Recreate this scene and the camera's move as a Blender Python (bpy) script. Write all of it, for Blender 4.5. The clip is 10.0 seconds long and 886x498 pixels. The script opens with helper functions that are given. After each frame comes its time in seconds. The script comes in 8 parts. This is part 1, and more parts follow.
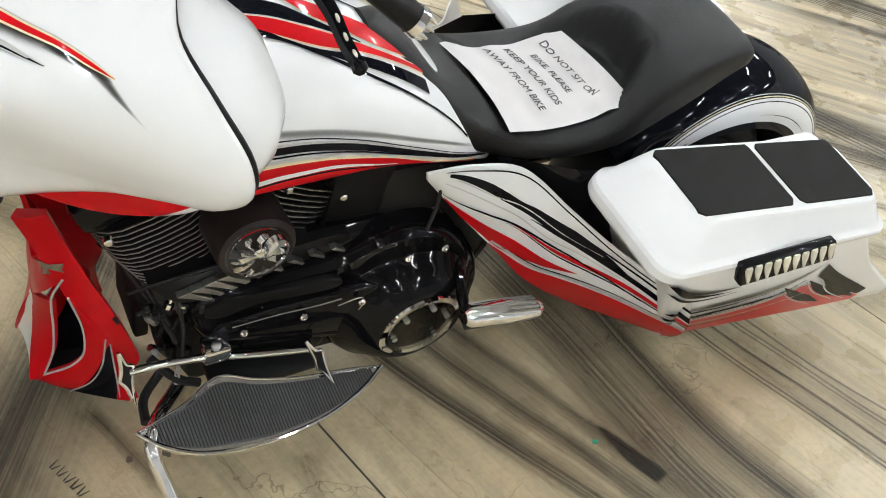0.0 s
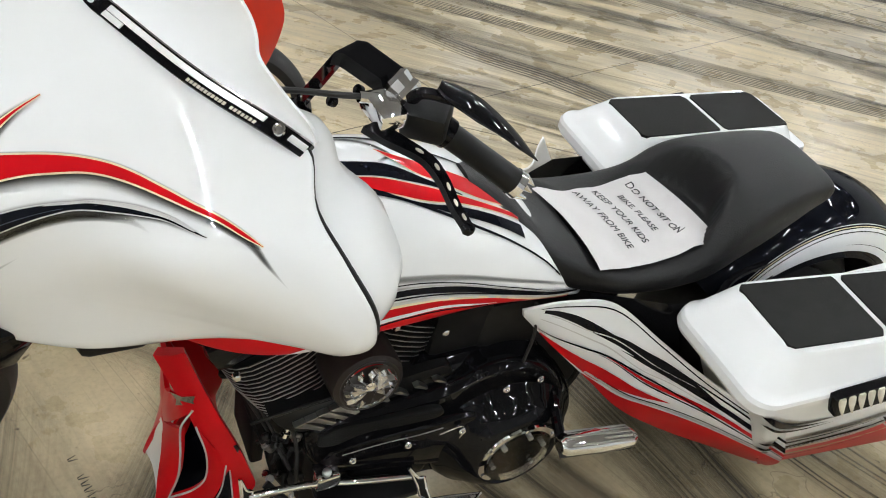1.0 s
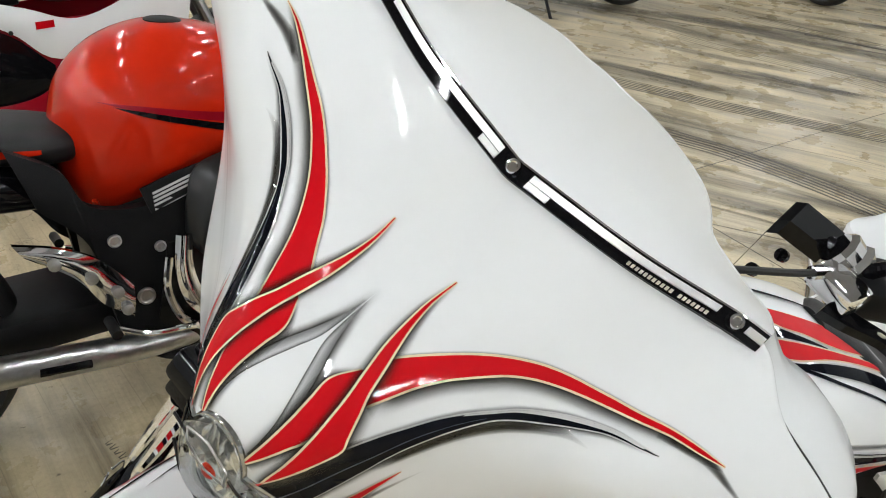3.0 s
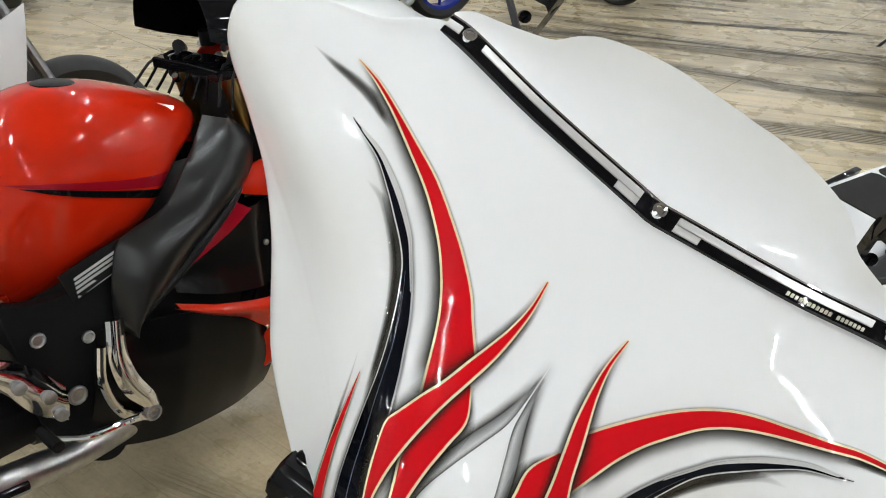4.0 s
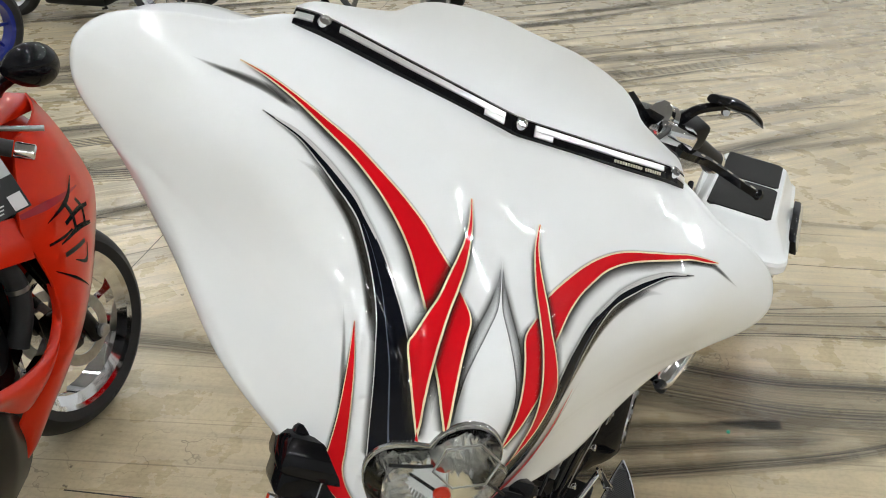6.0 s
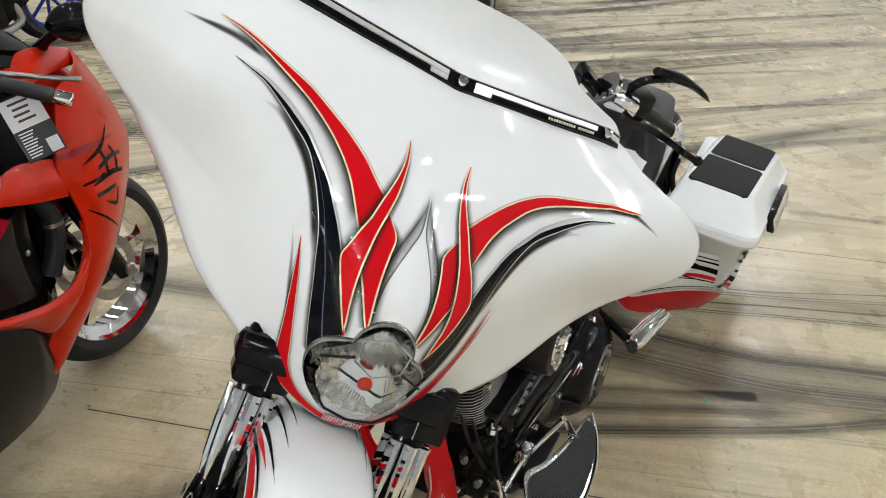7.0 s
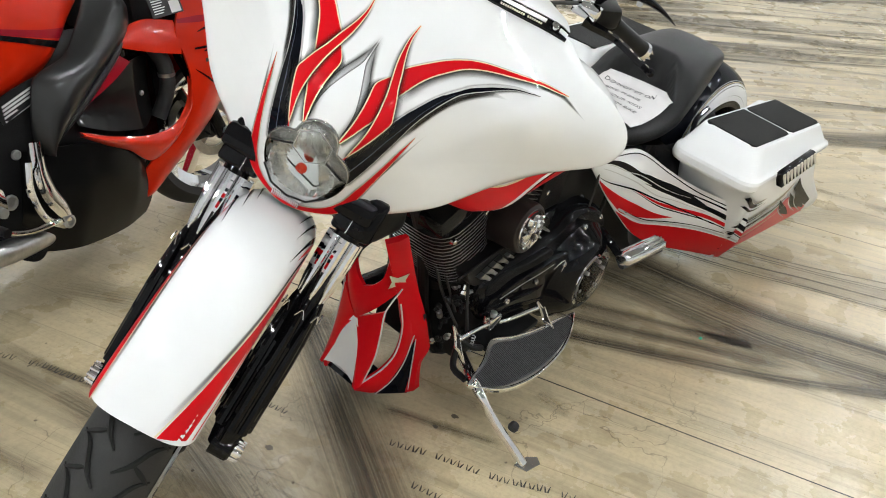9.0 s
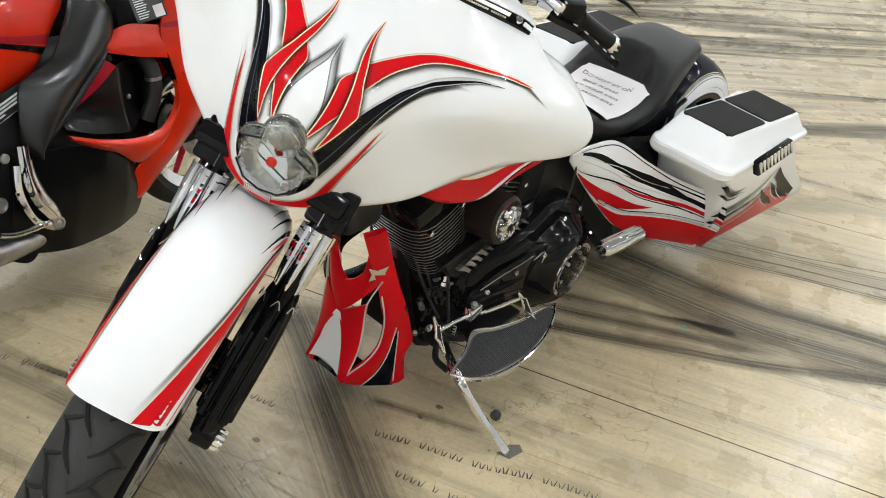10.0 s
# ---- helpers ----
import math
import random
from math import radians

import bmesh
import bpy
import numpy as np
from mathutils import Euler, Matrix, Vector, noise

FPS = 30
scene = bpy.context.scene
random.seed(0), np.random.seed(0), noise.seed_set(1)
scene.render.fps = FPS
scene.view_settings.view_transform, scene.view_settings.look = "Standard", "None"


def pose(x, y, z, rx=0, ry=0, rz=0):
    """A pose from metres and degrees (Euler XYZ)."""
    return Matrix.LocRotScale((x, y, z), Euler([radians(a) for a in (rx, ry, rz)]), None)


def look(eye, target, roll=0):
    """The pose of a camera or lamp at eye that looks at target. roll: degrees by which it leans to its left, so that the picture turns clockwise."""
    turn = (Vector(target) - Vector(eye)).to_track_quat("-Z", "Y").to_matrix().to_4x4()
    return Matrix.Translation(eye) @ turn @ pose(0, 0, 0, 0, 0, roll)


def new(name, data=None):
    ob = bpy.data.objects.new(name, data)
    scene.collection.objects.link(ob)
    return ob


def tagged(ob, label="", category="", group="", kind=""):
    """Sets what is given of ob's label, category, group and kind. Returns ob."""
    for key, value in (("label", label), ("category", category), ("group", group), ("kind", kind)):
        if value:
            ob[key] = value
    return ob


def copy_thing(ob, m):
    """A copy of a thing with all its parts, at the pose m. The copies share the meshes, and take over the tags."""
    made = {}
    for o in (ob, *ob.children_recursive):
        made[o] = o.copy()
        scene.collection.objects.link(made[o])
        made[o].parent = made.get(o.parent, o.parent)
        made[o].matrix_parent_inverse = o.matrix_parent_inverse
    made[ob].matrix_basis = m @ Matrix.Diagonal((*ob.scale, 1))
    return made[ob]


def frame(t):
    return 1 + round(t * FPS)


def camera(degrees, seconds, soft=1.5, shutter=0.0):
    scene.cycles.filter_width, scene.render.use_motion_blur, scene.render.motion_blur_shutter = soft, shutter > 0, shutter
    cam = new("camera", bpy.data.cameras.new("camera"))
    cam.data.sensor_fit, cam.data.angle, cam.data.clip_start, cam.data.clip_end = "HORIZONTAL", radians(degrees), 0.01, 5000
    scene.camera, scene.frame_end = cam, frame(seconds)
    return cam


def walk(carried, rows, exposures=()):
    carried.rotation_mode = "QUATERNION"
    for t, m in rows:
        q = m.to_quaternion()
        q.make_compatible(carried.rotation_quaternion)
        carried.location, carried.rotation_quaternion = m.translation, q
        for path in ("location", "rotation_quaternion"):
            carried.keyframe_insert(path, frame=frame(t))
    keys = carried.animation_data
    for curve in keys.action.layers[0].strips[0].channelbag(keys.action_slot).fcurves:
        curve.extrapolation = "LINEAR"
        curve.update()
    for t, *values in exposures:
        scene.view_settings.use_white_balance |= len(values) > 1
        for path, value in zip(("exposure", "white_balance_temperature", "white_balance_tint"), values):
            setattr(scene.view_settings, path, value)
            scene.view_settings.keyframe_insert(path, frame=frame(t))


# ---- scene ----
cam = camera(55.5, 10.0, soft=1.0)
PATH = [
    (0, (-0.382, -1.022, 1.537), (0.602, 0.129, 0.231), 15.6),
    (0.5, (-0.383, -1.062, 1.554), (0.61, 0.131, 0.291), 14.5),
    (0.7, (-0.405, -1.059, 1.567), (0.562, 0.193, 0.343), 13.0),
    (1, (-0.449, -1.058, 1.633), (0.409, 0.351, 0.502), 9.4),
    (1.1, (-0.47, -1.049, 1.634), (0.37, 0.402, 0.544), 8.4),
    (1.2, (-0.473, -1.039, 1.638), (0.344, 0.435, 0.561), 7.6),
    (1.5, (-0.499, -0.987, 1.648), (0.26, 0.548, 0.614), 6.0),
    (2, (-0.536, -0.884, 1.633), (0.213, 0.654, 0.596), 5.3),
    (2.5, (-0.616, -0.79, 1.632), (0.11, 0.755, 0.59), 5.3),
    (3, (-0.715, -0.692, 1.632), (-0.041, 0.87, 0.579), 4.9),
    (3.2, (-0.753, -0.652, 1.633), (-0.052, 0.897, 0.579), 4.8),
    (4.3, (-1.059, -0.389, 1.6), (0.162, 0.866, 0.634), 3.8),
    (4.5, (-1.11, -0.353, 1.589), (0.189, 0.824, 0.625), 3.5),
    (5, (-1.236, -0.264, 1.598), (0.277, 0.639, 0.652), 1.8),
    (5.5, (-1.291, -0.226, 1.599), (0.35, 0.456, 0.682), 0.4),
    (5.7, (-1.301, -0.231, 1.593), (0.363, 0.399, 0.682), 0.6),
    (6.8, (-1.42, -0.437, 1.627), (0.199, 0.255, 0.679), 1.2),
    (7, (-1.439, -0.476, 1.619), (0.162, 0.257, 0.668), 2.0),
    (7.5, (-1.49, -0.625, 1.599), (0.033, 0.231, 0.626), 4.3),
    (8, (-1.531, -0.777, 1.602), (-0.066, 0.166, 0.621), 5.5),
    (8.5, (-1.554, -0.919, 1.595), (-0.129, 0.068, 0.597), 6.3),
    (9, (-1.582, -1.013, 1.593), (-0.198, 0.006, 0.57), 6.8),
    (9.5, (-1.591, -1.077, 1.589), (-0.233, -0.037, 0.552), 6.7),
    (10, (-1.576, -1.098, 1.601), (-0.2, -0.066, 0.581), 5.4),
]
walk(cam, [(t, look(eye, target, roll)) for t, eye, target, roll in PATH], [(0.0, 0.30), (1.0, 0.16), (2.0, 0.0), (3.0, 0.0), (5.5, 0.0), (7.0, 0.04), (8.5, 0.24), (10.0, 0.32)])

# ---- world and light ----
world = bpy.data.worlds.new("hall_air")
scene.world = world
world.use_nodes = True
world.node_tree.nodes["Background"].inputs[0].default_value = (0.85, 0.9, 1.0, 1)
world.node_tree.nodes["Background"].inputs[1].default_value = 0.25
scene.view_settings.exposure = 0.0


# ---- materials ----
def material(name, color, rough=0.5, metal=0.0, coat=0.0, coat_rough=0.03, var=0.0, var_scale=8.0, bump=0.0, bump_scale=200.0,
             rough_var=0.0, color2=None, sheen=0.0, spec=0.5, stretch=(1, 1, 1)):
    m = bpy.data.materials.new(name)
    m.use_nodes = True
    nt = m.node_tree
    b = nt.nodes["Principled BSDF"]
    b.inputs["Base Color"].default_value = (*color, 1)
    b.inputs["Roughness"].default_value = rough
    b.inputs["Metallic"].default_value = metal
    b.inputs["Coat Weight"].default_value = coat
    b.inputs["Coat Roughness"].default_value = coat_rough
    b.inputs["Specular IOR Level"].default_value = 0.06 if coat > 0.5 else spec
    b.inputs["Coat IOR"].default_value = 1.42
    tc = nt.nodes.new("ShaderNodeTexCoord")
    mp = nt.nodes.new("ShaderNodeMapping")
    mp.inputs["Scale"].default_value = stretch
    nt.links.new(tc.outputs["Object"], mp.inputs["Vector"])
    if var or color2:
        n = nt.nodes.new("ShaderNodeTexNoise")
        n.inputs["Scale"].default_value = var_scale
        n.inputs["Detail"].default_value = 6
        n.inputs["Roughness"].default_value = 0.65
        nt.links.new(mp.outputs[0], n.inputs["Vector"])
        mx = nt.nodes.new("ShaderNodeMix")
        mx.data_type = "RGBA"
        c2 = color2 if color2 else tuple(c * (1 - var) for c in color)
        mx.inputs[6].default_value = (*color, 1)
        mx.inputs[7].default_value = (*c2, 1)
        rp = nt.nodes.new("ShaderNodeMapRange")
        rp.inputs[1].default_value, rp.inputs[2].default_value = 0.35, 0.7
        nt.links.new(n.outputs["Fac"], rp.inputs[0])
        nt.links.new(rp.outputs[0], mx.inputs[0])
        nt.links.new(mx.outputs[2], b.inputs["Base Color"])
        if rough_var:
            rr = nt.nodes.new("ShaderNodeMapRange")
            rr.inputs[3].default_value, rr.inputs[4].default_value = rough - rough_var, rough + rough_var
            nt.links.new(n.outputs["Fac"], rr.inputs[0])
            nt.links.new(rr.outputs[0], b.inputs["Roughness"])
    if bump:
        n2 = nt.nodes.new("ShaderNodeTexNoise")
        n2.inputs["Scale"].default_value = bump_scale
        n2.inputs["Detail"].default_value = 3
        nt.links.new(mp.outputs[0], n2.inputs["Vector"])
        bp = nt.nodes.new("ShaderNodeBump")
        bp.inputs["Strength"].default_value = bump
        bp.inputs["Distance"].default_value = 0.002
        nt.links.new(n2.outputs["Fac"], bp.inputs["Height"])
        nt.links.new(bp.outputs[0], b.inputs["Normal"])
    return m


def glowing(name, color, strength):
    m = bpy.data.materials.new(name)
    m.use_nodes = True
    b = m.node_tree.nodes["Principled BSDF"]
    b.inputs["Base Color"].default_value = (0.8, 0.8, 0.8, 1)
    b.inputs["Emission Color"].default_value = (*color, 1)
    b.inputs["Emission Strength"].default_value = strength
    return m


WHITE = material("pearl_white_paint", (0.77, 0.785, 0.80), 0.28, coat=0.75, coat_rough=0.03, var=0.04, var_scale=3)
RED = material("red_paint", (0.54, 0.004, 0.009), 0.3, spec=0.05, coat=0.28, coat_rough=0.03, var=0.06, var_scale=5)
CREAM = material("cream_pinstripe", (0.75, 0.64, 0.42), 0.35, coat=1.0)
SILVER = material("silver_pinstripe", (0.56, 0.56, 0.56), 0.3, metal=0.25, coat=1.0)
STEELBLUE = material("blue_grey_line", (0.07, 0.085, 0.12), 0.3, coat=1.0)
NAVY = material("black_blue_paint", (0.0055, 0.0065, 0.0105), 0.3, spec=0.0, coat=0.34, coat_rough=0.02, var=0.5, var_scale=12)
BLACK = material("gloss_black_paint", (0.005, 0.005, 0.006), 0.22, spec=0.0, coat=0.5, coat_rough=0.035, var=0.3, var_scale=9)
SATIN = material("satin_black_metal", (0.006, 0.006, 0.0065), 0.48, var=0.4, var_scale=20, bump=0.1, spec=0.22)
WRINKLE = material("wrinkle_black_metal", (0.0055, 0.0055, 0.006), 0.6, spec=0.14, var=0.3, var_scale=30, bump=0.5, bump_scale=500)
CHROME = material("chrome", (0.82, 0.82, 0.83), 0.07, metal=1.0, var=0.12, var_scale=14)
STEEL = material("machined_steel", (0.5, 0.5, 0.5), 0.28, metal=1.0, var=0.25, var_scale=40)
RUBBER = material("rubber", (0.017, 0.017, 0.0172), 0.62, spec=0.4, var=0.3, var_scale=18, bump=0.25, bump_scale=260)
LEATHER = material("black_vinyl", (0.006, 0.006, 0.0068), 0.46, spec=0.26, var=0.25, var_scale=10, bump=0.35, bump_scale=320)
TREAD = material("woven_tread_mat", (0.055, 0.055, 0.058), 0.42, spec=0.5, var=0.3, var_scale=30, bump=0.7, bump_scale=500)
GRILLE = material("dark_panel_cloth", (0.013, 0.0125, 0.012), 0.8, spec=0.2, var=0.4, var_scale=25, bump=0.8, bump_scale=700)
PAPER = material("white_paper", (0.60, 0.585, 0.59), 0.8, var=0.05, var_scale=6, bump=0.2, bump_scale=30)
INK = material("black_ink", (0.03, 0.03, 0.035), 0.7)
ORANGE = material("orange_red_paint", (0.56, 0.018, 0.003), 0.28, spec=0.05, coat=0.85, coat_rough=0.022, var=0.12, var_scale=7)
GUNMETAL = material("grey_plastic", (0.009, 0.009, 0.0095), 0.28, spec=0.4, var=0.2, var_scale=12, bump=0.1)
IVORY = material("ivory_enamel", (0.58, 0.54, 0.45), 0.4, coat=0.6, var=0.15, var_scale=60)
BELLY = material("dark_moulded_plastic", (0.005, 0.005, 0.005), 0.3, spec=0.06, coat=0.5, coat_rough=0.06, var=0.3, var_scale=6)
GOLD = material("gold_anodised", (0.5, 0.34, 0.12), 0.3, metal=1.0)
BROWN = material("dark_bronze_cover", (0.016, 0.011, 0.010), 0.4, spec=0.2, coat=0.2, var=0.2, var_scale=15)
TUBE = glowing("lamp_tube", (0.955, 0.985, 0.985), 282.0)
CEIL = material("unseen_ceiling", (0.20, 0.20, 0.21), 0.7, var=0.2, var_scale=2)
WALL = material("wall_panel", (0.58, 0.60, 0.63), 0.7, var=0.1, var_scale=1)


def clear(name):
    """Thin clear plastic: see-through, with a glossy face."""
    m = bpy.data.materials.new(name)
    m.use_nodes = True
    nt = m.node_tree
    out = nt.nodes["Material Output"]
    t, g, f, x = (nt.nodes.new(k) for k in ("ShaderNodeBsdfTransparent", "ShaderNodeBsdfGlossy", "ShaderNodeFresnel", "ShaderNodeMixShader"))
    t.inputs[0].default_value = (0.94, 0.95, 0.94, 1)
    g.inputs["Roughness"].default_value = 0.03
    f.inputs["IOR"].default_value = 1.45
    nt.links.new(f.outputs[0], x.inputs[0])
    nt.links.new(t.outputs[0], x.inputs[1])
    nt.links.new(g.outputs[0], x.inputs[2])
    nt.links.new(x.outputs[0], out.inputs[0])
    return m


GLASS = clear("clear_lens")
LAMPSHELL = material("lamp_shell", (0.72, 0.71, 0.68), 0.32, metal=0.35, var=0.15, var_scale=60)
SMOKE = material("smoked_lens_edge", (0.50, 0.50, 0.49), 0.14, metal=0.9, var=0.3, var_scale=30)
ALU = material("polished_aluminium", (0.86, 0.86, 0.86), 0.3, metal=0.75, var=0.06, var_scale=9)
MIRROR_FOIL = material("lamp_mirror", (0.88, 0.88, 0.86), 0.16, metal=0.85, var=0.1, var_scale=30)


def concrete():
    m = bpy.data.materials.new("sealed_concrete")
    m.use_nodes = True
    nt = m.node_tree
    b = nt.nodes["Principled BSDF"]
    L = nt.links.new
    tc = nt.nodes.new("ShaderNodeTexCoord")

    def along(angle, length, width):
        """Coordinates drawn out along a direction of the floor."""
        mp = nt.nodes.new("ShaderNodeMapping")
        mp.vector_type = "TEXTURE"
        mp.inputs["Rotation"].default_value = (0, 0, radians(angle))
        mp.inputs["Scale"].default_value = (length, width, 1)
        L(tc.outputs["Object"], mp.inputs[0])
        return mp.outputs[0]

    def noise_at(scale, detail, src=None, rough=0.6):
        n = nt.nodes.new("ShaderNodeTexNoise")
        n.inputs["Scale"].default_value, n.inputs["Detail"].default_value, n.inputs["Roughness"].default_value = scale, detail, rough
        L(src or tc.outputs["Object"], n.inputs["Vector"])
        return n.outputs["Fac"]

    def ramp(fac, lo, hi, a=0.0, z=1.0):
        r = nt.nodes.new("ShaderNodeMapRange")
        r.inputs[1].default_value, r.inputs[2].default_value, r.inputs[3].default_value, r.inputs[4].default_value = lo, hi, a, z
        L(fac, r.inputs[0])
        return r.outputs[0]

    def times(p, q):
        x = nt.nodes.new("ShaderNodeMath")
        x.operation = "MULTIPLY"
        L(p, x.inputs[0])
        L(q, x.inputs[1])
        return x.outputs[0]

    def mix(fac, a, c):
        x = nt.nodes.new("ShaderNodeMix")
        x.data_type = "RGBA"
        L(fac, x.inputs[0])
        for sock, v in ((x.inputs[6], a), (x.inputs[7], c)):
            if isinstance(v, tuple):
                sock.default_value = (*v, 1)
            else:
                L(v, sock)
        return x.outputs[2]

    base = mix(ramp(noise_at(0.8, 3), 0.3, 0.7), (0.64, 0.535, 0.345), (0.53, 0.445, 0.285))
    base = mix(ramp(noise_at(7, 8, None, 0.7), 0.42, 0.72, 0, 0.45), base, (0.36, 0.30, 0.195))
    base = mix(ramp(noise_at(2.2, 8, None, 0.72), 0.52, 0.70, 0, 0.35), base, (0.33, 0.285, 0.20))
    base = mix(ramp(noise_at(70, 4), 0.45, 0.75, 0, 0.4), base, (0.34, 0.285, 0.19))
    # scuffs drawn out along the lanes: one way beside the machines, another across the open floor
    lane = noise_at(0.45, 2)
    sx = nt.nodes.new("ShaderNodeSeparateXYZ")
    L(tc.outputs["Object"], sx.inputs[0])
    ad = nt.nodes.new("ShaderNodeMath")
    ad.operation = "ADD"
    L(sx.outputs[0], ad.inputs[0])
    L(sx.outputs[1], ad.inputs[1])
    open_floor, by_side = ramp(ad.outputs[0], 1.6, 3.2), ramp(ad.outputs[0], 1.6, 3.2, 1, 0)
    for angle, where, amount in ((-76, by_side, 0.45), (-47, open_floor, 0.9), (-40, open_floor, 0.75)):
        base = mix(times(times(ramp(noise_at(1, 6, along(angle, 2.6, 0.10), 0.72), 0.46, 0.66, 0, amount), where), ramp(lane, 0.3, 0.6, 0.45, 1)), base, (0.165, 0.14, 0.105))
        base = mix(times(ramp(noise_at(1, 4, along(angle + 3, 1.6, 0.012), 0.6), 0.60, 0.70, 0, amount), where), base, (0.12, 0.10, 0.075))
    # hairline cracks and small dark or rusty spots
    v = nt.nodes.new("ShaderNodeTexVoronoi")
    v.feature = "DISTANCE_TO_EDGE"
    v.inputs["Scale"].default_value = 1.7
    wob = nt.nodes.new("ShaderNodeVectorMath")
    wob.operation = "ADD"
    nz = nt.nodes.new("ShaderNodeTexNoise")
    nz.inputs["Scale"].default_value, nz.inputs["Detail"].default_value = 3.0, 5
    L(tc.outputs["Object"], nz.inputs["Vector"])
    L(tc.outputs["Object"], wob.inputs[0])
    L(nz.outputs["Color"], wob.inputs[1])
    L(wob.outputs[0], v.inputs["Vector"])
    base = mix(times(ramp(v.outputs["Distance"], 0.002, 0.006, 0.6, 0), ramp(noise_at(1.3, 3), 0.52, 0.6)), base, (0.16, 0.13, 0.09))
    base = mix(ramp(noise_at(24, 2), 0.71, 0.76, 0, 0.75), base, (0.09, 0.07, 0.05))
    base = mix(ramp(noise_at(9, 3), 0.72, 0.78, 0, 0.6), base, (0.34, 0.17, 0.07))
    L(base, b.inputs["Base Color"])
    L(ramp(noise_at(5, 8), 0.3, 0.75, 0.20, 0.42), b.inputs["Roughness"])
    bp = nt.nodes.new("ShaderNodeBump")
    bp.inputs["Strength"].default_value, bp.inputs["Distance"].default_value = 0.12, 0.004
    L(noise_at(35, 6), bp.inputs["Height"])
    L(bp.outputs[0], b.inputs["Normal"])
    return m


CONCRETE = concrete()


def floor_mark_material():
    m = bpy.data.materials.new("rubber_and_shade_mark")
    m.use_nodes = True
    nt = m.node_tree
    b = nt.nodes["Principled BSDF"]
    b.inputs["Base Color"].default_value = (0.062, 0.053, 0.041, 1)
    b.inputs["Roughness"].default_value = 0.5
    at = nt.nodes.new("ShaderNodeAttribute")
    at.attribute_name = "mark"
    sep = nt.nodes.new("ShaderNodeSeparateXYZ")
    nt.links.new(at.outputs["Vector"], sep.inputs[0])
    cmb = nt.nodes.new("ShaderNodeCombineXYZ")
    ml = nt.nodes.new("ShaderNodeMath")
    ml.operation = "MULTIPLY"
    ml.inputs[1].default_value = 1.2
    nt.links.new(sep.outputs[0], ml.inputs[0])
    nt.links.new(ml.outputs[0], cmb.inputs[0])
    mw = nt.nodes.new("ShaderNodeMath")
    mw.operation = "MULTIPLY"
    mw.inputs[1].default_value = 11.0
    nt.links.new(sep.outputs[1], mw.inputs[0])
    nt.links.new(mw.outputs[0], cmb.inputs[1])
    n = nt.nodes.new("ShaderNodeTexNoise")
    n.inputs["Scale"].default_value, n.inputs["Detail"].default_value, n.inputs["Roughness"].default_value = 1.0, 6, 0.7
    nt.links.new(cmb.outputs[0], n.inputs["Vector"])
    r = nt.nodes.new("ShaderNodeMapRange")
    r.inputs[1].default_value, r.inputs[2].default_value = 0.20, 0.70
    nt.links.new(n.outputs["Fac"], r.inputs[0])
    mu = nt.nodes.new("ShaderNodeMath")
    mu.operation = "MULTIPLY"
    nt.links.new(r.outputs[0], mu.inputs[0])
    nt.links.new(sep.outputs[2], mu.inputs[1])
    nt.links.new(mu.outputs[0], b.inputs["Alpha"])
    return m


FLOOR_MARK = floor_mark_material()


# ---- shape helpers ----
def part(name, bm, mat, parent=None, label="", smooth=True, m=None, auto=35):
    me = bpy.data.meshes.new(name)
    bmesh.ops.recalc_face_normals(bm, faces=bm.faces)
    for f in bm.faces:
        f.smooth = smooth
    if smooth:
        lim = radians(auto)
        for e in bm.edges:
            if len(e.link_faces) == 2 and e.calc_face_angle(0.0) > lim:
                e.smooth = False
    bm.to_mesh(me)
    bm.free()
    me.materials.append(mat)
    ob = new(name, me)
    if parent is not None:
        ob.parent = parent
    if m is not None:
        ob.matrix_basis = m
    if label:
        ob["label"] = label
    return ob


def thing(name, label, category, m=None, group="", kind=""):
    ob = new(name)
    ob.empty_display_size = 0.1
    if m is not None:
        ob.matrix_basis = m
    return tagged(ob, label, category, group, kind)


def spline(pts, n):
    """n points along a smooth curve through pts (any dimension)."""
    p = np.array(pts, float)
    d = np.r_[0, np.cumsum(np.linalg.norm(np.diff(p, axis=0), axis=1) ** 0.5)]
    out = []
    for t in np.linspace(0, d[-1], n):
        i = min(max(np.searchsorted(d, t, "right") - 1, 0), len(p) - 2)
        p1, p2 = p[i], p[i + 1]
        h = d[i + 1] - d[i]
        m1 = (p2 - p[i - 1]) / (d[i + 1] - d[i - 1]) if i > 0 else (p2 - p1) / h
        m2 = (p[i + 2] - p1) / (d[i + 2] - d[i]) if i + 2 < len(p) else (p2 - p1) / h
        u = (t - d[i]) / h
        out.append((2 * u**3 - 3 * u**2 + 1) * p1 + (u**3 - 2 * u**2 + u) * h * m1 + (-2 * u**3 + 3 * u**2) * p2 + (u**3 - u**2) * h * m2)
    return np.array(out)


def loft(rings, closed=True, caps=True, bm=None):
    """Skin over rings of equal point counts."""
    bm = bm or bmesh.new()
    vs = [[bm.verts.new(tuple(p)) for p in r] for r in rings]
    n = len(vs[0])
    for a, b in zip(vs, vs[1:]):
        for i in range(n if closed else n - 1):
            j = (i + 1) % n
            try:
                bm.faces.new((a[i], a[j], b[j], b[i]))
            except ValueError:
                pass
    if caps and closed:
        for r in (vs[0], vs[-1]):
            try:
                bm.faces.new(r)
            except ValueError:
                pass
    return bm


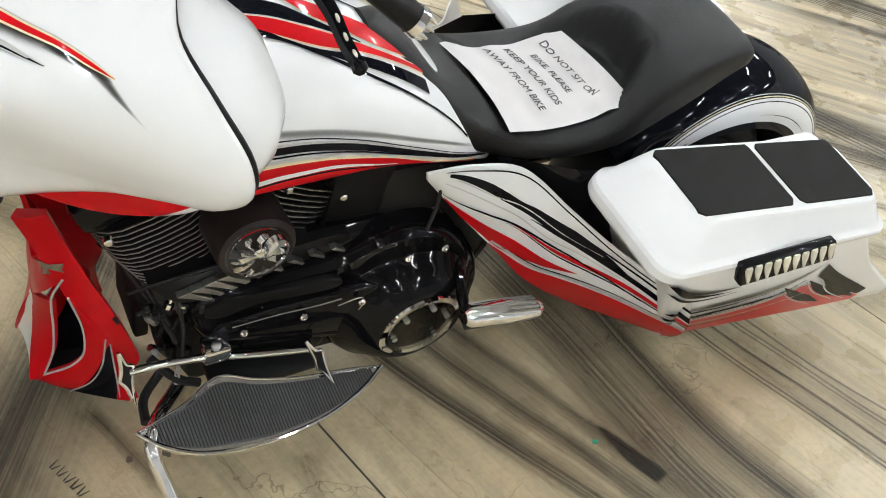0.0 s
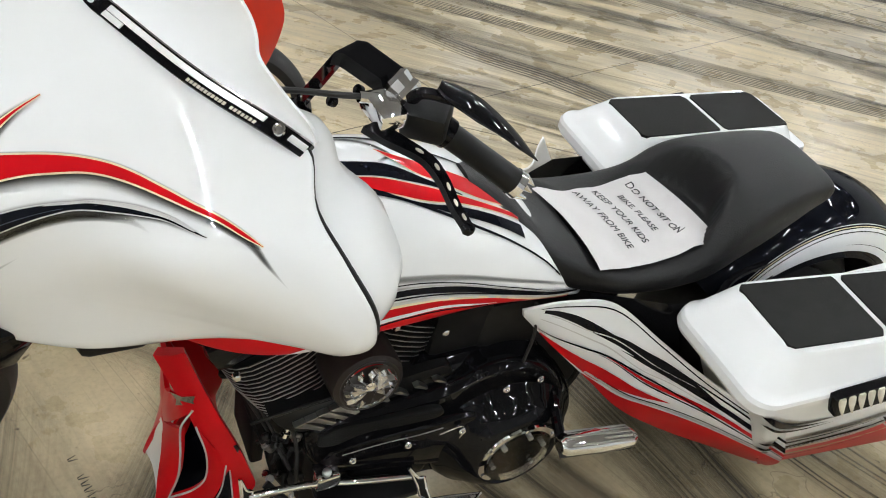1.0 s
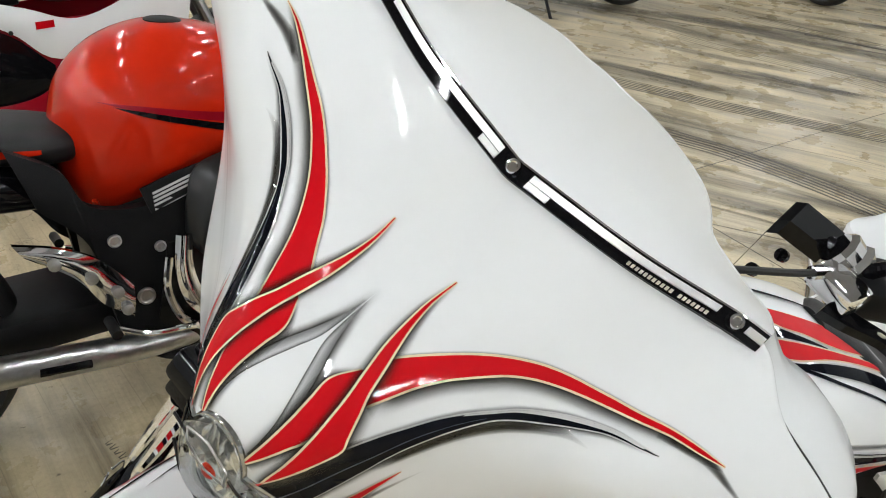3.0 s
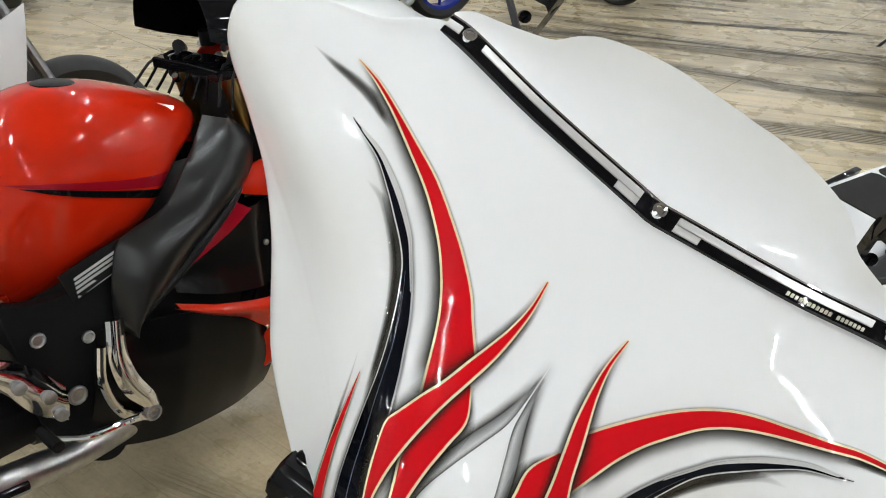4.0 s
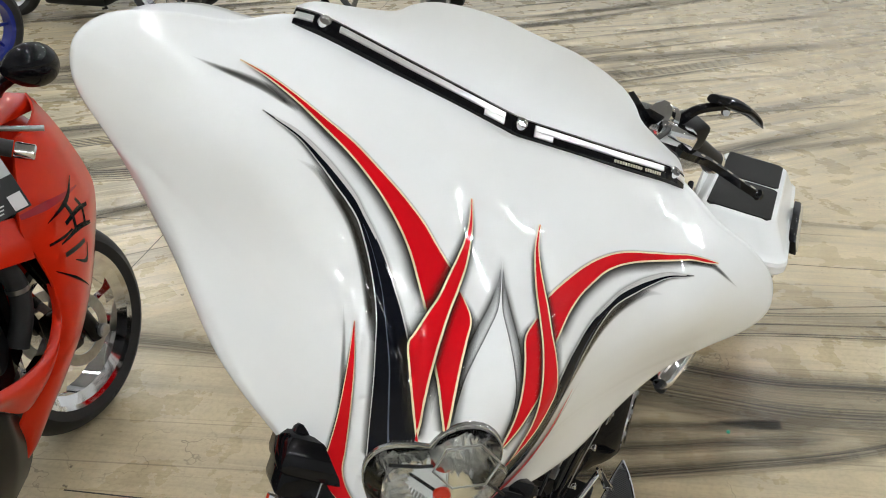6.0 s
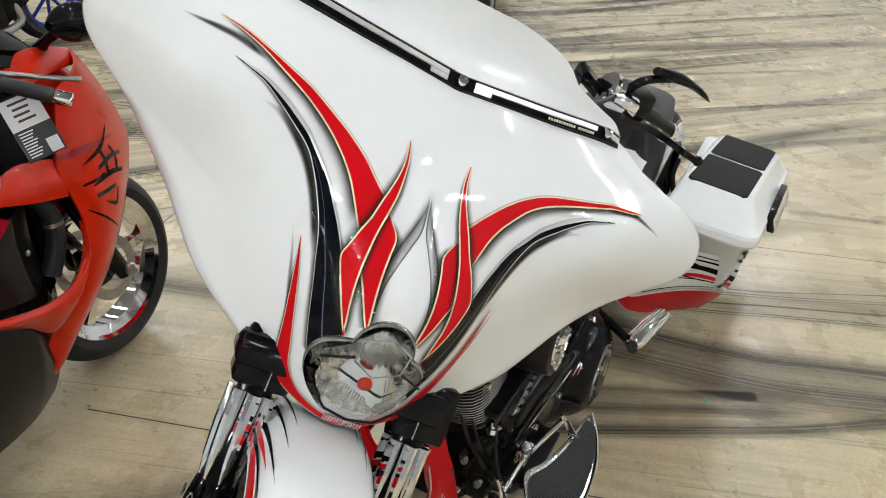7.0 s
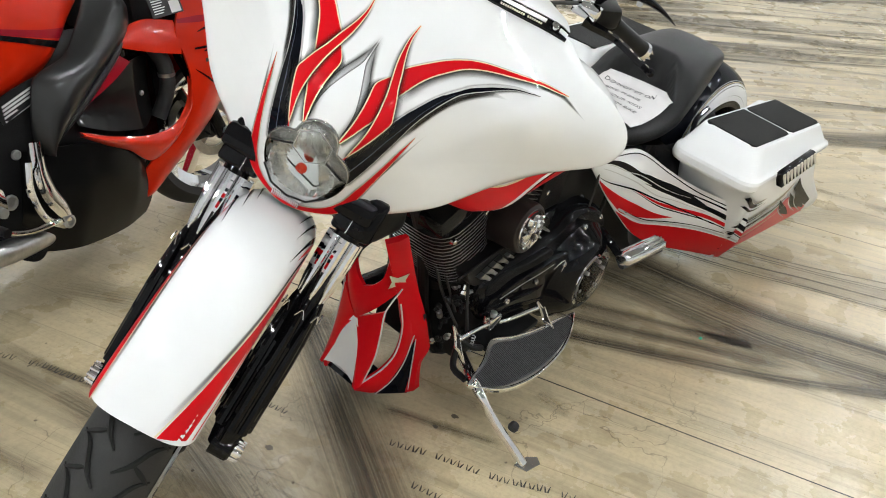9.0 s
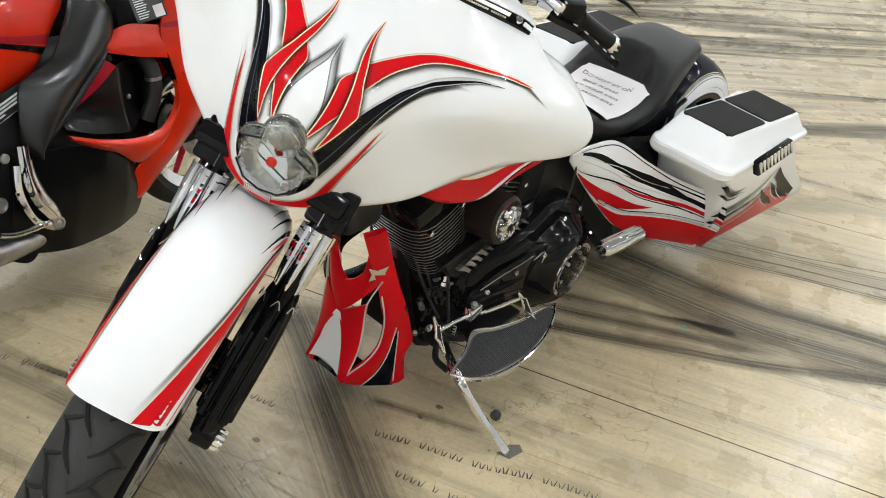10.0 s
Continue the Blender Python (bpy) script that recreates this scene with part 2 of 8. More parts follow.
def tube(pts, r, n=12, bm=None, smooth_n=0, caps=True):
    """A round bar along pts; r is a number or one per point."""
    p = spline(pts, smooth_n) if smooth_n else np.array(pts, float)
    rr = [r] * len(p) if isinstance(r, (int, float)) else list(np.interp(np.linspace(0, 1, len(p)), np.linspace(0, 1, len(r)), r))
    rings, side = [], None
    for i in range(len(p)):
        d = p[min(i + 1, len(p) - 1)] - p[max(i - 1, 0)]
        d = d / (np.linalg.norm(d) + 1e-12)
        if side is None:
            side = np.cross(d, (0, 0, 1) if abs(d[2]) < 0.9 else (1, 0, 0))
        side = side - d * (side @ d)
        side = side / np.linalg.norm(side)
        up = np.cross(d, side)
        rings.append([p[i] + rr[i] * (math.cos(a) * side + math.sin(a) * up) for a in np.linspace(0, 2 * math.pi, n, endpoint=False)])
    return loft(rings, True, caps, bm)


def turned(profile, origin, axis, n=32, bm=None, caps=True):
    """A body turned round axis from origin; profile rows are (along, radius)."""
    a = np.array(axis, float)
    a /= np.linalg.norm(a)
    s = np.cross(a, (0, 0, 1) if abs(a[2]) < 0.9 else (1, 0, 0))
    s /= np.linalg.norm(s)
    u = np.cross(a, s)
    o = np.array(origin, float)
    rings = [[o + a * h + max(r, 1e-4) * (math.cos(t) * s + math.sin(t) * u) for t in np.linspace(0, 2 * math.pi, n, endpoint=False)] for h, r in profile]
    return loft(rings, True, caps, bm)


def block(lo, hi, bevel=0.004, bm=None, m=None, seg=2):
    """A box with rounded edges."""
    t = bmesh.new()
    bmesh.ops.create_cube(t, size=1.0)
    lo, hi = np.array(lo, float), np.array(hi, float)
    for v in t.verts:
        v.co = Vector((lo + hi) / 2 + np.array(v.co) * (hi - lo))
    if bevel:
        bmesh.ops.bevel(t, geom=list(t.edges), offset=bevel, segments=seg, affect="EDGES", profile=0.5)
    if m is not None:
        bmesh.ops.transform(t, matrix=m, verts=t.verts)
    return join(t, bm)


def join(t, bm):
    if bm is None:
        return t
    me = bpy.data.meshes.new("tmp")
    t.to_mesh(me)
    t.free()
    bm.from_mesh(me)
    bpy.data.meshes.remove(me)
    return bm


def plate(outline, thick, to_world, bevel=0.0, bm=None):
    """A flat plate: 2-D outline, extruded by thick along the third axis of to_world."""
    t = bmesh.new()
    lo = [t.verts.new((x, y, 0)) for x, y in outline]
    hi = [t.verts.new((x, y, thick)) for x, y in outline]
    t.faces.new(lo[::-1])
    top = t.faces.new(hi)
    n = len(lo)
    for i in range(n):
        t.faces.new((lo[i], lo[(i + 1) % n], hi[(i + 1) % n], hi[i]))
    if bevel:
        bmesh.ops.bevel(t, geom=list(top.edges), offset=bevel, segments=2, affect="EDGES", profile=0.5)
    bmesh.ops.transform(t, matrix=to_world, verts=t.verts)
    return join(t, bm)


def basis(o, x, y, z):
    return Matrix(((x[0], y[0], z[0], o[0]), (x[1], y[1], z[1], o[1]), (x[2], y[2], z[2], o[2]), (0, 0, 0, 1)))


def oval(cx, hy, zlo, zhi, n=24, power=2.6, cy=0.0):
    """A rounded cross-section at x = cx, half width hy, from zlo to zhi."""
    out = []
    for a in np.linspace(0, 2 * math.pi, n, endpoint=False):
        c, s = math.cos(a), math.sin(a)
        out.append((cx, cy + hy * abs(c) ** (2 / power) * (1 if c >= 0 else -1), (zlo + zhi) / 2 + (zhi - zlo) / 2 * abs(s) ** (2 / power) * (1 if s >= 0 else -1)))
    return out


def sweep_oval(rows, n_x=40, n=28, power=2.6):
    """A body along x from rows of (x, half width, low, high[, centre y])."""
    rows = [tuple(r) + ((0.0,) if len(r) < 5 else ()) for r in rows]
    return loft([oval(r[0], max(r[1], 0.002), r[2], r[3], n, power, r[4]) for r in spline(rows, n_x)])


# ---- hall: floor, unseen ceiling and walls, lamps ----
bm = bmesh.new()
bmesh.ops.create_grid(bm, x_segments=40, y_segments=40, size=22)
floor = tagged(part("floor", bm, CONCRETE), "beige sealed concrete floor with black tyre streaks", "floor", kind="structure")

JX, JY = Vector((0.972, 0.235, 0)), Vector((0.235, -0.972, 0))


def strip(points, width, z, strength=0.9, n=60, edge=0.25):
    """A flat band on the floor, with a vertex attribute for its pattern: along, across, strength."""
    c = spline(points, n)
    bm = bmesh.new()
    lay = bm.verts.layers.float_vector.new("mark")
    along, rows = 0.0, []
    cols = 9
    seed = points[0][0] * 7.3 + points[0][1] * 3.1
    for i in range(n):
        d = c[min(i + 1, n - 1)] - c[max(i - 1, 0)]
        d /= np.linalg.norm(d)
        s = np.array((-d[1], d[0]))
        if i:
            along += np.linalg.norm(c[i] - c[i - 1])
        row = []
        for k in range(cols):
            q = k / (cols - 1)
            p = c[i] + s * (q - 0.5) * width
            v = bm.verts.new((p[0], p[1], z))
            fade = min(1, q / edge, (1 - q) / edge) * min(1, i / 8, (n - 1 - i) / 8)
            v[lay] = (along + seed, q * width * 10 + seed, strength * max(fade, 0) ** 1.2)
            row.append(v)
        rows.append(row)
    for a, b in zip(rows, rows[1:]):
        for k in range(cols - 1):
            bm.faces.new((a[k], a[k + 1], b[k + 1], b[k]))
    return bm


def beside(points, off, n=14):
    """The same line, moved sideways."""
    c = spline(points, n)
    d = np.gradient(c, axis=0)
    d /= np.linalg.norm(d, axis=1)[:, None]
    return [tuple(p) for p in c + np.c_[-d[:, 1], d[:, 0]] * off]


# wide smears, some with shade under the machines painted in: line, width, strength
SMEARS_AND_SHADE = [
    ([(1.02, 0.55), (1.07, 0.1), (1.075, -0.15), (1.085, -0.35), (1.11, -0.52), (1.17, -0.72), (1.27, -1.1), (1.4, -1.6)], 0.14, 0.75),
    ([(0.84, 0.6), (0.92, 0.0), (0.94, -0.27), (0.97, -0.57), (1.08, -0.94), (1.25, -1.5)], 0.27, 0.64),
    ([(0.45, 0.4), (0.56, 0.02), (0.64, -0.16), (0.73, -0.35), (0.80, -0.52), (0.88, -0.68)], 0.055, 0.5),
    ([(0.32, 0.35), (0.45, 0.0), (0.57, -0.24), (0.66, -0.41), (0.74, -0.56), (0.83, -0.71), (1.0, -0.97), (1.15, -1.3)], 0.085, 0.72),
    ([(0.55, 0.3), (0.67, 0.01), (0.74, -0.15), (0.81, -0.33), (0.89, -0.5)], 0.05, 0.5),
    ([(0.50, 0.3), (0.60, 0.0), (0.68, -0.2), (0.78, -0.4), (0.90, -0.68)], 0.26, 0.34),
    ([(1.25, 0.3), (1.36, -0.12), (1.42, -0.32), (1.50, -0.52), (1.62, -0.82), (1.85, -1.4)], 0.27, 0.26),
    # rubber band, widened and darkened to paint in shade beside the bagger
    ([(-0.02, 0.72), (-0.14, 0.5), (-0.24, 0.32), (-0.33, 0.16), (-0.42, 0.0), (-0.50, -0.14), (-0.62, -0.4)], 0.30, 0.68),
    ([(-0.22, 0.14), (-0.19, 0.07), (-0.14, -0.07), (-0.09, -0.2)], 0.04, 0.5),
    ([(1.1, 3.85), (1.40, 3.25), (1.59, 2.88), (1.85, 2.46), (2.04, 2.24), (2.19, 1.98), (2.33, 1.68), (2.62, 0.85), (2.98, 0.05), (3.5, -0.43), (4.2, -1.1)], 0.20, 0.62),
    ([(2.3, 5.0), (2.77, 4.27), (3.1, 3.71), (3.44, 3.26), (3.81, 2.59), (4.3, 1.65), (4.9, 0.75), (5.6, -0.2), (6.4, -1.4)], 0.26, 0.58),
    ([(2.9, 4.8), (3.21, 4.21), (3.55, 3.72), (4.31, 3.06), (5.2, 2.2)], 0.30, 0.42),
    ([(0.2, 2.4), (0.5, 1.7), (0.62, 1.2), (0.7, 0.7)], 0.22, 0.5),
    ([(-0.6, 1.3), (-0.35, 0.9), (-0.1, 0.6), (0.1, 0.2)], 0.2, 0.4),
    ([(0.16, -0.13), (0.15, -0.19), (0.15, -0.26)], 0.07, 0.3),
    # broad dark band, mostly shade under the bagger's front painted on the floor
    ([(-0.62, 0.75), (-0.66, 0.45), (-0.72, 0.15), (-0.80, -0.15)], 0.42, 0.48),
    ([(-0.95, 1.25), (-0.86, 0.95), (-0.80, 0.7), (-0.76, 0.45)], 0.10, 0.35),
    ([(-1.15, 1.05), (-1.05, 0.75), (-0.98, 0.5)], 0.08, 0.3),
]
# sharp tracks of several tread lines: line, width, lines, strength
TRACKS = [
    ([(0.9, 4.3), (1.43, 3.69), (1.92, 3.17), (2.36, 2.69), (2.8, 2.29), (3.15, 1.97), (4.03, 1.11), (4.48, 0.6), (5.0, 0.1), (5.8, -0.7)], 0.15, 6, 0.95),
    ([(1.5, 2.98), (1.74, 2.52), (1.94, 2.26), (2.08, 2.02), (2.22, 1.72), (2.5, 0.95), (2.9, 0.1)], 0.17, 6, 0.9),
    ([(1.20, 0.2), (1.27, -0.1), (1.33, -0.31), (1.40, -0.50), (1.50, -0.80), (1.7, -1.4)], 0.03, 2, 0.5),
    ([(1.28, 0.15), (1.34, -0.12), (1.395, -0.30), (1.47, -0.49), (1.58, -0.81), (1.8, -1.4)], 0.022, 1, 0.5),
    ([(1.36, 0.1), (1.42, -0.15), (1.495, -0.36), (1.565, -0.56), (1.66, -0.79), (1.9, -1.4)], 0.035, 2, 0.45),
    ([(1.42, 0.0), (1.49, -0.22), (1.56, -0.44), (1.68, -0.70), (1.95, -1.3)], 0.022, 1, 0.55),
    ([(3.5, 4.4), (3.9, 3.75), (4.4, 3.15), (5.4, 2.1)], 0.16, 4, 0.45),
    ([(2.6, 4.2), (2.95, 3.6), (3.3, 3.1), (3.7, 2.45)], 0.14, 4, 0.4),
]
rs = random.Random(8)
LINES = []
for pts, w, st in SMEARS_AND_SHADE:
    for g in range(1 if w > 0.2 else 0):
        LINES.append((beside(pts, rs.uniform(-0.5, 0.5) * w), w * rs.uniform(0.15, 0.35), st * rs.uniform(0.2, 0.45)))
for pts, w, k, st in TRACKS:
    for g in range(k):
        LINES.append((beside(pts, w * ((g + 0.5) / k - 0.5)), w / k * rs.uniform(0.5, 0.66), st * rs.uniform(1.3, 1.8)))
for k in range(30):
    x0, y0, d = rs.uniform(-1.6, 2.4), rs.uniform(-1.2, 1.6), rs.uniform(-1.40, -1.18)
    l = rs.uniform(0.4, 1.5)
    LINES.append(([(x0, y0), (x0 + l * math.cos(d) / 2 + rs.uniform(-0.03, 0.03), y0 + l * math.sin(d) / 2), (x0 + l * math.cos(d), y0 + l * math.sin(d))], rs.choice((0.006, 0.012, 0.025, 0.05)), rs.uniform(0.15, 0.42)))
for k in range(120):
    x0, y0, d = rs.uniform(0.6, 7.0), rs.uniform(0.4, 6.0), rs.uniform(-0.95, -0.62)
    l = rs.uniform(0.8, 3.0)
    LINES.append(([(x0, y0), (x0 + l * math.cos(d) / 2 + rs.uniform(-0.05, 0.05), y0 + l * math.sin(d) / 2), (x0 + l * math.cos(d), y0 + l * math.sin(d))], rs.choice((0.012, 0.03, 0.06, 0.12, 0.22)), rs.uniform(0.35, 0.85)))
for k, (pts, w, st) in enumerate(SMEARS_AND_SHADE):
    tagged(part("tyre_and_shade_mark", strip(pts, w * 1.15, 0.0010 + 0.00005 * k, st * 1.5, 60, 0.48), FLOOR_MARK, floor), "dark streak on the concrete: rubber, in places with painted shade")
for k, (pts, w, st) in enumerate(LINES):
    part("tyre_line", strip(pts, w, 0.0020 + 0.00001 * k, st, 40), FLOOR_MARK, floor)


def tread_print(points, pitch, size, seed):
    """A row of small slanted dabs left by a wet tyre, in pairs like chevrons, with some missing."""
    q = random.Random(seed)
    c = spline(points, 200)
    run = np.r_[0, np.cumsum(np.linalg.norm(np.diff(c, axis=0), axis=1))]
    bm = bmesh.new()
    for u in np.arange(0, run[-1], pitch):
        if q.random() < 0.12:
            continue
        i = min(int(np.searchsorted(run, u)), 198)
        d = (c[i + 1] - c[i]) / (np.linalg.norm(c[i + 1] - c[i]) + 1e-9)
        n = np.array((-d[1], d[0]))
        for side in (-1, 1):
            a, e = c[i] + d * side * pitch * 0.12 - n * size * 0.5, c[i] + d * side * pitch * 0.34 + n * size * q.uniform(0.2, 0.6)
            t = d * pitch * q.uniform(0.07, 0.14)
            bm.faces.new([bm.verts.new((*p, 0.0035)) for p in (a - t, a + t, e + t * 0.4, e - t * 0.4)])
    return bm


PRINT = material("dried_tread_print", (0.045, 0.04, 0.03), 0.6)
for k, pts in enumerate(([(-0.30, 0.02), (-0.25, -0.10), (-0.20, -0.25), (-0.13, -0.39), (-0.07, -0.56), (-0.03, -0.7)], [(-0.37, -0.12), (-0.33, -0.27), (-0.27, -0.42)], [(-0.85, 1.05), (-0.78, 0.91), (-0.75, 0.82), (-0.70, 0.7)], [(-0.45, 0.43), (-0.42, 0.30)])):
    part("tread_print", tread_print(pts, 0.021, 0.022, k), PRINT, floor, "row of small dark tread marks")
STAIN = material("oil_stain", (0.17, 0.14, 0.10), 0.4, var=0.3, var_scale=40)
for x, y, r in ((-0.54, 0.23, 0.010), (-0.1, -0.03, 0.010), (-0.17, -0.02, 0.008)):
    q = random.Random(int(x * 100) + 7)
    bm = bmesh.new()
    bm.faces.new([bm.verts.new((x + r * (0.6 + 0.5 * q.random()) * math.cos(a), y + r * (0.7 + 0.8 * q.random()) * math.sin(a), 0.0032)) for a in np.linspace(0, 2 * math.pi, 18, endpoint=False)])
    part("stain", bm, STAIN, floor, "small dark stain")
SPECK = material("green_speck", (0.03, 0.42, 0.26), 0.5)
part("green_speck", block((0.784, -0.366, 0.0), (0.797, -0.356, 0.004), 0.001), SPECK, floor, "tiny green scrap")

JOINT = material("dark_joint", (0.05, 0.045, 0.035), 0.8)
for o, d, l in (((1.87, 2.13), JX, 9), ((1.88, -0.16), JY, 6), ((0.22, -0.1), JY, 1.4)):
    o = Vector((*o, 0))
    w = Vector((-d.y, d.x, 0)) * 0.0025
    bm = bmesh.new()
    bm.faces.new([bm.verts.new(o + d * a + w * b + Vector((0, 0, 0.0009))) for a, b in ((-l, -1), (l, -1), (l, 1), (-l, 1))])
    part("floor_joint", bm, JOINT, floor)

# assumed roof, never in view: keeps reflections from above dark
bm = block((-22, -22, 8.6), (22, 22, 8.8), 0)
tagged(part("ceiling", bm, CEIL, smooth=False), "grey roof added out of view over the hall", "ceiling", kind="structure")
# assumed pale walls, never in view: they bounce fill light onto the machines
for nm, lo, hi in (("unseen_wall_north", (-22, 21.8, 0), (22, 22, 8.6)), ("unseen_wall_south", (-22, -22, 0), (22, -21.8, 8.6)), ("unseen_wall_east", (21.8, -21.8, 0), (22, 21.8, 8.6)), ("unseen_wall_west", (-22, -21.8, 0), (-21.8, 21.8, 8.6))):
    tagged(part(nm, block(lo, hi, 0), WALL, smooth=False), "plain pale wall added out of view to bounce light", "wall", kind="structure")

strip_lamp = thing("ceiling_lamp", "long white tube lamp hung from the hall roof", "lamp", pose(0, 0, 8.0), group="hall lamps")
for s in (-1, 1):
    part("hanger", tube([(0, s * 0.5, 0.07), (0, s * 0.5, 0.605)], 0.006, 6), WALL, strip_lamp, "thin hanger rod")
part("housing", block((-0.08, -0.92, 0.02), (0.08, 0.92, 0.08), 0.01), WALL, strip_lamp, "pale sheet-metal housing")
for s in (-1, 1):
    part("tube", tube([(s * 0.04, -0.9, 0), (s * 0.04, 0.9, 0)], 0.016, 10), TUBE, strip_lamp, "glowing white tube")
LAMPS = [(x, y) for x in (-17.0, -10.2, -3.4, 3.4, 10.2, 17.0) for y in (-16.2, -10.8, -5.4, 0.0, 5.4, 10.8, 16.2)]
strip_lamp.matrix_basis = pose(*LAMPS[0], 8.0, 0, 0, -13)
for x, y in LAMPS[1:]:
    copy_thing(strip_lamp, pose(x, y, 8.0, 0, 0, -13))

# ---- painted bands, laid on a surface ----
from mathutils.bvhtree import BVHTree


def airbrush(name, dark):
    """Dark lacquer that lets the paint below show by the vertex attribute soft."""
    m = material(name, dark, 0.3, coat=1.0, coat_rough=0.025)
    nt = m.node_tree
    at = nt.nodes.new("ShaderNodeAttribute")
    at.attribute_name = "soft"
    nt.links.new(at.outputs["Fac"], nt.nodes["Principled BSDF"].inputs["Alpha"])
    return m


SHADE = airbrush("airbrushed_shadow", (0.020, 0.016, 0.011))
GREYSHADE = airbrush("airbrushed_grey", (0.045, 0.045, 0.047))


def skin_of(ob):
    me = ob.data
    return BVHTree.FromPolygons([v.co.copy() for v in me.vertices], [tuple(p.vertices) for p in me.polygons])


def lay(skin, uv, lift, axis, sign, flat=None):
    """The point of the skin met along an axis, raised by lift. uv are the other two coordinates."""
    o = [0, 0, 0]
    k = [i for i in range(3) if i != axis]
    o[k[0]], o[k[1]], o[axis] = uv[0], uv[1], 3.0 * sign
    d = [0, 0, 0]
    d[axis] = -sign
    hit, nor, _, _ = skin.ray_cast(Vector(o), Vector(d))
    if hit is None:
        return None
    if nor[axis] * sign < 0:
        nor = -nor
    return hit + nor * lift


def band(skin, a, b, lift, axis=0, sign=-1, grow=0.0, n=36, m=4, soft=None, bm=None):
    """A painted band between the edges a and b. soft: darkness at its middle, fading outwards."""
    a, b = spline(a, n), spline(b, n)
    if grow:
        mid = (a + b) / 2
        t = np.gradient(mid, axis=0)
        t /= np.linalg.norm(t, axis=1)[:, None] + 1e-9
        nn = np.c_[-t[:, 1], t[:, 0]]
        sgn = np.sign(np.median(((b - a) * nn).sum(1)))
        wd = (grow * np.clip(np.linalg.norm(b - a, axis=1) / 0.010, 0.35, 1))[:, None]
        a, b = a - nn * wd * sgn, b + nn * wd * sgn
    bm = bm or bmesh.new()
    layer = bm.verts.layers.float.new("soft") if soft else None
    rows = []
    for i in range(n):
        row = []
        for k in range(m + 1):
            q = k / m
            p = lay(skin, a[i] * (1 - q) + b[i] * q, lift, axis, sign)
            v = None
            if p is not None:
                v = bm.verts.new(p)
                if soft:
                    w = math.sin(math.pi * q) ** 0.85 * min(1.0, 1.0 * i / (0.35 * n), 1.0 * (n - 1 - i) / (0.12 * n))
                    v[layer] = soft * w
            row.append(v)
        rows.append(row)
    for r, s in zip(rows, rows[1:]):
        for k in range(m):
            f = (r[k], r[k + 1], s[k + 1], s[k])
            if None not in f:
                bm.faces.new(f)
    return bm


def around(c, widths, n=36):
    """The two edges of a stroke with centre line c and the given widths along it."""
    p = spline(c, n)
    t = np.gradient(p, axis=0)
    t /= np.linalg.norm(t, axis=1)[:, None] + 1e-9
    nn = np.c_[-t[:, 1], t[:, 0]]
    w = np.interp(np.linspace(0, 1, n), np.linspace(0, 1, len(widths)), widths)[:, None] / 2
    return p + nn * w, p - nn * w


def beside_edge(skin, edge, off, n=60, axis=0, sign=-1):
    """The edge moved sideways over the skin by off, a number or one per point; positive is to the left of its run."""
    e = spline(edge, n)
    off = np.interp(np.linspace(0, 1, n), np.linspace(0, 1, len(off)), off) if hasattr(off, "__len__") else [off] * n
    p = [lay(skin, q, 0, axis, sign) for q in e]
    up = [lay(skin, q, 1.0, axis, sign) for q in e]
    k = [i for i in range(3) if i != axis]
    out = []
    for i in range(n):
        lo, hi = max(i - 1, 0), min(i + 1, n - 1)
        if p[i] is None or p[lo] is None or p[hi] is None:
            out.append(tuple(e[i]))
            continue
        s = (up[i] - p[i]).cross(p[hi] - p[lo])
        q = p[i] + s.normalized() * off[i] if s.length > 1e-9 else p[i]
        out.append((q[k[0]], q[k[1]]))
    return out


def away(skin, edge, other, axis=0, sign=-1):
    """+1 or -1: the side on which beside_edge leaves the other edge."""
    mid = spline(other, 9)[4:7].mean(0)
    step = [np.linalg.norm(np.array(beside_edge(skin, edge, q, 9, axis, sign)[5]) - mid) for q in (0.002, -0.002)]
    return 1 if step[0] > step[1] else -1


def fade(skin, a, b, lift, dark, n=60, m=6, axis=0, sign=-1, power=1.4, head=0.12, tail=0.06):
    """Airbrushed shade, dark along the edge a and gone at b."""
    bm = bmesh.new()
    layer = bm.verts.layers.float.new("soft")
    a, b = spline(a, n), spline(b, n)
    rows = []
    for i in range(n):
        u = i / (n - 1)
        row = []
        for k in range(m + 1):
            q = k / m
            p = lay(skin, a[i] * (1 - q) + b[i] * q, lift, axis, sign)
            v = bm.verts.new(p) if p is not None else None
            if v is not None:
                v[layer] = dark * (1 - q) ** power * min(1.0, u / head if head else 1.0, (1 - u) / tail if tail else 1.0)
            row.append(v)
        rows.append(row)
    for r, t in zip(rows, rows[1:]):
        for k in range(m):
            f = (r[k], r[k + 1], t[k + 1], t[k])
            if None not in f:
                bm.faces.new(f)
    return bm


def run_on(edge, by):
    """The edge carried on past its last point."""
    (y0, z0), (y1, z1) = edge[-2:]
    d = math.hypot(y1 - y0, z1 - z0)
    return edge + [(y1 + (y1 - y0) / d * by, z1 + (z1 - z0) / d * by)]


def flip(edge):
    return [(-u, v) for u, v in edge]


# ---- the white bagger ----
# local axes: x to the rear, y to the right, z up; it leans on its side stand
BIKE = pose(0, 0.20, 0, 8.0, 0, 0)
AX, RAKE, STEER_ANGLE = -1.16, radians(34.0), radians(33.5)
STEER = Matrix.Translation((AX + 0.013, 0.009, -0.002)) @ Matrix.Rotation(STEER_ANGLE, 4, Vector((math.sin(RAKE), 0, math.cos(RAKE)))) @ Matrix.Translation((-AX, 0, 0))
bagger = thing("touring_motorcycle", "white bagger motorcycle with red and black flames, on its stand", "motorcycle", BIKE)

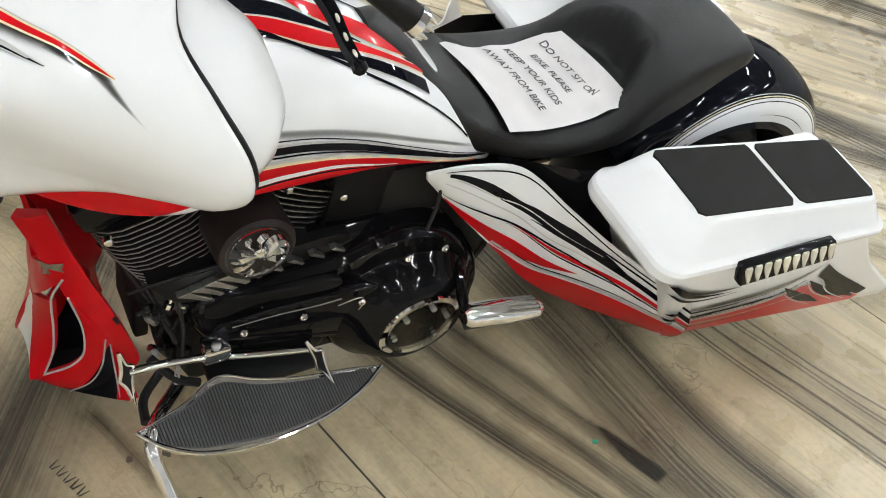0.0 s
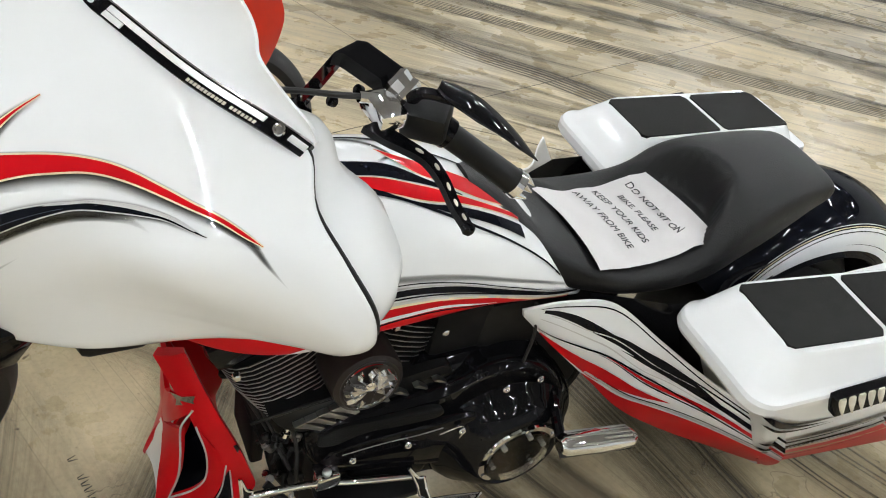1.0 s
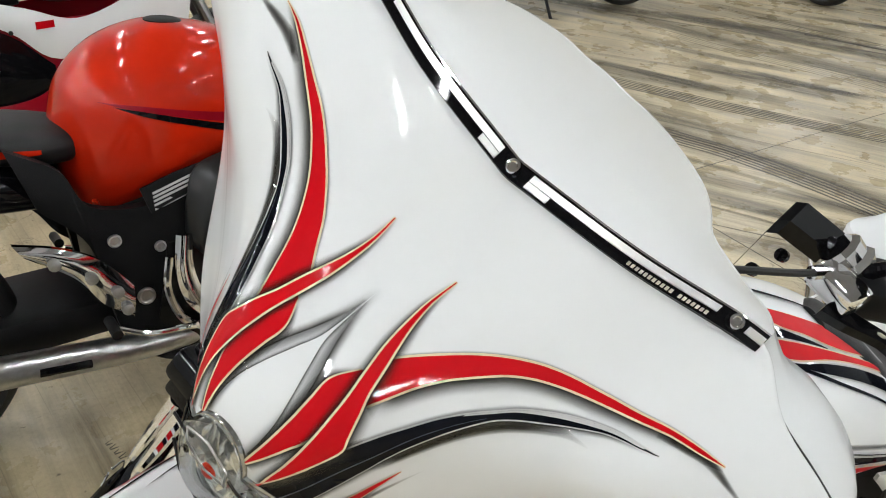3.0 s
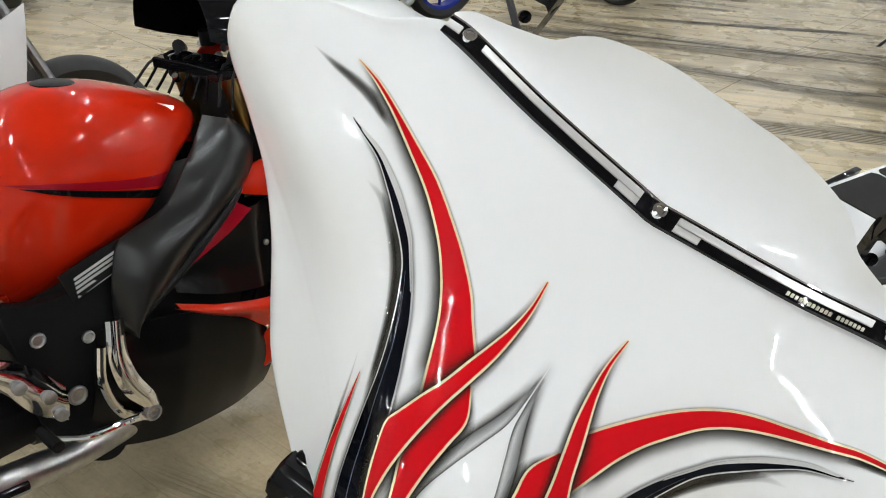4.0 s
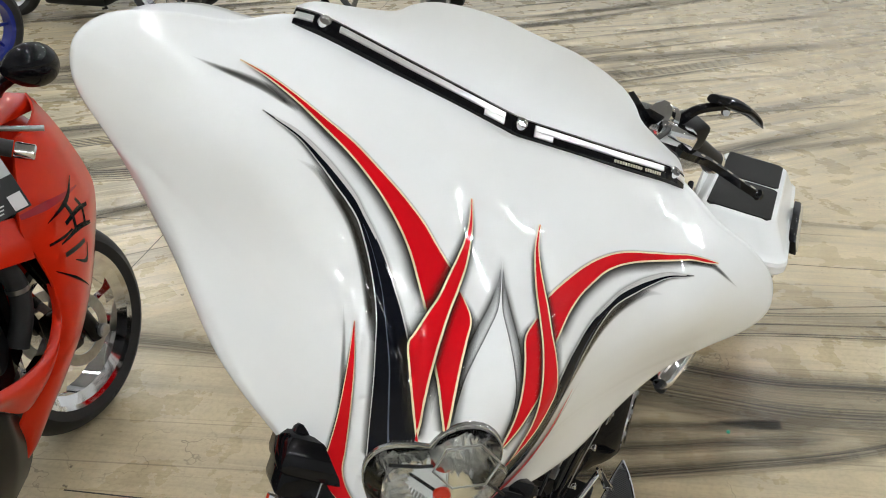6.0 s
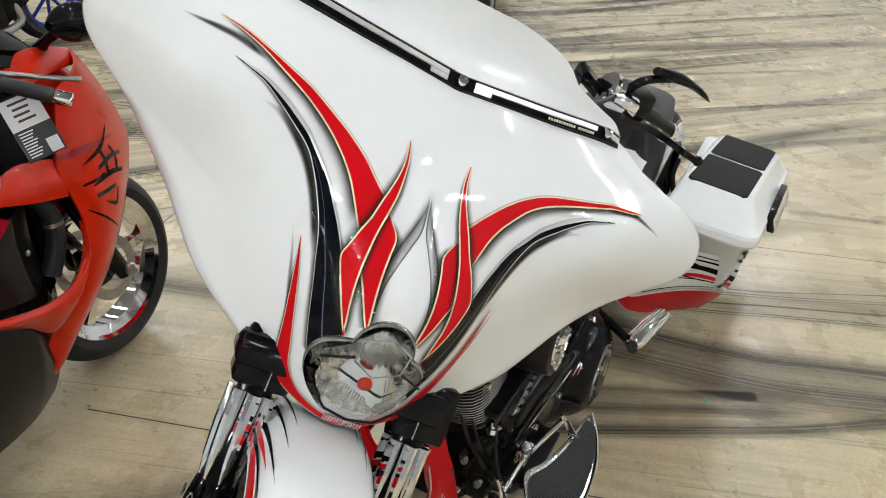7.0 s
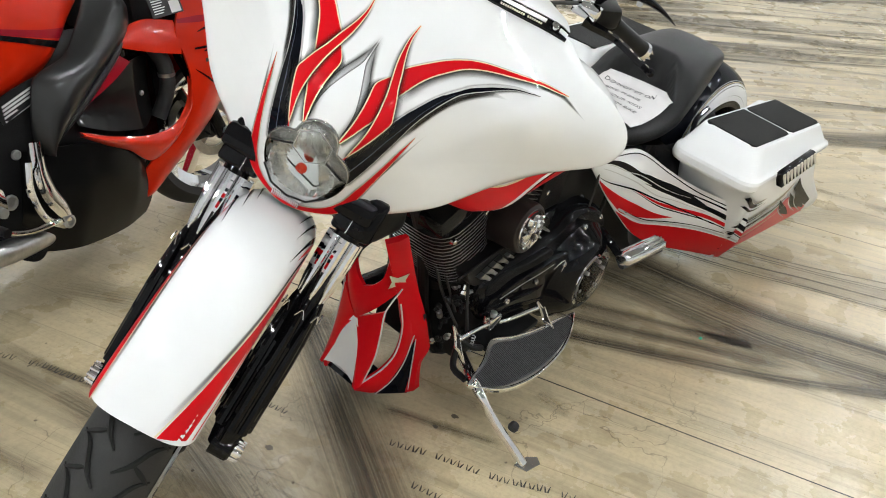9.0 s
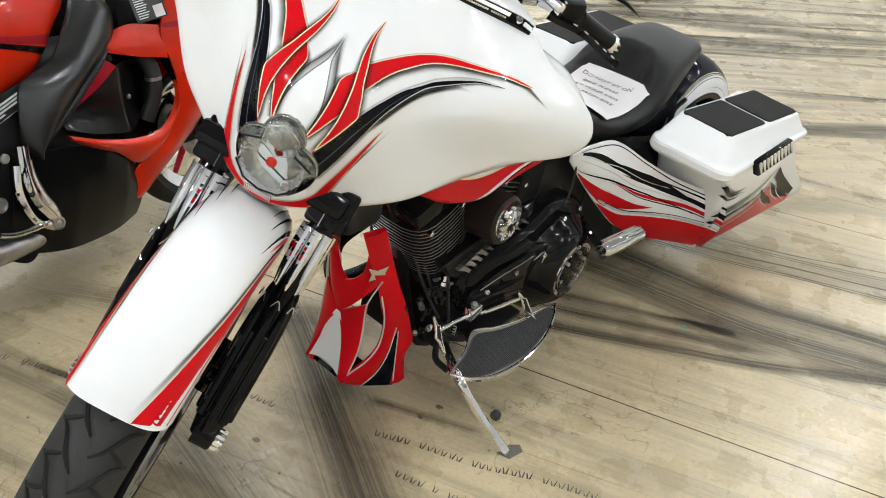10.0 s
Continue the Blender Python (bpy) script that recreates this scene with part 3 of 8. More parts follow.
# fairing face: depth over (y, z) by thin plates through a few depths
FACE = [
    (0, 1.20, -0.452), (0, 1.165, -0.556), (0, 1.12, -0.656), (0, 1.07, -0.70), (0, 0.97, -0.714), (0.088, 1.096, -0.648), (0.06, 1.15, -0.577),
    (0.14, 1.078, -0.585), (0.22, 1.16, -0.489), (0.30, 1.195, -0.444), (0.345, 1.213, -0.387), (0.10, 0.905, -0.645), (0.30, 1.08, -0.472),
]
RIM = [
    (-0.375, 0, 1.262), (-0.35, 0.15, 1.266), (-0.305, 0.26, 1.262), (-0.295, 0.30, 1.254), (-0.330, 0.353, 1.236), (-0.346, 0.425, 1.222),
    (-0.352, 0.484, 1.194), (-0.364, 0.512, 1.156), (-0.364, 0.504, 1.105), (-0.375, 0.46, 1.065), (-0.405, 0.40, 1.03), (-0.455, 0.335, 0.985),
    (-0.541, 0.25, 0.92), (-0.60, 0.165, 0.885), (-0.66, 0.075, 0.862), (-0.69, 0, 0.857),
]
# where the outer shell ends against the inner one, point for point behind the rim
SEAM = [
    (-0.345, 0, 1.262), (-0.325, 0.15, 1.264), (-0.285, 0.26, 1.256), (-0.279, 0.298, 1.248), (-0.317, 0.355, 1.230), (-0.328, 0.428, 1.214),
    (-0.325, 0.489, 1.182), (-0.316, 0.510, 1.135), (-0.292, 0.494, 1.075), (-0.275, 0.45, 1.02), (-0.315, 0.385, 0.965), (-0.39, 0.31, 0.93),
    (-0.49, 0.235, 0.905), (-0.56, 0.155, 0.88), (-0.625, 0.07, 0.868), (-0.65, 0, 0.866),
]


def plate_kernel(d2):
    return 0.5 * d2 * np.log(d2 + 1e-12)


ctrl = FACE + [(b, c, a) for a, b, c in RIM]
ctrl = np.array(ctrl + [(-a, b, c) for a, b, c in ctrl if a > 0])
_k = plate_kernel(((ctrl[:, None, :2] - ctrl[None, :, :2]) ** 2).sum(-1)) + np.eye(len(ctrl)) * 3e-4
_p = np.c_[np.ones(len(ctrl)), ctrl[:, :2]]
_w = np.linalg.solve(np.block([[_k, _p], [_p.T, np.zeros((3, 3))]]), np.r_[ctrl[:, 2], 0, 0, 0])


def face_x(y, z):
    return float(plate_kernel(((ctrl[:, :2] - np.array((y, z))) ** 2).sum(1)) @ _w[:-3] + _w[-3] + _w[-2] * y + _w[-1] * z)


LAMP_C = (0.0, 0.985)


def lamp_r(a):
    """Outline of the headlight, seen from the front: a big round and a small upper lobe."""
    best = 0.0
    for cz, r in ((0.966, 0.081), (1.037, 0.0405)):
        dz = cz - LAMP_C[1]
        s, c = math.sin(a), math.cos(a)
        disc = r * r - (dz * c) ** 2
        if disc > 0:
            best = max(best, dz * s + math.sqrt(disc))
    return best


def whole(curve, n):
    """Both halves of a rim curve, as a closed ring of (x, y, z)."""
    h = spline(curve, n)
    return np.array([*h, *[(x, -y, z) for x, y, z in h[-2:0:-1]]])


def fairing_mesh(hole=0.945):
    rim, seam = whole(RIM, 90), whole(SEAM, 90)
    rings = []
    for q in np.linspace(0, 1, 44):
        ring = []
        for x, y, z in rim:
            d = math.hypot(y, z - LAMP_C[1])
            r0 = (lamp_r(math.atan2(z - LAMP_C[1], y)) + 0.002) * hole
            f = (r0 + (d - r0) * q) / d
            py, pz = y * f, LAMP_C[1] + (z - LAMP_C[1]) * f
            ring.append((face_x(py, pz) + 0.006 * max(0, (q - 0.9) / 0.1) ** 2, py, pz))
        rings.append(ring)
    face = np.array(rings)
    for _ in range(14):
        x = face[:, :, 0].copy()
        around_x = (np.roll(x, 1, 1) + np.roll(x, -1, 1)) / 2
        face[1:-1, :, 0] = 0.4 * x[1:-1] + 0.3 * (x[2:] + x[:-2]) / 2 + 0.3 * around_x[1:-1]
    rings = list(face)
    rim = np.array(rings[-1])
    out = rim - np.array((0, 0, 1.06))
    out[:, 0] = 0
    out /= np.linalg.norm(out, axis=1)[:, None]
    for q in (0.12, 0.28, 0.45, 0.65, 0.85, 1.0):
        rings.append(rim * (1 - q) + seam * q + out * 0.014 * math.sin(math.pi * min(1, q * 0.9)))
    for q in (0.01, 0.025):
        rings.append(seam - out * q)
    return loft(rings, True, False)


fairing = part("fairing", fairing_mesh(), WHITE, bagger, "pearl white batwing fairing with red and black flames", m=STEER, auto=60)


def inner_fairing():
    seam = whole(SEAM, 70)
    out = seam - np.array((0, 0, 1.06))
    out[:, 0] = 0
    out /= np.linalg.norm(out, axis=1)[:, None]
    rings = [seam - out * 0.009 + np.array((0.002, 0, 0)), seam - out * 0.006 + np.array((0.006, 0, 0))]
    side = np.clip((np.abs(seam[:, 1]) - 0.24) / 0.2, 0, 1)[:, None]
    for dx, sh in ((0.016, 0.002), (0.03, 0.006), (0.045, 0.022), (0.054, 0.055), (0.056, 0.11), (0.05, 0.2)):
        c = seam.copy()
        c[:, 0] += dx * (0.35 + 0.65 * side[:, 0]) * (1 + 1.5 * np.clip((c[:, 2] - 1.08) / 0.14, 0, 1))
        rings.append(c - out * (sh + 0.004) * (0.6 + 0.4 * side))
    return loft(rings, True, True)


def seal_line():
    seam = whole(SEAM, 70)
    out = seam - np.array((0, 0, 1.06))
    out[:, 0] = 0
    return seam + out / np.linalg.norm(out, axis=1)[:, None] * 0.0015 + np.array((0.003, 0, 0))


part("inner_fairing", inner_fairing(), WHITE, bagger, "white inner fairing shell", m=STEER, auto=50)
part("fairing_seal", tube([*[tuple(p) for p in seal_line()], tuple(seal_line()[0])], 0.0052, 8), SATIN, bagger, "thin black seal between the fairing shells", m=STEER)

# flames, as edges in (y, z) on the right half; the long red one is drawn for each half
F_SKIN = skin_of(fairing)
RED_R = ([(0.344, 1.217), (0.307, 1.2173), (0.272, 1.2146), (0.236, 1.2094), (0.199, 1.2034), (0.1615, 1.1939), (0.1316, 1.1859), (0.1013, 1.1756), (0.0818, 1.1663), (0.0622, 1.158)],
         [(0.344, 1.217), (0.306, 1.2160), (0.271, 1.2122), (0.233, 1.204), (0.196, 1.1948), (0.160, 1.1822), (0.140, 1.1735), (0.124, 1.1651), (0.110, 1.1558), (0.097, 1.144), (0.081, 1.128)])
RED_L = ([(0.356, 1.2072), (0.328, 1.2090), (0.293, 1.2097), (0.258, 1.207), (0.224, 1.2041), (0.192, 1.2014), (0.163, 1.1972), (0.138, 1.1913), (0.1154, 1.1837), (0.0952, 1.1752), (0.076, 1.1666), (0.060, 1.159)],
         [(0.356, 1.2070), (0.331, 1.2070), (0.297, 1.2074), (0.264, 1.2042), (0.232, 1.1999), (0.201, 1.1956), (0.173, 1.1901), (0.1495, 1.183), (0.130, 1.1738), (0.112, 1.1645), (0.0974, 1.1542), (0.088, 1.145), (0.0774, 1.134)])
CROSS = ([(0.048, 1.202), (0.0465, 1.188), (0.0500, 1.176), (0.0561, 1.1655), (0.0630, 1.1544), (0.0705, 1.1405), (0.0795, 1.127), (0.0880, 1.109), (0.0905, 1.100), (0.0840, 1.087), (0.0735, 1.0686), (0.0583, 1.0428)],
         [(0.047, 1.202), (0.0435, 1.188), (0.0440, 1.1765), (0.0470, 1.1637), (0.0535, 1.1495), (0.0600, 1.135), (0.0640, 1.120), (0.0660, 1.106), (0.0658, 1.088), (0.0617, 1.0637), (0.0575, 1.0436)])
LOW = ([(0.0525, 1.1491), (0.0618, 1.1289), (0.0635, 1.1055), (0.0535, 1.090), (0.0449, 1.0754), (0.0357, 1.0606)],
       [(0.0490, 1.1490), (0.0354, 1.1386), (0.0374, 1.126), (0.0393, 1.1094), (0.0382, 1.0883), (0.0338, 1.0617)])
NAVY_F = ([(0.305, 1.1960), (0.262, 1.1932), (0.2246, 1.1843), (0.201, 1.1759), (0.181, 1.1678), (0.168, 1.160), (0.151, 1.1503), (0.133, 1.1382), (0.119, 1.1261), (0.106, 1.1151), (0.0925, 1.1002), (0.084, 1.0848), (0.0714, 1.0611), (0.0503, 1.0245)],
          [(0.305, 1.1957), (0.260, 1.1896), (0.229, 1.1787), (0.204, 1.1681), (0.1884, 1.1618), (0.172, 1.1538), (0.160, 1.1436), (0.1465, 1.1292), (0.133, 1.1109), (0.124, 1.0941), (0.117, 1.0742), (0.108, 1.0479), (0.0944, 1.0046), (0.078, 0.956), (0.068, 0.922)])
EDGE = ([(0.142, 1.074), (0.135, 1.045), (0.128, 1.013), (0.120, 0.975), (0.112, 0.93), (0.106, 0.895), (0.088, 0.873), (0.05, 0.866), (0.0, 0.862)],
        [(0.1415, 1.074), (0.131, 1.048), (0.120, 1.015), (0.110, 0.982), (0.099, 0.945), (0.088, 0.910), (0.066, 0.886), (0.035, 0.877), (0.0, 0.874)])
TEAR_OUT = [(0.0, 1.177), (0.0022, 1.1675), (0.0070, 1.1585), (0.0140, 1.1495), (0.0250, 1.137), (0.0335, 1.123), (0.0360, 1.109), (0.0365, 1.090), (0.0345, 1.072)]
TEAR_IN = [(0.0, 1.170), (0.0010, 1.158), (0.0032, 1.149), (0.0120, 1.138), (0.0225, 1.123), (0.0305, 1.105), (0.0320, 1.085), (0.0300, 1.068)]
TAIL_R = [(0.397, 1.2023), (0.368, 1.2054), (0.336, 1.2086), (0.303, 1.2099), (0.268, 1.2067)]
TAIL_L = [(0.412, 1.183), (0.370, 1.1986), (0.3445, 1.2052), (0.318, 1.2066), (0.29, 1.205)]
CROSS, LOW = (tuple(run_on(e, 0.014) for e in pair) for pair in (CROSS, LOW))
BELOW = [(0.255, 1.174), (0.230, 1.1715), (0.208, 1.164), (0.184, 1.152), (0.165, 1.138), (0.149, 1.1205), (0.1358, 1.1006), (0.1215, 1.074)]
ASIDE = [(0.158, 1.080), (0.144, 1.048), (0.1325, 1.016), (0.1197, 0.980), (0.112, 0.94)]
for s in (1, -1):
    g = (lambda e: e) if s > 0 else flip
    RED_F, TAIL = (RED_R, TAIL_R) if s > 0 else (RED_L, TAIL_L)
    # soft strokes that stand by themselves
    for k, (c, w, d) in enumerate(((TAIL, (0.0005, 0.004, 0.006, 0.007, 0.004), 0.8), (BELOW, (0.001, 0.009, 0.013, 0.015, 0.015, 0.012), 0.92), (ASIDE, (0.001, 0.006, 0.009, 0.010), 0.7))):
        part("airbrushed_stroke", band(F_SKIN, *around(g(c), w, 50), 0.0005 + 0.0001 * k, soft=d, m=8, n=50), SHADE, fairing, "soft black airbrushed stroke")
    # teardrop: shaded outside, silvery within, with a fine inner line
    part("teardrop_shade", fade(F_SKIN, g(TEAR_OUT), beside_edge(F_SKIN, g(TEAR_OUT), 0.009 * away(F_SKIN, g(TEAR_OUT), g(TEAR_IN)), 40), 0.0007, 0.9, 40, head=0.25), SHADE, fairing, "soft shade round the teardrop")
    part("teardrop_band", fade(F_SKIN, g(TEAR_OUT), g(TEAR_IN), 0.0008, 0.62, 40, head=0.1, power=1.0), GREYSHADE, fairing, "grey airbrushed teardrop outline")
    part("teardrop_line", fade(F_SKIN, g(TEAR_IN), beside_edge(F_SKIN, g(TEAR_IN), -0.0035 * away(F_SKIN, g(TEAR_IN), g(TEAR_OUT)), 40), 0.0010, 0.85, 40, head=0.1), SHADE, fairing, "fine dark inner line")
    for nm, (a, b), lift, mat, edge, wd, sa, sb in (
        ("navy_flame", NAVY_F, 0.0014, NAVY, SILVER, 0.0016, 0.004, 0.010), ("red_flame", RED_F, 0.0018, RED, CREAM, 0.0024, 0.0025, 0.016), ("red_flame", LOW, 0.0022, RED, CREAM, 0.0024, 0.010, 0.012),
        ("red_flame", CROSS, 0.0030, RED, CREAM, 0.0024, 0.013, 0.009), ("red_flame", EDGE, 0.0018, RED, CREAM, 0.0015, 0.006, 0.003)):
        fl = part(nm, band(F_SKIN, g(a), g(b), lift, m=14, n=110), mat, fairing)
        for e, o, sh in ((a, b, sa), (b, a, sb)):
            e = g(e)
            w = away(F_SKIN, e, g(o))
            line = beside_edge(F_SKIN, e, [w * wd * q for q in (0.5, 0.8, 1, 1, 1, 1, 1, 1)], 72)
            part("pinstripe", band(F_SKIN, e, line, lift - 0.0002, n=72, m=2), edge, fl, "thin pale pinstripe along the flame")
            part("airbrushed_shadow", fade(F_SKIN, line, beside_edge(F_SKIN, e, [w * (wd + sh * q) for q in (0.15, 0.7, 1, 1, 1, 1)], 72), lift - 0.0004, 0.96 if sh > 0.005 else 0.6, 72), SHADE, fl, "soft black airbrushed edge")
    a, b = (spline(g(e), 60) for e in NAVY_F)
    part("silver_streak", band(F_SKIN, [tuple(p) for p in a[2:30]], [tuple(a[i] * (0.42 + 0.018 * i) + b[i] * (0.58 - 0.018 * i)) for i in range(2, 30)], 0.0018), SILVER, fairing, "silver highlight in the black flame")
    part("blue_line", band(F_SKIN, [tuple(a[i] * 0.46 + b[i] * 0.54) for i in range(24, 58)], [tuple(a[i] * 0.50 + b[i] * 0.50) for i in range(24, 58)], 0.0018), STEELBLUE, fairing, "thin blue-grey line along the black flame")

# wind deflector and trim along the top of the fairing
TRIM = [(0.0, -0.365, 1.268), (0.15, -0.342, 1.272), (0.265, -0.302, 1.267), (0.30, -0.285, 1.257)]
TRIM_S = spline(TRIM, 40)


def trim_at(y):
    i = np.interp(abs(y), TRIM_S[:, 0], np.arange(40))
    return np.array([np.interp(i, np.arange(40), TRIM_S[:, k]) for k in range(3)])


def deflector():
    lip = np.array([(0.0, 0.095), (0.05, 0.095), (0.10, 0.087), (0.145, 0.074), (0.17, 0.060), (0.187, 0.045), (0.215, 0.034), (0.25, 0.023), (0.285, 0.014), (0.30, 0.006)])
    ls = spline(lip, 60)
    cols = []
    for y in np.linspace(-0.30, 0.30, 97):
        _, x, z = trim_at(y)
        h = np.interp(abs(y), ls[:, 0], ls[:, 1])
        crease = 0.010 * math.exp(-(y / 0.022) ** 2)
        col = []
        for q in np.linspace(0, 1, 12):
            col.append((x + 0.010 + 0.9 * h * q + 0.016 * math.sin(q * math.pi) * h / 0.08 + crease * q * q, y, z + 0.006 + 0.88 * h * q ** 1.15 - 0.006 * math.sin(q * math.pi) * h / 0.08))
        back = [(px + 0.006, py, pz - 0.003) for px, py, pz in col[::-1]]
        cols.append(col + back)
    return loft(cols, True, True)


part("wind_deflector", deflector(), WHITE, bagger, "low white painted wind deflector", m=STEER, auto=50)


def trim_band(y0, y1, a, b, lift, n=24):
    """A band along the trim between y0 and y1; a..b is the share of its height."""
    rows = []
    for y in np.linspace(y0, y1, n):
        _, x, z = trim_at(y)
        rows.append([(x + 0.012 - 0.019 * (1 - q) - l * 0.5, y, z + 0.006 - 0.012 * (1 - q) + l * 0.9) for q, l in ((a, -0.01), (a, lift), (b, lift), (b, -0.01))])
    return loft(rows, True, True)


trim = part("deflector_trim", trim_band(-0.30, 0.30, 0.0, 1.0, 0.004, 60), BLACK, bagger, "black trim bar with polished inlays", m=STEER, auto=30)
part("top_edge", trim_band(-0.30, 0.30, 0.95, 1.04, 0.006, 60), CHROME, trim, "polished upper edge")
for s in (-1, 1):
    part("inlay", trim_band(s * 0.022, s * 0.245, 0.48, 0.84, 0.0062), ALU, trim, "polished aluminium inlay")
    part("inlay", trim_band(s * 0.022, s * 0.05, 0.10, 0.44, 0.0061), ALU, trim, "polished aluminium inlay")
    part("inlay", trim_band(s * 0.278, s * 0.299, 0.35, 0.75, 0.0062), ALU, trim, "polished aluminium inlay")
for y in (-0.265, 0.0, 0.265):
    _, x, z = trim_at(y)
    nrm = np.array((-0.5, 0, 0.86))
    part("trim_screw", turned([(0, 0.0085), (0.005, 0.0085), (0.008, 0.0075), (0.0085, 0.005), (0.006, 0.004), (0.006, 0.0)], np.array((x + 0.002, y, z + 0.0035)) + nrm * 0.001, nrm, 20), CHROME, trim, "round chrome screw")


def lettering(body, size, to_world, mat, parent, name="lettering", label="", bend=None, spacing=1.0):
    cu = bpy.data.curves.new("text", "FONT")
    cu.body, cu.size, cu.align_x, cu.align_y = body, size, "CENTER", "CENTER"
    cu.space_character = spacing
    cu.extrude = 0.0002
    t = new("text_tmp", cu)
    me = bpy.data.meshes.new_from_object(t.evaluated_get(bpy.context.evaluated_depsgraph_get()))
    bpy.data.objects.remove(t)
    bpy.data.curves.remove(cu)
    for v in me.vertices:
        p = to_world @ v.co
        v.co = bend(p) if bend else p
    me.materials.clear()
    me.materials.append(mat)
    ob = new(name, me)
    ob.parent = parent
    if label:
        ob["label"] = label
    return ob


# maker's mark on the trim: a row of plain bars
for k in range(19):
    if k == 11:
        continue
    y = -0.150 - 0.0048 * k
    part("mark", trim_band(y, y - 0.0032, 0.12, 0.32, 0.0050, 2), IVORY, trim, "small pale bar of a printed mark")

# headlight
def skin_x(a, sc):
    r = sc * lamp_r(a)
    p = lay(F_SKIN, (r * math.cos(a), LAMP_C[1] + r * math.sin(a)), 0.0, 0, -1)
    return p.x if p is not None else face_x(r * math.cos(a), LAMP_C[1] + r * math.sin(a))


bezel = bmesh.new()
rings = []
ang = np.linspace(0, 2 * math.pi, 64, endpoint=False)
for sc, dx in ((1.012, 0.004), (1.012, -0.0025), (1.004, -0.0045), (0.990, -0.0045), (0.982, -0.003), (0.976, 0.003)):
    rings.append([(skin_x(a, max(sc, 0.95)) + dx, sc * lamp_r(a) * math.cos(a), LAMP_C[1] + sc * lamp_r(a) * math.sin(a)) for a in ang])
lamp = part("headlight", loft(rings, True, False, bezel), SMOKE, bagger, "faceted headlight behind a clear lens", m=STEER)
bm = bmesh.new()
rings = []
for sc, dx in ((0.985, 0.0), (0.93, 0.004), (0.74, 0.010), (0.68, 0.020), (0.4, 0.036), (0.05, 0.044)):
    rings.append([(skin_x(a, 0.97) * min(1, sc) ** 0.2 - 0.715 * (1 - min(1, sc) ** 0.2) + dx, sc * lamp_r(a) * math.cos(a), LAMP_C[1] + sc * lamp_r(a) * math.sin(a)) for a in ang[::4]])
part("reflector", loft(rings, True, False, bm), LAMPSHELL, lamp, "matt silver reflector with flat wings", smooth=False)
# upper lobe: columns of small cut prisms inside a hexagonal frame
bm = bmesh.new()
jig = random.Random(3)
NU, NV = 13, 9
grid = []
for i in range(NU):
    for j in range(NV):
        u, v = -1 + 2 * i / (NU - 1), -1 + 2 * j / (NV - 1)
        w = 0.036 * (1 - 0.32 * abs(v) ** 1.5)
        x = -0.716 + 0.012 * (u * u + v * v) + (0.004 if (i + j) % 2 else -0.004) + jig.uniform(-0.0018, 0.0018)
        grid.append(bm.verts.new((x, u * w + 0.0012 * jig.uniform(-1, 1), 1.035 + 0.031 * v)))
for i in range(NU - 1):
    for j in range(NV - 1):
        q = [grid[i * NV + j], grid[(i + 1) * NV + j], grid[(i + 1) * NV + j + 1], grid[i * NV + j + 1]]
        bm.faces.new((q[0], q[1], q[2]))
        bm.faces.new((q[0], q[2], q[3]))
part("upper_reflector", bm, MIRROR_FOIL, lamp, "small hexagonal reflector of cut facets", smooth=False)
part("hex_frame", tube([(-0.722, 0.036 * math.cos(k * math.pi / 3 + 0.5), 1.036 + 0.036 * math.sin(k * math.pi / 3 + 0.5)) for k in range(7)], 0.0013, 6), STEEL, lamp, "thin hexagonal frame line")
# main bowl round the bulb, pleated into rays
rings = []
for r, x, amp in ((0.004, -0.684, 0.0), (0.016, -0.682, 0.003), (0.032, -0.687, 0.005), (0.050, -0.699, 0.006), (0.056, -0.704, 0.002)):
    rings.append([(x + (amp if k % 2 else -amp), 1.12 * r * math.cos(2 * math.pi * k / 44), 0.968 + r * math.sin(2 * math.pi * k / 44)) for k in range(44)])
part("fluted_mirror", loft(rings, True, False), MIRROR_FOIL, lamp, "fluted mirror rays", smooth=False)
part("bulb_cap", turned([(0, 0.010), (0.004, 0.010), (0.007, 0.006), (0.008, 0.0)], (-0.712, 0, 0.978), (-1, 0, 0.1), 16), ORANGE, lamp, "small orange-red bulb cap")
for pts in ([(-0.712, -0.062, 0.945), (-0.722, -0.035, 0.922), (-0.726, 0.0, 0.917), (-0.722, 0.035, 0.922), (-0.712, 0.062, 0.945)], [(-0.708, -0.07, 0.995), (-0.715, -0.043, 1.012), (-0.715, -0.03, 1.018)], [(-0.708, 0.07, 0.995), (-0.715, 0.043, 1.012), (-0.715, 0.03, 1.018)]):
    part("lens_ridge", tube(pts, 0.002, 6), SATIN, lamp, "dark ridge line")
bm = bmesh.new()
for k in range(14):
    y = -0.026 + 0.004 * k
    tube([(-0.718, y, 0.908), (-0.714, y, 0.893)], 0.0015, 5, bm)
part("lens_ribs", bm, CHROME, lamp, "fine ribs at the lower edge")
bm = bmesh.new()
rings = []
for q in (0.03, 0.25, 0.5, 0.75, 0.92, 0.985):
    rings.append([(skin_x(a, 0.97) * q * q - 0.735 * (1 - q * q) - 0.005, q * lamp_r(a) * math.cos(a), LAMP_C[1] + q * lamp_r(a) * math.sin(a)) for a in ang])
lens = part("lens", loft(rings, True, True, bm), GLASS, lamp, "clear domed lens")
lens.visible_shadow = False

# front wheel, fork, fender
WC, WR = np.array((-0.92, 0.0, 0.405)), 0.428


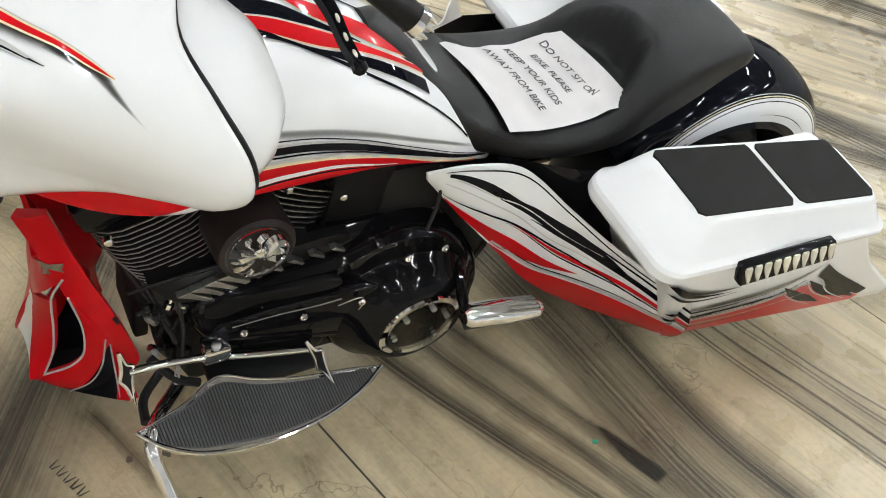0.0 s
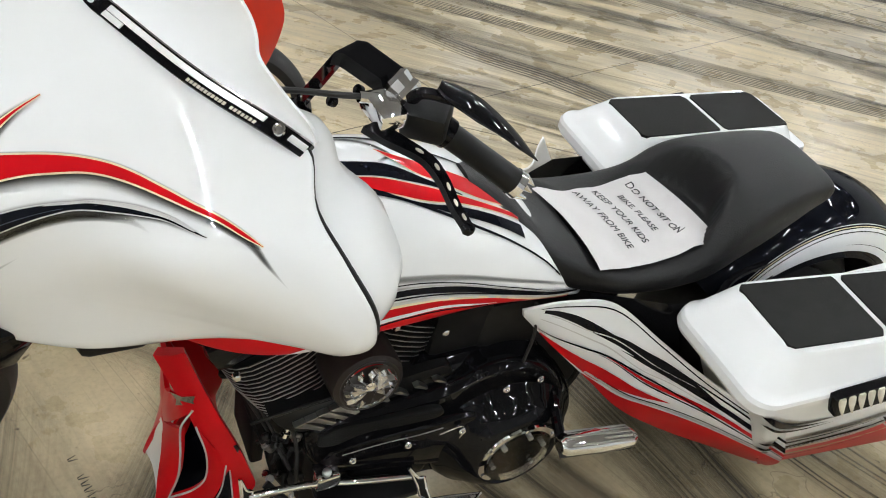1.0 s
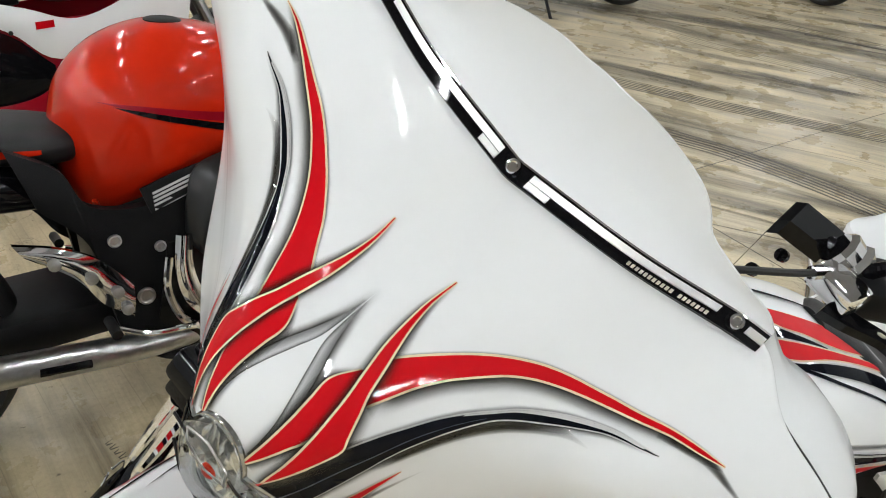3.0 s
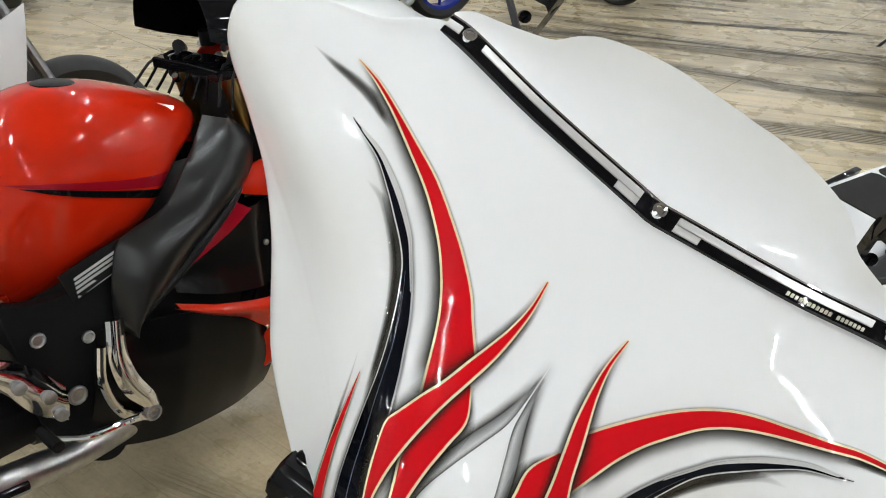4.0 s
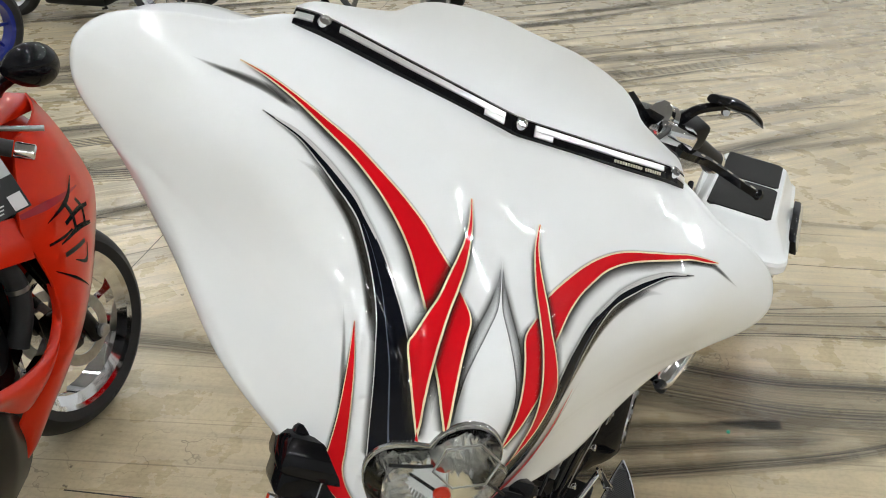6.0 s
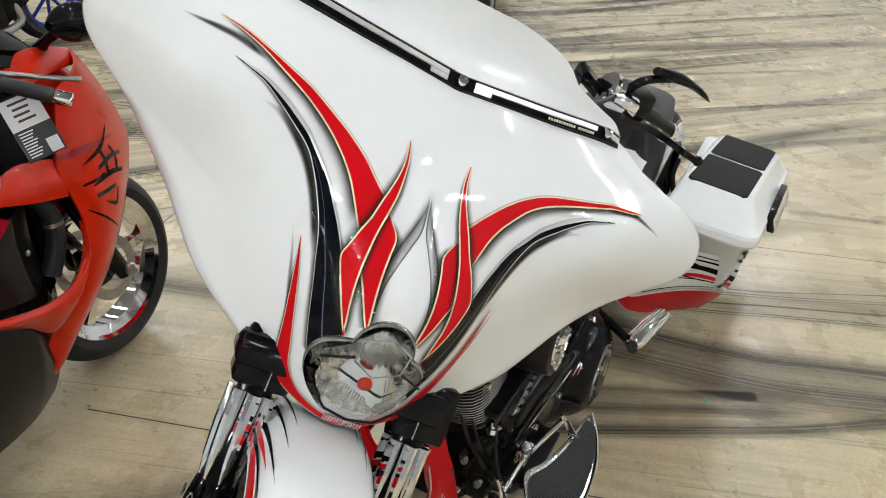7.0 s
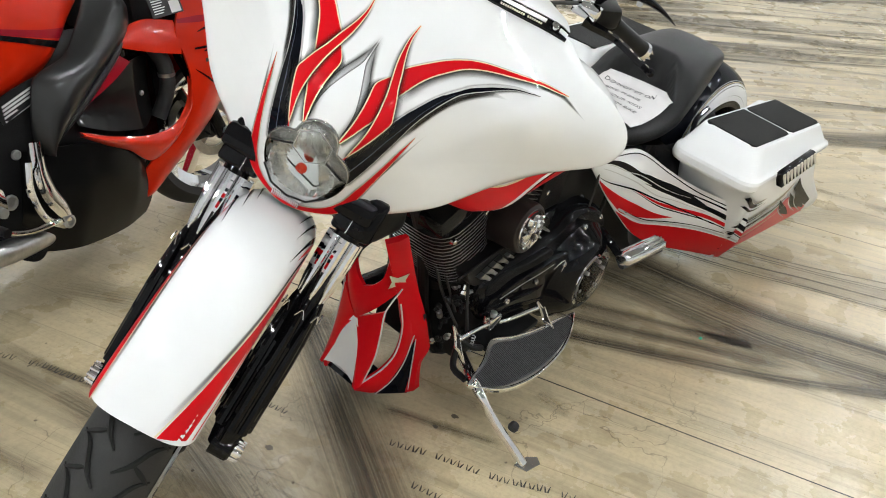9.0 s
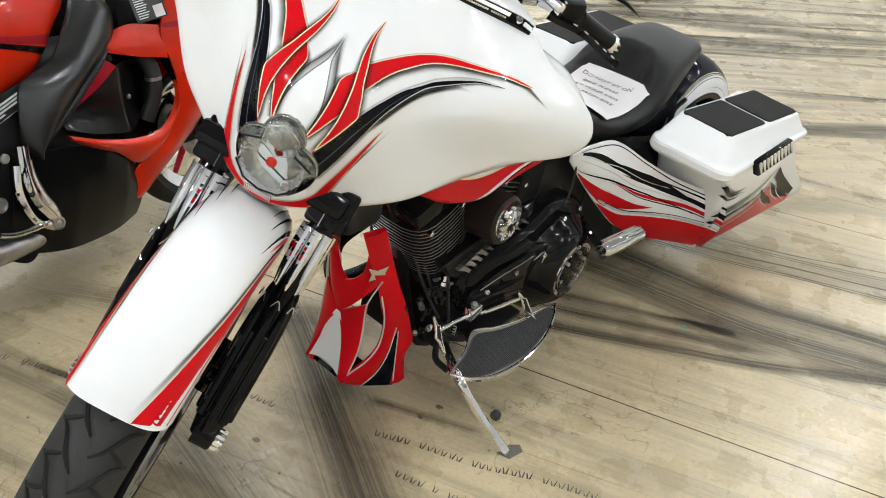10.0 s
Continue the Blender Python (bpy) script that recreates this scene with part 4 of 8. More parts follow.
def tyre(c, R, w, bm=None, axis=(0, 1, 0)):
    prof = []
    for a in np.linspace(-1.25, 1.25, 15):
        prof.append((w / 2 * math.sin(a) / math.sin(1.25), R - 0.045 + 0.045 * (math.cos(a) - math.cos(1.25)) / (1 - math.cos(1.25))))
    prof += [(w * 0.42, R - 0.07), (w * 0.36, R - 0.085), (-w * 0.36, R - 0.085), (-w * 0.42, R - 0.07)]
    prof.append(prof[0])
    return turned(prof, c, axis, 96, bm, caps=False)


ft = part("front_tyre", tyre(WC, WR, 0.135), RUBBER, bagger, "black front tyre with cut grooves", m=STEER)
GROOVE = material("tread_groove", (0.004, 0.004, 0.004), 0.9)


def tread(a, v):
    """A point on the front tyre: angle from straight ahead over the top, v across."""
    r = WR - 0.045 + 0.045 * (math.cos(v * 1.1) - math.cos(1.25)) / (1 - math.cos(1.25)) + 0.0012
    return (WC[0] - r * math.cos(a), 0.0675 * math.sin(v * 1.1) / math.sin(1.25), WC[2] + r * math.sin(a))


for k in range(14):
    a0 = radians(-40 + 8.5 * k)
    for s in (-1, 1):
        for path in ([(0.0, 0.08), (0.05, 0.35), (0.13, 0.62), (0.16, 0.95)], [(0.055, 0.38), (0.03, 0.62), (0.0, 0.92)]):
            pts = [tread(a0 + (radians(4) if s > 0 else 0) + u, s * v) for u, v in spline(path, 10)]
            part("groove", tube(pts, [0.002, 0.0046, 0.0042, 0.0015], 5), GROOVE, ft)
rim_p = [(-0.05, WR - 0.085), (-0.055, WR - 0.075), (-0.05, WR - 0.07), (-0.04, WR - 0.1), (0.04, WR - 0.1), (0.05, WR - 0.07), (0.055, WR - 0.075), (0.05, WR - 0.085), (0.04, WR - 0.112), (-0.04, WR - 0.112), (-0.05, WR - 0.085)]
front_rim = part("front_rim", turned(rim_p, WC, (0, 1, 0), 72, caps=False), BLACK, bagger, "black and chrome front wheel rim", m=STEER)
part("rim_lip", turned([(-0.054, WR - 0.078), (-0.058, WR - 0.08), (-0.056, WR - 0.09), (-0.05, WR - 0.088), (-0.054, WR - 0.078)], WC, (0, 1, 0), 72, caps=False), CHROME, front_rim, "chrome rim lip")
for k in range(10):
    a = 2 * math.pi * k / 10
    d = np.array((math.cos(a), 0, math.sin(a)))
    e = np.array((-math.sin(a), 0, math.cos(a)))
    part("spoke", tube([WC + d * 0.04, WC + d * 0.15 + e * 0.025, WC + d * (WR - 0.105) + e * 0.01], [0.016, 0.009, 0.015], 8, smooth_n=8), CHROME if k % 2 else BLACK, front_rim, "cut-faced spoke")
for s in (-1, 1):
    disc = part("brake_disc", turned([(0, 0.10), (0, 0.185), (0.005, 0.185), (0.005, 0.10), (0, 0.10)], WC + np.array((0, s * 0.068, 0)), (0, s, 0), 64, caps=False), STEEL, bagger, "drilled steel brake disc", m=STEER)
    bm = bmesh.new()
    for k in range(24):
        a = 2 * math.pi * k / 24
        turned([(0, 0.005), (0.0008, 0.005)], WC + np.array((0.15 * math.cos(a), s * 0.0735, 0.15 * math.sin(a))) + np.array((0.02 * math.cos(a) * (k % 3 - 1), 0, 0.02 * math.sin(a) * (k % 3 - 1))), (0, s, 0), 8, bm)
    part("drill_holes", bm, SATIN, disc)
part("front_hub", turned([(-0.08, 0.03), (-0.07, 0.045), (0.07, 0.045), (0.08, 0.03)], WC, (0, 1, 0), 24), BLACK, bagger, m=STEER)

FK = np.array((math.sin(RAKE), 0, math.cos(RAKE)))
FW = np.array((-math.cos(RAKE), 0, math.sin(RAKE)))
for s in (-1, 1):
    base = WC + np.array((0.0, s * 0.122 - 0.012, 0.0)) - FK * 0.035
    hub = WC + np.array((0.0, -0.012, 0.0))
    leg = part("fork_leg", turned([(0.047, 0.018), (0.051, 0.027), (0.09, 0.032), (0.10, 0.033), (0.30, 0.034), (0.31, 0.027), (0.66, 0.026)], base, FK, 28), BLACK, bagger, "gloss black fork leg", m=STEER)
    across = Vector((0, 1, 0))
    bm = block((-0.050, -0.042, 0.0), (0.040, 0.042, 0.090), 0.008, m=basis(base + FK * 0.55, Vector(FW), across, Vector(FK)))
    part("fork_cover", bm, BLACK, leg, "angular black fork cover under the fairing")
    part("cover_edge", tube([base + FK * 0.552 + FW * 0.041 - np.array((0, s * 0.008, 0)), base + FK * 0.64 + FW * 0.041 - np.array((0, s * 0.008, 0))], 0.0015, 6), CHROME, leg, "bright edge line")
    for k in range(7):
        b = math.radians(-150 + 50 * k)
        off = (FW * math.cos(b) + np.array((0, s, 0)) * math.sin(b)) * 0.028
        part("spear", tube([base + off + FK * 0.395, base + off + FK * 0.425, base + off + FK * 0.475, base + off + FK * 0.54], [0.001, 0.0075, 0.0108, 0.0112], 10, smooth_n=10), CHROME, leg, "polished spear on the fork cover")
        part("spear_tip", tube([base + off * 1.06 + FK * 0.10, base + off * 1.06 + FK * 0.36, base + off * 1.02 + FK * 0.405], [0.0125, 0.0125, 0.002], 10, smooth_n=8), BLACK, leg)
        part("spear_edge", tube([base + off * 1.45 + FK * 0.366 - np.cross(FK, off) * 0.34, base + off * 1.47 + FK * 0.382, base + off * 1.45 + FK * 0.366 + np.cross(FK, off) * 0.34], 0.0016, 6, smooth_n=8), CHROME, leg, "thin bright edge")
    part("caliper", block((-0.03, -0.022, -0.05), (0.05, 0.022, 0.06), 0.01, m=Matrix.Translation(hub + np.array((0.11, s * 0.078, 0.08)))), BLACK, leg, "black brake caliper")
    part("fender_stay", tube([base + FK * 0.17 - np.array((0, s * 0.03, 0)), base + FK * 0.17 + FW * 0.0 - np.array((0, s * 0.045, 0))], 0.012, 10), BLACK, leg)
    part("clamp_block", block((-0.028, -0.022, -0.02), (0.03, 0.03, 0.02), 0.006, m=Matrix.Translation(base + FK * 0.165 + np.array((0.02, -s * 0.02, 0)))), BLACK, leg)
    cap = part("axle_cap", turned([(0, 0.018), (0.002, 0.021), (0.016, 0.021), (0.02, 0.016), (0.022, 0.0)], hub + np.array((0.012, s * 0.148, 0.018)), (0, s, 0), 20), CHROME, leg, "ribbed chrome axle cap")
    bm = bmesh.new()
    for k in range(10):
        a = 2 * math.pi * k / 10
        tube([hub + np.array((0.012 + 0.021 * math.cos(a), s * 0.149, 0.018 + 0.021 * math.sin(a))), hub + np.array((0.012 + 0.019 * math.cos(a), s * 0.168, 0.018 + 0.019 * math.sin(a)))], 0.0038, 6, bm)
    part("cap_ribs", bm, CHROME, cap)
    part("boss", turned([(0, 0.03), (0.04, 0.03), (0.045, 0.025)], hub + np.array((0.012, s * 0.104, 0.018)), (0, s, 0), 20), BLACK, leg)
part("lower_clamp", block((-0.06, -0.16, -0.025), (0.045, 0.16, 0.025), 0.012, m=Matrix.Translation((-0.60, 0, 0.875)) @ Matrix.Rotation(RAKE, 4, "Y")), BLACK, bagger, "black lower fork clamp", m=STEER)
part("steering_head", tube([(-0.62, 0, 0.80), (-0.38, 0, 1.15)], 0.035, 16), SATIN, bagger, m=STEER)

FR = WR + 0.016


def fender_at(a, v, dr=0.0):
    """a: angle round the wheel from straight ahead (0) over the top (90); v from -1 to 1 across."""
    b = abs(v) * math.pi / 2
    y = 0.088 * math.sin(b) ** 0.85 * (1 if v >= 0 else -1)
    r = FR - 0.055 + 0.078 * math.cos(b) ** 0.75 + dr + 0.034 * min(1.3, max(0.0, (a - 1.05) / 1.0))
    return (WC[0] - r * math.cos(a), y, WC[2] + r * math.sin(a))


def fender_front(v):
    return radians(55.0 + 4.0 * abs(v) ** 3)


rings = []
for q in np.linspace(0, 1, 60):
    def aa(v):
        return fender_front(v) * (1 - q) + radians(152) * q
    out = [fender_at(aa(v), v) for v in np.linspace(-1, 1, 33)]
    inn = [fender_at(aa(v), v, -0.004) for v in np.linspace(1, -1, 33)]
    rings.append(out + inn)
ff = part("front_fender", loft(rings, True, True), WHITE, bagger, "white front fender with red edges", m=STEER, auto=50)


def fender_band(edge_a, edge_b, lift, soft=0, n=50, m=4):
    """A band on the front fender; edges are (angle in degrees, v)."""
    a, b = spline(edge_a, n), spline(edge_b, n)
    bm = bmesh.new()
    layer = bm.verts.layers.float.new("soft")
    rows = []
    for i in range(n):
        row = []
        for k in range(m + 1):
            q = k / m
            u = a[i] * (1 - q) + b[i] * q
            v = bm.verts.new(fender_at(radians(u[0]), u[1], lift))
            v[layer] = soft * math.sin(math.pi * q) * min(1, i / (0.3 * n), (n - 1 - i) / (0.15 * n))
            row.append(v)
        rows.append(row)
    for r, t in zip(rows, rows[1:]):
        for k in range(m):
            bm.faces.new((r[k], r[k + 1], t[k + 1], t[k]))
    return bm


for s in (-1, 1):
    lo = [(58.8, s * 0.995), (77, s * 0.995), (97, s * 0.995), (120, s * 0.99)]
    hi = [(55.5, s * 0.66), (75, s * 0.70), (97, s * 0.80), (120, s * 0.90)] if s > 0 else [(55.2, s * 0.24), (72, s * 0.50), (90, s * 0.73), (120, s * 0.91)]
    st = part("red_edge", fender_band(lo, hi, 0.0010), RED, ff, "red painted edge")
    part("pinstripe", fender_band([(a, v - s * 0.012) for a, v in hi], [(a, v - s * 0.030) for a, v in hi], 0.0012), CREAM, st, "thin pale pinstripe")
    part("shadow_line", fender_band([(a, v - s * 0.01) for a, v in hi], [(a, v - s * 0.10) for a, v in hi], 0.0007, 0.8, m=6), SHADE, ff, "soft black airbrushed line")
    for c0, c1, v0, v1, w in ((102, 130, 0.52, 0.82, 0.06), (110, 134, 0.40, 0.60, 0.04), (116, 136, 0.30, 0.42, 0.03), (98, 124, 0.72, 0.93, 0.04)):
        part("flame_stroke", fender_band([(c0, s * v0), ((c0 + c1) / 2, s * ((v0 + v1) / 2 + w / 2)), (c1, s * (v1 + w))], [(c0, s * v0), ((c0 + c1) / 2, s * ((v0 + v1) / 2 - w / 2)), (c1, s * (v1 - w))], 0.0016), NAVY, ff, "black flame stroke")
    part("flame_stroke", fender_band([(106, s * 0.66), (118, s * 0.84), (130, s * 0.98)], [(106, s * 0.66), (118, s * 0.76), (130, s * 0.88)], 0.0014), RED, ff, "red flame stroke")

# tank
TANK = [(-0.36, 0.11, 0.80, 0.90), (-0.28, 0.155, 0.762, 0.95), (-0.2, 0.175, 0.722, 0.96), (-0.1, 0.188, 0.702, 0.965), (0.0, 0.192, 0.714, 0.955), (0.1, 0.195, 0.726, 0.945), (0.25, 0.188, 0.725, 0.90), (0.38, 0.170, 0.69, 0.83), (0.47, 0.150, 0.657, 0.75), (0.515, 0.135, 0.645, 0.70), (0.53, 0.11, 0.65, 0.68)]


def tank_ring(x, hy, lo, hi, n=56):
    """Widest low down, with a tight lower edge and a domed top."""
    zc = lo + min(0.035, 0.4 * (hi - lo))
    ring = []
    for a in np.linspace(0, 2 * math.pi, n, endpoint=False):
        c, t = math.cos(a), math.sin(a)
        pw = 2.3 if t > 0 else 3.6
        ring.append((x, hy * abs(c) ** (2 / pw) * (1 if c >= 0 else -1), zc + (hi - zc if t > 0 else zc - lo) * abs(t) ** (2 / pw) * (1 if t >= 0 else -1)))
    return ring


tank = part("fuel_tank", loft([tank_ring(*r) for r in spline(TANK, 60)]), WHITE, bagger, "stretched white fuel tank with red and black flame stripes")
K_SKIN = skin_of(tank)
for s in (-1, 1):
    red_hi = [(-0.30, 0.845), (-0.15, 0.79), (0.0, 0.789), (0.08, 0.794), (0.16, 0.788), (0.26, 0.763), (0.36, 0.720), (0.47, 0.682)]
    red_lo = [(-0.30, 0.785), (-0.2, 0.734), (-0.1, 0.709), (0.0, 0.720), (0.08, 0.730), (0.16, 0.734), (0.26, 0.728), (0.36, 0.701), (0.47, 0.668)]
    tr = part("red_flame", band(K_SKIN, red_hi, red_lo, 0.0018, 1, s, n=60, m=8), RED, tank, "red lower flame")
    part("pinstripe", band(K_SKIN, [(x, z + 0.005) for x, z in red_hi], red_hi, 0.0022, 1, s, n=60), CREAM, tr, "pale pinstripe")
    part("pinstripe", band(K_SKIN, *around([(-0.13, 0.714), (-0.08, 0.728), (-0.02, 0.749), (0.03, 0.765), (0.08, 0.773), (0.16, 0.773), (0.27, 0.748)], (0.014, 0.012, 0.010, 0.008, 0.006, 0.001), 50), 0.0024, 1, s, n=50), WHITE, tr, "white line through the red")
    part("pinstripe", band(K_SKIN, *around([(-0.07, 0.720), (-0.01, 0.743), (0.03, 0.757), (0.08, 0.766), (0.16, 0.766), (0.25, 0.750)], (0.003, 0.004, 0.004, 0.003, 0.001), 50), 0.0026, 1, s, n=50), NAVY, tr, "thin black line")
    for k, (dz, w, mat) in enumerate(((0.010, 0.007, SILVER), (0.019, 0.003, NAVY), (0.030, 0.012, NAVY), (0.040, 0.003, SILVER), (0.046, 0.002, NAVY))):
        c = [(-0.25, 0.796 + dz), (0.0, 0.790 + dz), (0.1, 0.793 + dz * 0.9), (0.2, 0.778 + dz * 0.75), (0.3, 0.746 + dz * 0.6), (0.42, 0.700 + dz * 0.4), (0.495, 0.678 + dz * 0.2)]
        part("stripe", band(K_SKIN, *around(c, (w, w, w, w * 0.8, w * 0.3), 60), 0.0022 + 0.0002 * k, 1, s, n=60), mat, tank)
    part("shadow_line", band(K_SKIN, *around([(-0.2, 0.848), (0.05, 0.846), (0.2, 0.822), (0.35, 0.766), (0.47, 0.710)], (0.014, 0.014, 0.010, 0.005), 50), 0.0012, 1, s, n=50, m=6, soft=0.6), GREYSHADE, tank, "grey airbrushed line")
# flames over the top of the tank, sweeping from the steering head to the seat
for nm, a, b, lift, mat in (
    ("red_flame", [(0.0, -0.036), (0.059, -0.043), (0.11, -0.053), (0.166, -0.062), (0.219, -0.071), (0.271, -0.076), (0.34, -0.077)], [(0.0, -0.037), (0.05, -0.066), (0.089, -0.079), (0.143, -0.088), (0.206, -0.086), (0.266, -0.087), (0.34, -0.087)], 0.0030, RED),
    ("red_flame", [(0.086, 0.032), (0.127, 0.015), (0.17, 0.002), (0.215, -0.01), (0.251, -0.019), (0.296, -0.029), (0.345, -0.042)], [(0.086, 0.032), (0.119, -0.005), (0.147, -0.03), (0.186, -0.043), (0.224, -0.059), (0.268, -0.067), (0.345, -0.065)], 0.0030, RED),
    ("black_flame", [(-0.10, -0.048), (0.03, -0.058), (0.09, -0.083), (0.14, -0.093), (0.20, -0.093), (0.34, -0.098)], [(-0.10, -0.052), (0.019, -0.064), (0.068, -0.077), (0.129, -0.095), (0.19, -0.108), (0.34, -0.122)], 0.0026, NAVY),
    ("black_flame", [(-0.14, 0.006), (-0.04, 0.004), (0.04, -0.002), (0.10, -0.012), (0.147, -0.036), (0.22, -0.066)], [(-0.14, -0.030), (-0.04, -0.030), (0.055, -0.038), (0.11, -0.048), (0.16, -0.056), (0.22, -0.068)], 0.0026, NAVY),
    ("black_flame", [(-0.10, 0.085), (0.02, 0.088), (0.12, 0.070), (0.22, 0.040), (0.34, 0.005)], [(-0.10, 0.078), (0.02, 0.080), (0.12, 0.060), (0.22, 0.034), (0.34, 0.003)], 0.0026, NAVY),
):
    fl = part(nm, band(K_SKIN, a, b, lift, 2, 1, n=50, m=5), mat, tank)
    part("pinstripe", band(K_SKIN, a, b, lift - 0.0005, 2, 1, grow=0.0022, n=50, m=5), CREAM if mat is RED else SILVER, fl, "thin pale pinstripe")
part("outline", band(K_SKIN, *around([(-0.05, -0.056), (0.019, -0.068), (0.068, -0.079), (0.129, -0.097), (0.183, -0.113), (0.23, -0.125), (0.298, -0.135), (0.375, -0.143), (0.43, -0.149)], (0.004, 0.006, 0.006, 0.004, 0.003), 50), 0.0024, 2, 1, n=50), NAVY, tank, "black outline")
part("shadow_line", band(K_SKIN, *around([(-0.02, 0.06), (0.03, 0.075), (0.08, 0.055), (0.11, 0.02), (0.08, -0.004)], (0.012, 0.014, 0.014, 0.008), 40), 0.0016, 2, 1, n=40, m=6, soft=0.9), SHADE, tank, "soft black airbrushed teardrop")

# seat
seat_rows = [
    (0.255, 0.035, 0.80, 0.908, 0), (0.32, 0.085, 0.745, 0.880, 0), (0.42, 0.130, 0.69, 0.800, -0.01), (0.55, 0.165, 0.672, 0.755, -0.02), (0.66, 0.172, 0.668, 0.755, -0.03),
    (0.73, 0.170, 0.668, 0.772, -0.035), (0.77, 0.167, 0.67, 0.800, -0.04), (0.81, 0.163, 0.675, 0.842, -0.042), (0.85, 0.155, 0.69, 0.866, -0.045), (0.93, 0.140, 0.72, 0.880, -0.048),
    (1.00, 0.126, 0.755, 0.885, -0.05), (1.06, 0.114, 0.785, 0.882, -0.05), (1.095, 0.107, 0.798, 0.875, -0.05), (1.118, 0.098, 0.808, 0.862, -0.05), (1.127, 0.075, 0.82, 0.846, -0.05),
]


def seat_mesh():
    """The seat, with the rider's place scooped out so that the pillion step wraps round it."""
    bm = sweep_oval(seat_rows, 170, 72, 3.2)
    for v in bm.verts:
        if v.co.z > 0.735 and v.co.x > 0.5:
            d = 0.872 - 6.5 * (v.co.y + 0.043) ** 2 - v.co.x
            t = min(1.0, max(0.0, d / 0.028))
            t = t * t * (3 - 2 * t)
            v.co.z += t * (min(v.co.z, 0.752 + 0.02 * max(0.0, 1 - d / 0.1)) - v.co.z)
    return bm


seat = part("seat", seat_mesh(), LEATHER, bagger, "black vinyl two-up seat with a raised pillion", auto=60)
S_SKIN = skin_of(seat)

# rear wheel and fender
RC, RR = np.array((1.19, -0.045, 0.325)), 0.325
part("rear_tyre", tyre(RC, RR, 0.18), RUBBER, bagger, "wide black rear tyre")
part("rear_rim", turned([(-0.08, RR - 0.085), (-0.06, RR - 0.11), (-0.05, 0.06), (0.05, 0.06), (0.06, RR - 0.11), (0.08, RR - 0.085)], RC, (0, 1, 0), 48), BLACK, bagger)


def rear_fender_at(a, v, dr=0.0):
    b = v * math.pi / 2
    r = 0.45 - 0.12 + 0.12 * abs(math.cos(b)) ** 0.6 + dr
    return (RC[0] - r * math.cos(a) * (1.12 if math.cos(a) < 0 else 1.0), RC[1] + 0.14 * math.sin(b), RC[2] + r * math.sin(a))


rings = []
for a in np.linspace(radians(40), radians(188), 56):
    rings.append([rear_fender_at(a, v) for v in np.linspace(-1, 1, 25)] + [rear_fender_at(a, v, -0.006) for v in np.linspace(1, -1, 25)])
rf = part("rear_fender", loft(rings, True, True), NAVY, bagger, "black rear fender with white airbrushed sides", auto=50)


def rear_band(edge_a, edge_b, lift, n=40, m=4):
    a, b = spline(edge_a, n), spline(edge_b, n)
    return loft([[rear_fender_at(radians((a[i] * (1 - q) + b[i] * q)[0]), (a[i] * (1 - q) + b[i] * q)[1], lift) for q in np.linspace(0, 1, m + 1)] for i in range(n)], False, False)


for s in (-1, 1):
    part("white_side", rear_band([(44, s * 0.97), (62, s * 0.82), (85, s * 0.73), (115, s * 0.70), (140, s * 0.72), (172, s * 0.78)], [(44, s * 0.98), (62, s * 0.98), (85, s * 0.98), (115, s * 0.98), (140, s * 0.98), (172, s * 0.98)], 0.001), WHITE, rf, "white airbrushed side")
    for v, w, mat in ((0.69, 0.014, CREAM), (0.655, 0.012, SILVER), (0.76, 0.012, NAVY)):
        part("pinstripe", rear_band([(46, s * (v + 0.22)), (62, s * (v + 0.10)), (85, s * (v + 0.01)), (110, s * (v - 0.01)), (140, s * v), (170, s * (v + 0.07))], [(46, s * (v + w + 0.22)), (62, s * (v + w + 0.10)), (85, s * (v + w + 0.01)), (110, s * (v + w - 0.01)), (140, s * (v + w)), (170, s * (v + w + 0.07))], 0.0016), mat, rf)
    part("red_stroke", rear_band([(128, s * 0.12), (145, s * 0.16), (170, s * 0.25)], [(128, s * 0.12), (145, s * 0.28), (170, s * 0.42)], 0.0014), RED, rf, "red flame stroke")
    part("pinstripe", rear_band([(122, s * 0.30), (145, s * 0.36), (175, s * 0.5)], [(122, s * 0.31), (145, s * 0.40), (175, s * 0.53)], 0.0016), SILVER, rf)
tl = turned([(-0.01, 0.035), (0.01, 0.034), (0.018, 0.025), (0.02, 0.0)], rear_fender_at(radians(152), 0.0), (0.85, 0, 0.45), 24)
part("tail_light", tl, RED, bagger, "red tail light")
part("rear_cover", loft([[(0.50, y * 0.17, 0.70), (0.66, y * 0.24, 0.695), (0.80, y * 0.255, 0.68), (1.0, y * 0.2, 0.66)] if k == 0 else [(0.56, y * 0.19, 0.62), (0.70, y * 0.27, 0.55), (0.84, y * 0.29, 0.46), (1.0, y * 0.25, 0.42)] for y in (-1,) for k in (0, 1)], False, False), BLACK, bagger, "gloss black panel below the seat")
part("rear_cover", loft([[(0.50, y * 0.17, 0.70), (0.66, y * 0.24, 0.695), (0.80, y * 0.255, 0.68), (1.0, y * 0.2, 0.66)] if k == 0 else [(0.56, y * 0.19, 0.62), (0.70, y * 0.27, 0.55), (0.84, y * 0.29, 0.46), (1.0, y * 0.25, 0.42)] for y in (1,) for k in (0, 1)], False, False), BLACK, bagger, "gloss black panel below the seat")


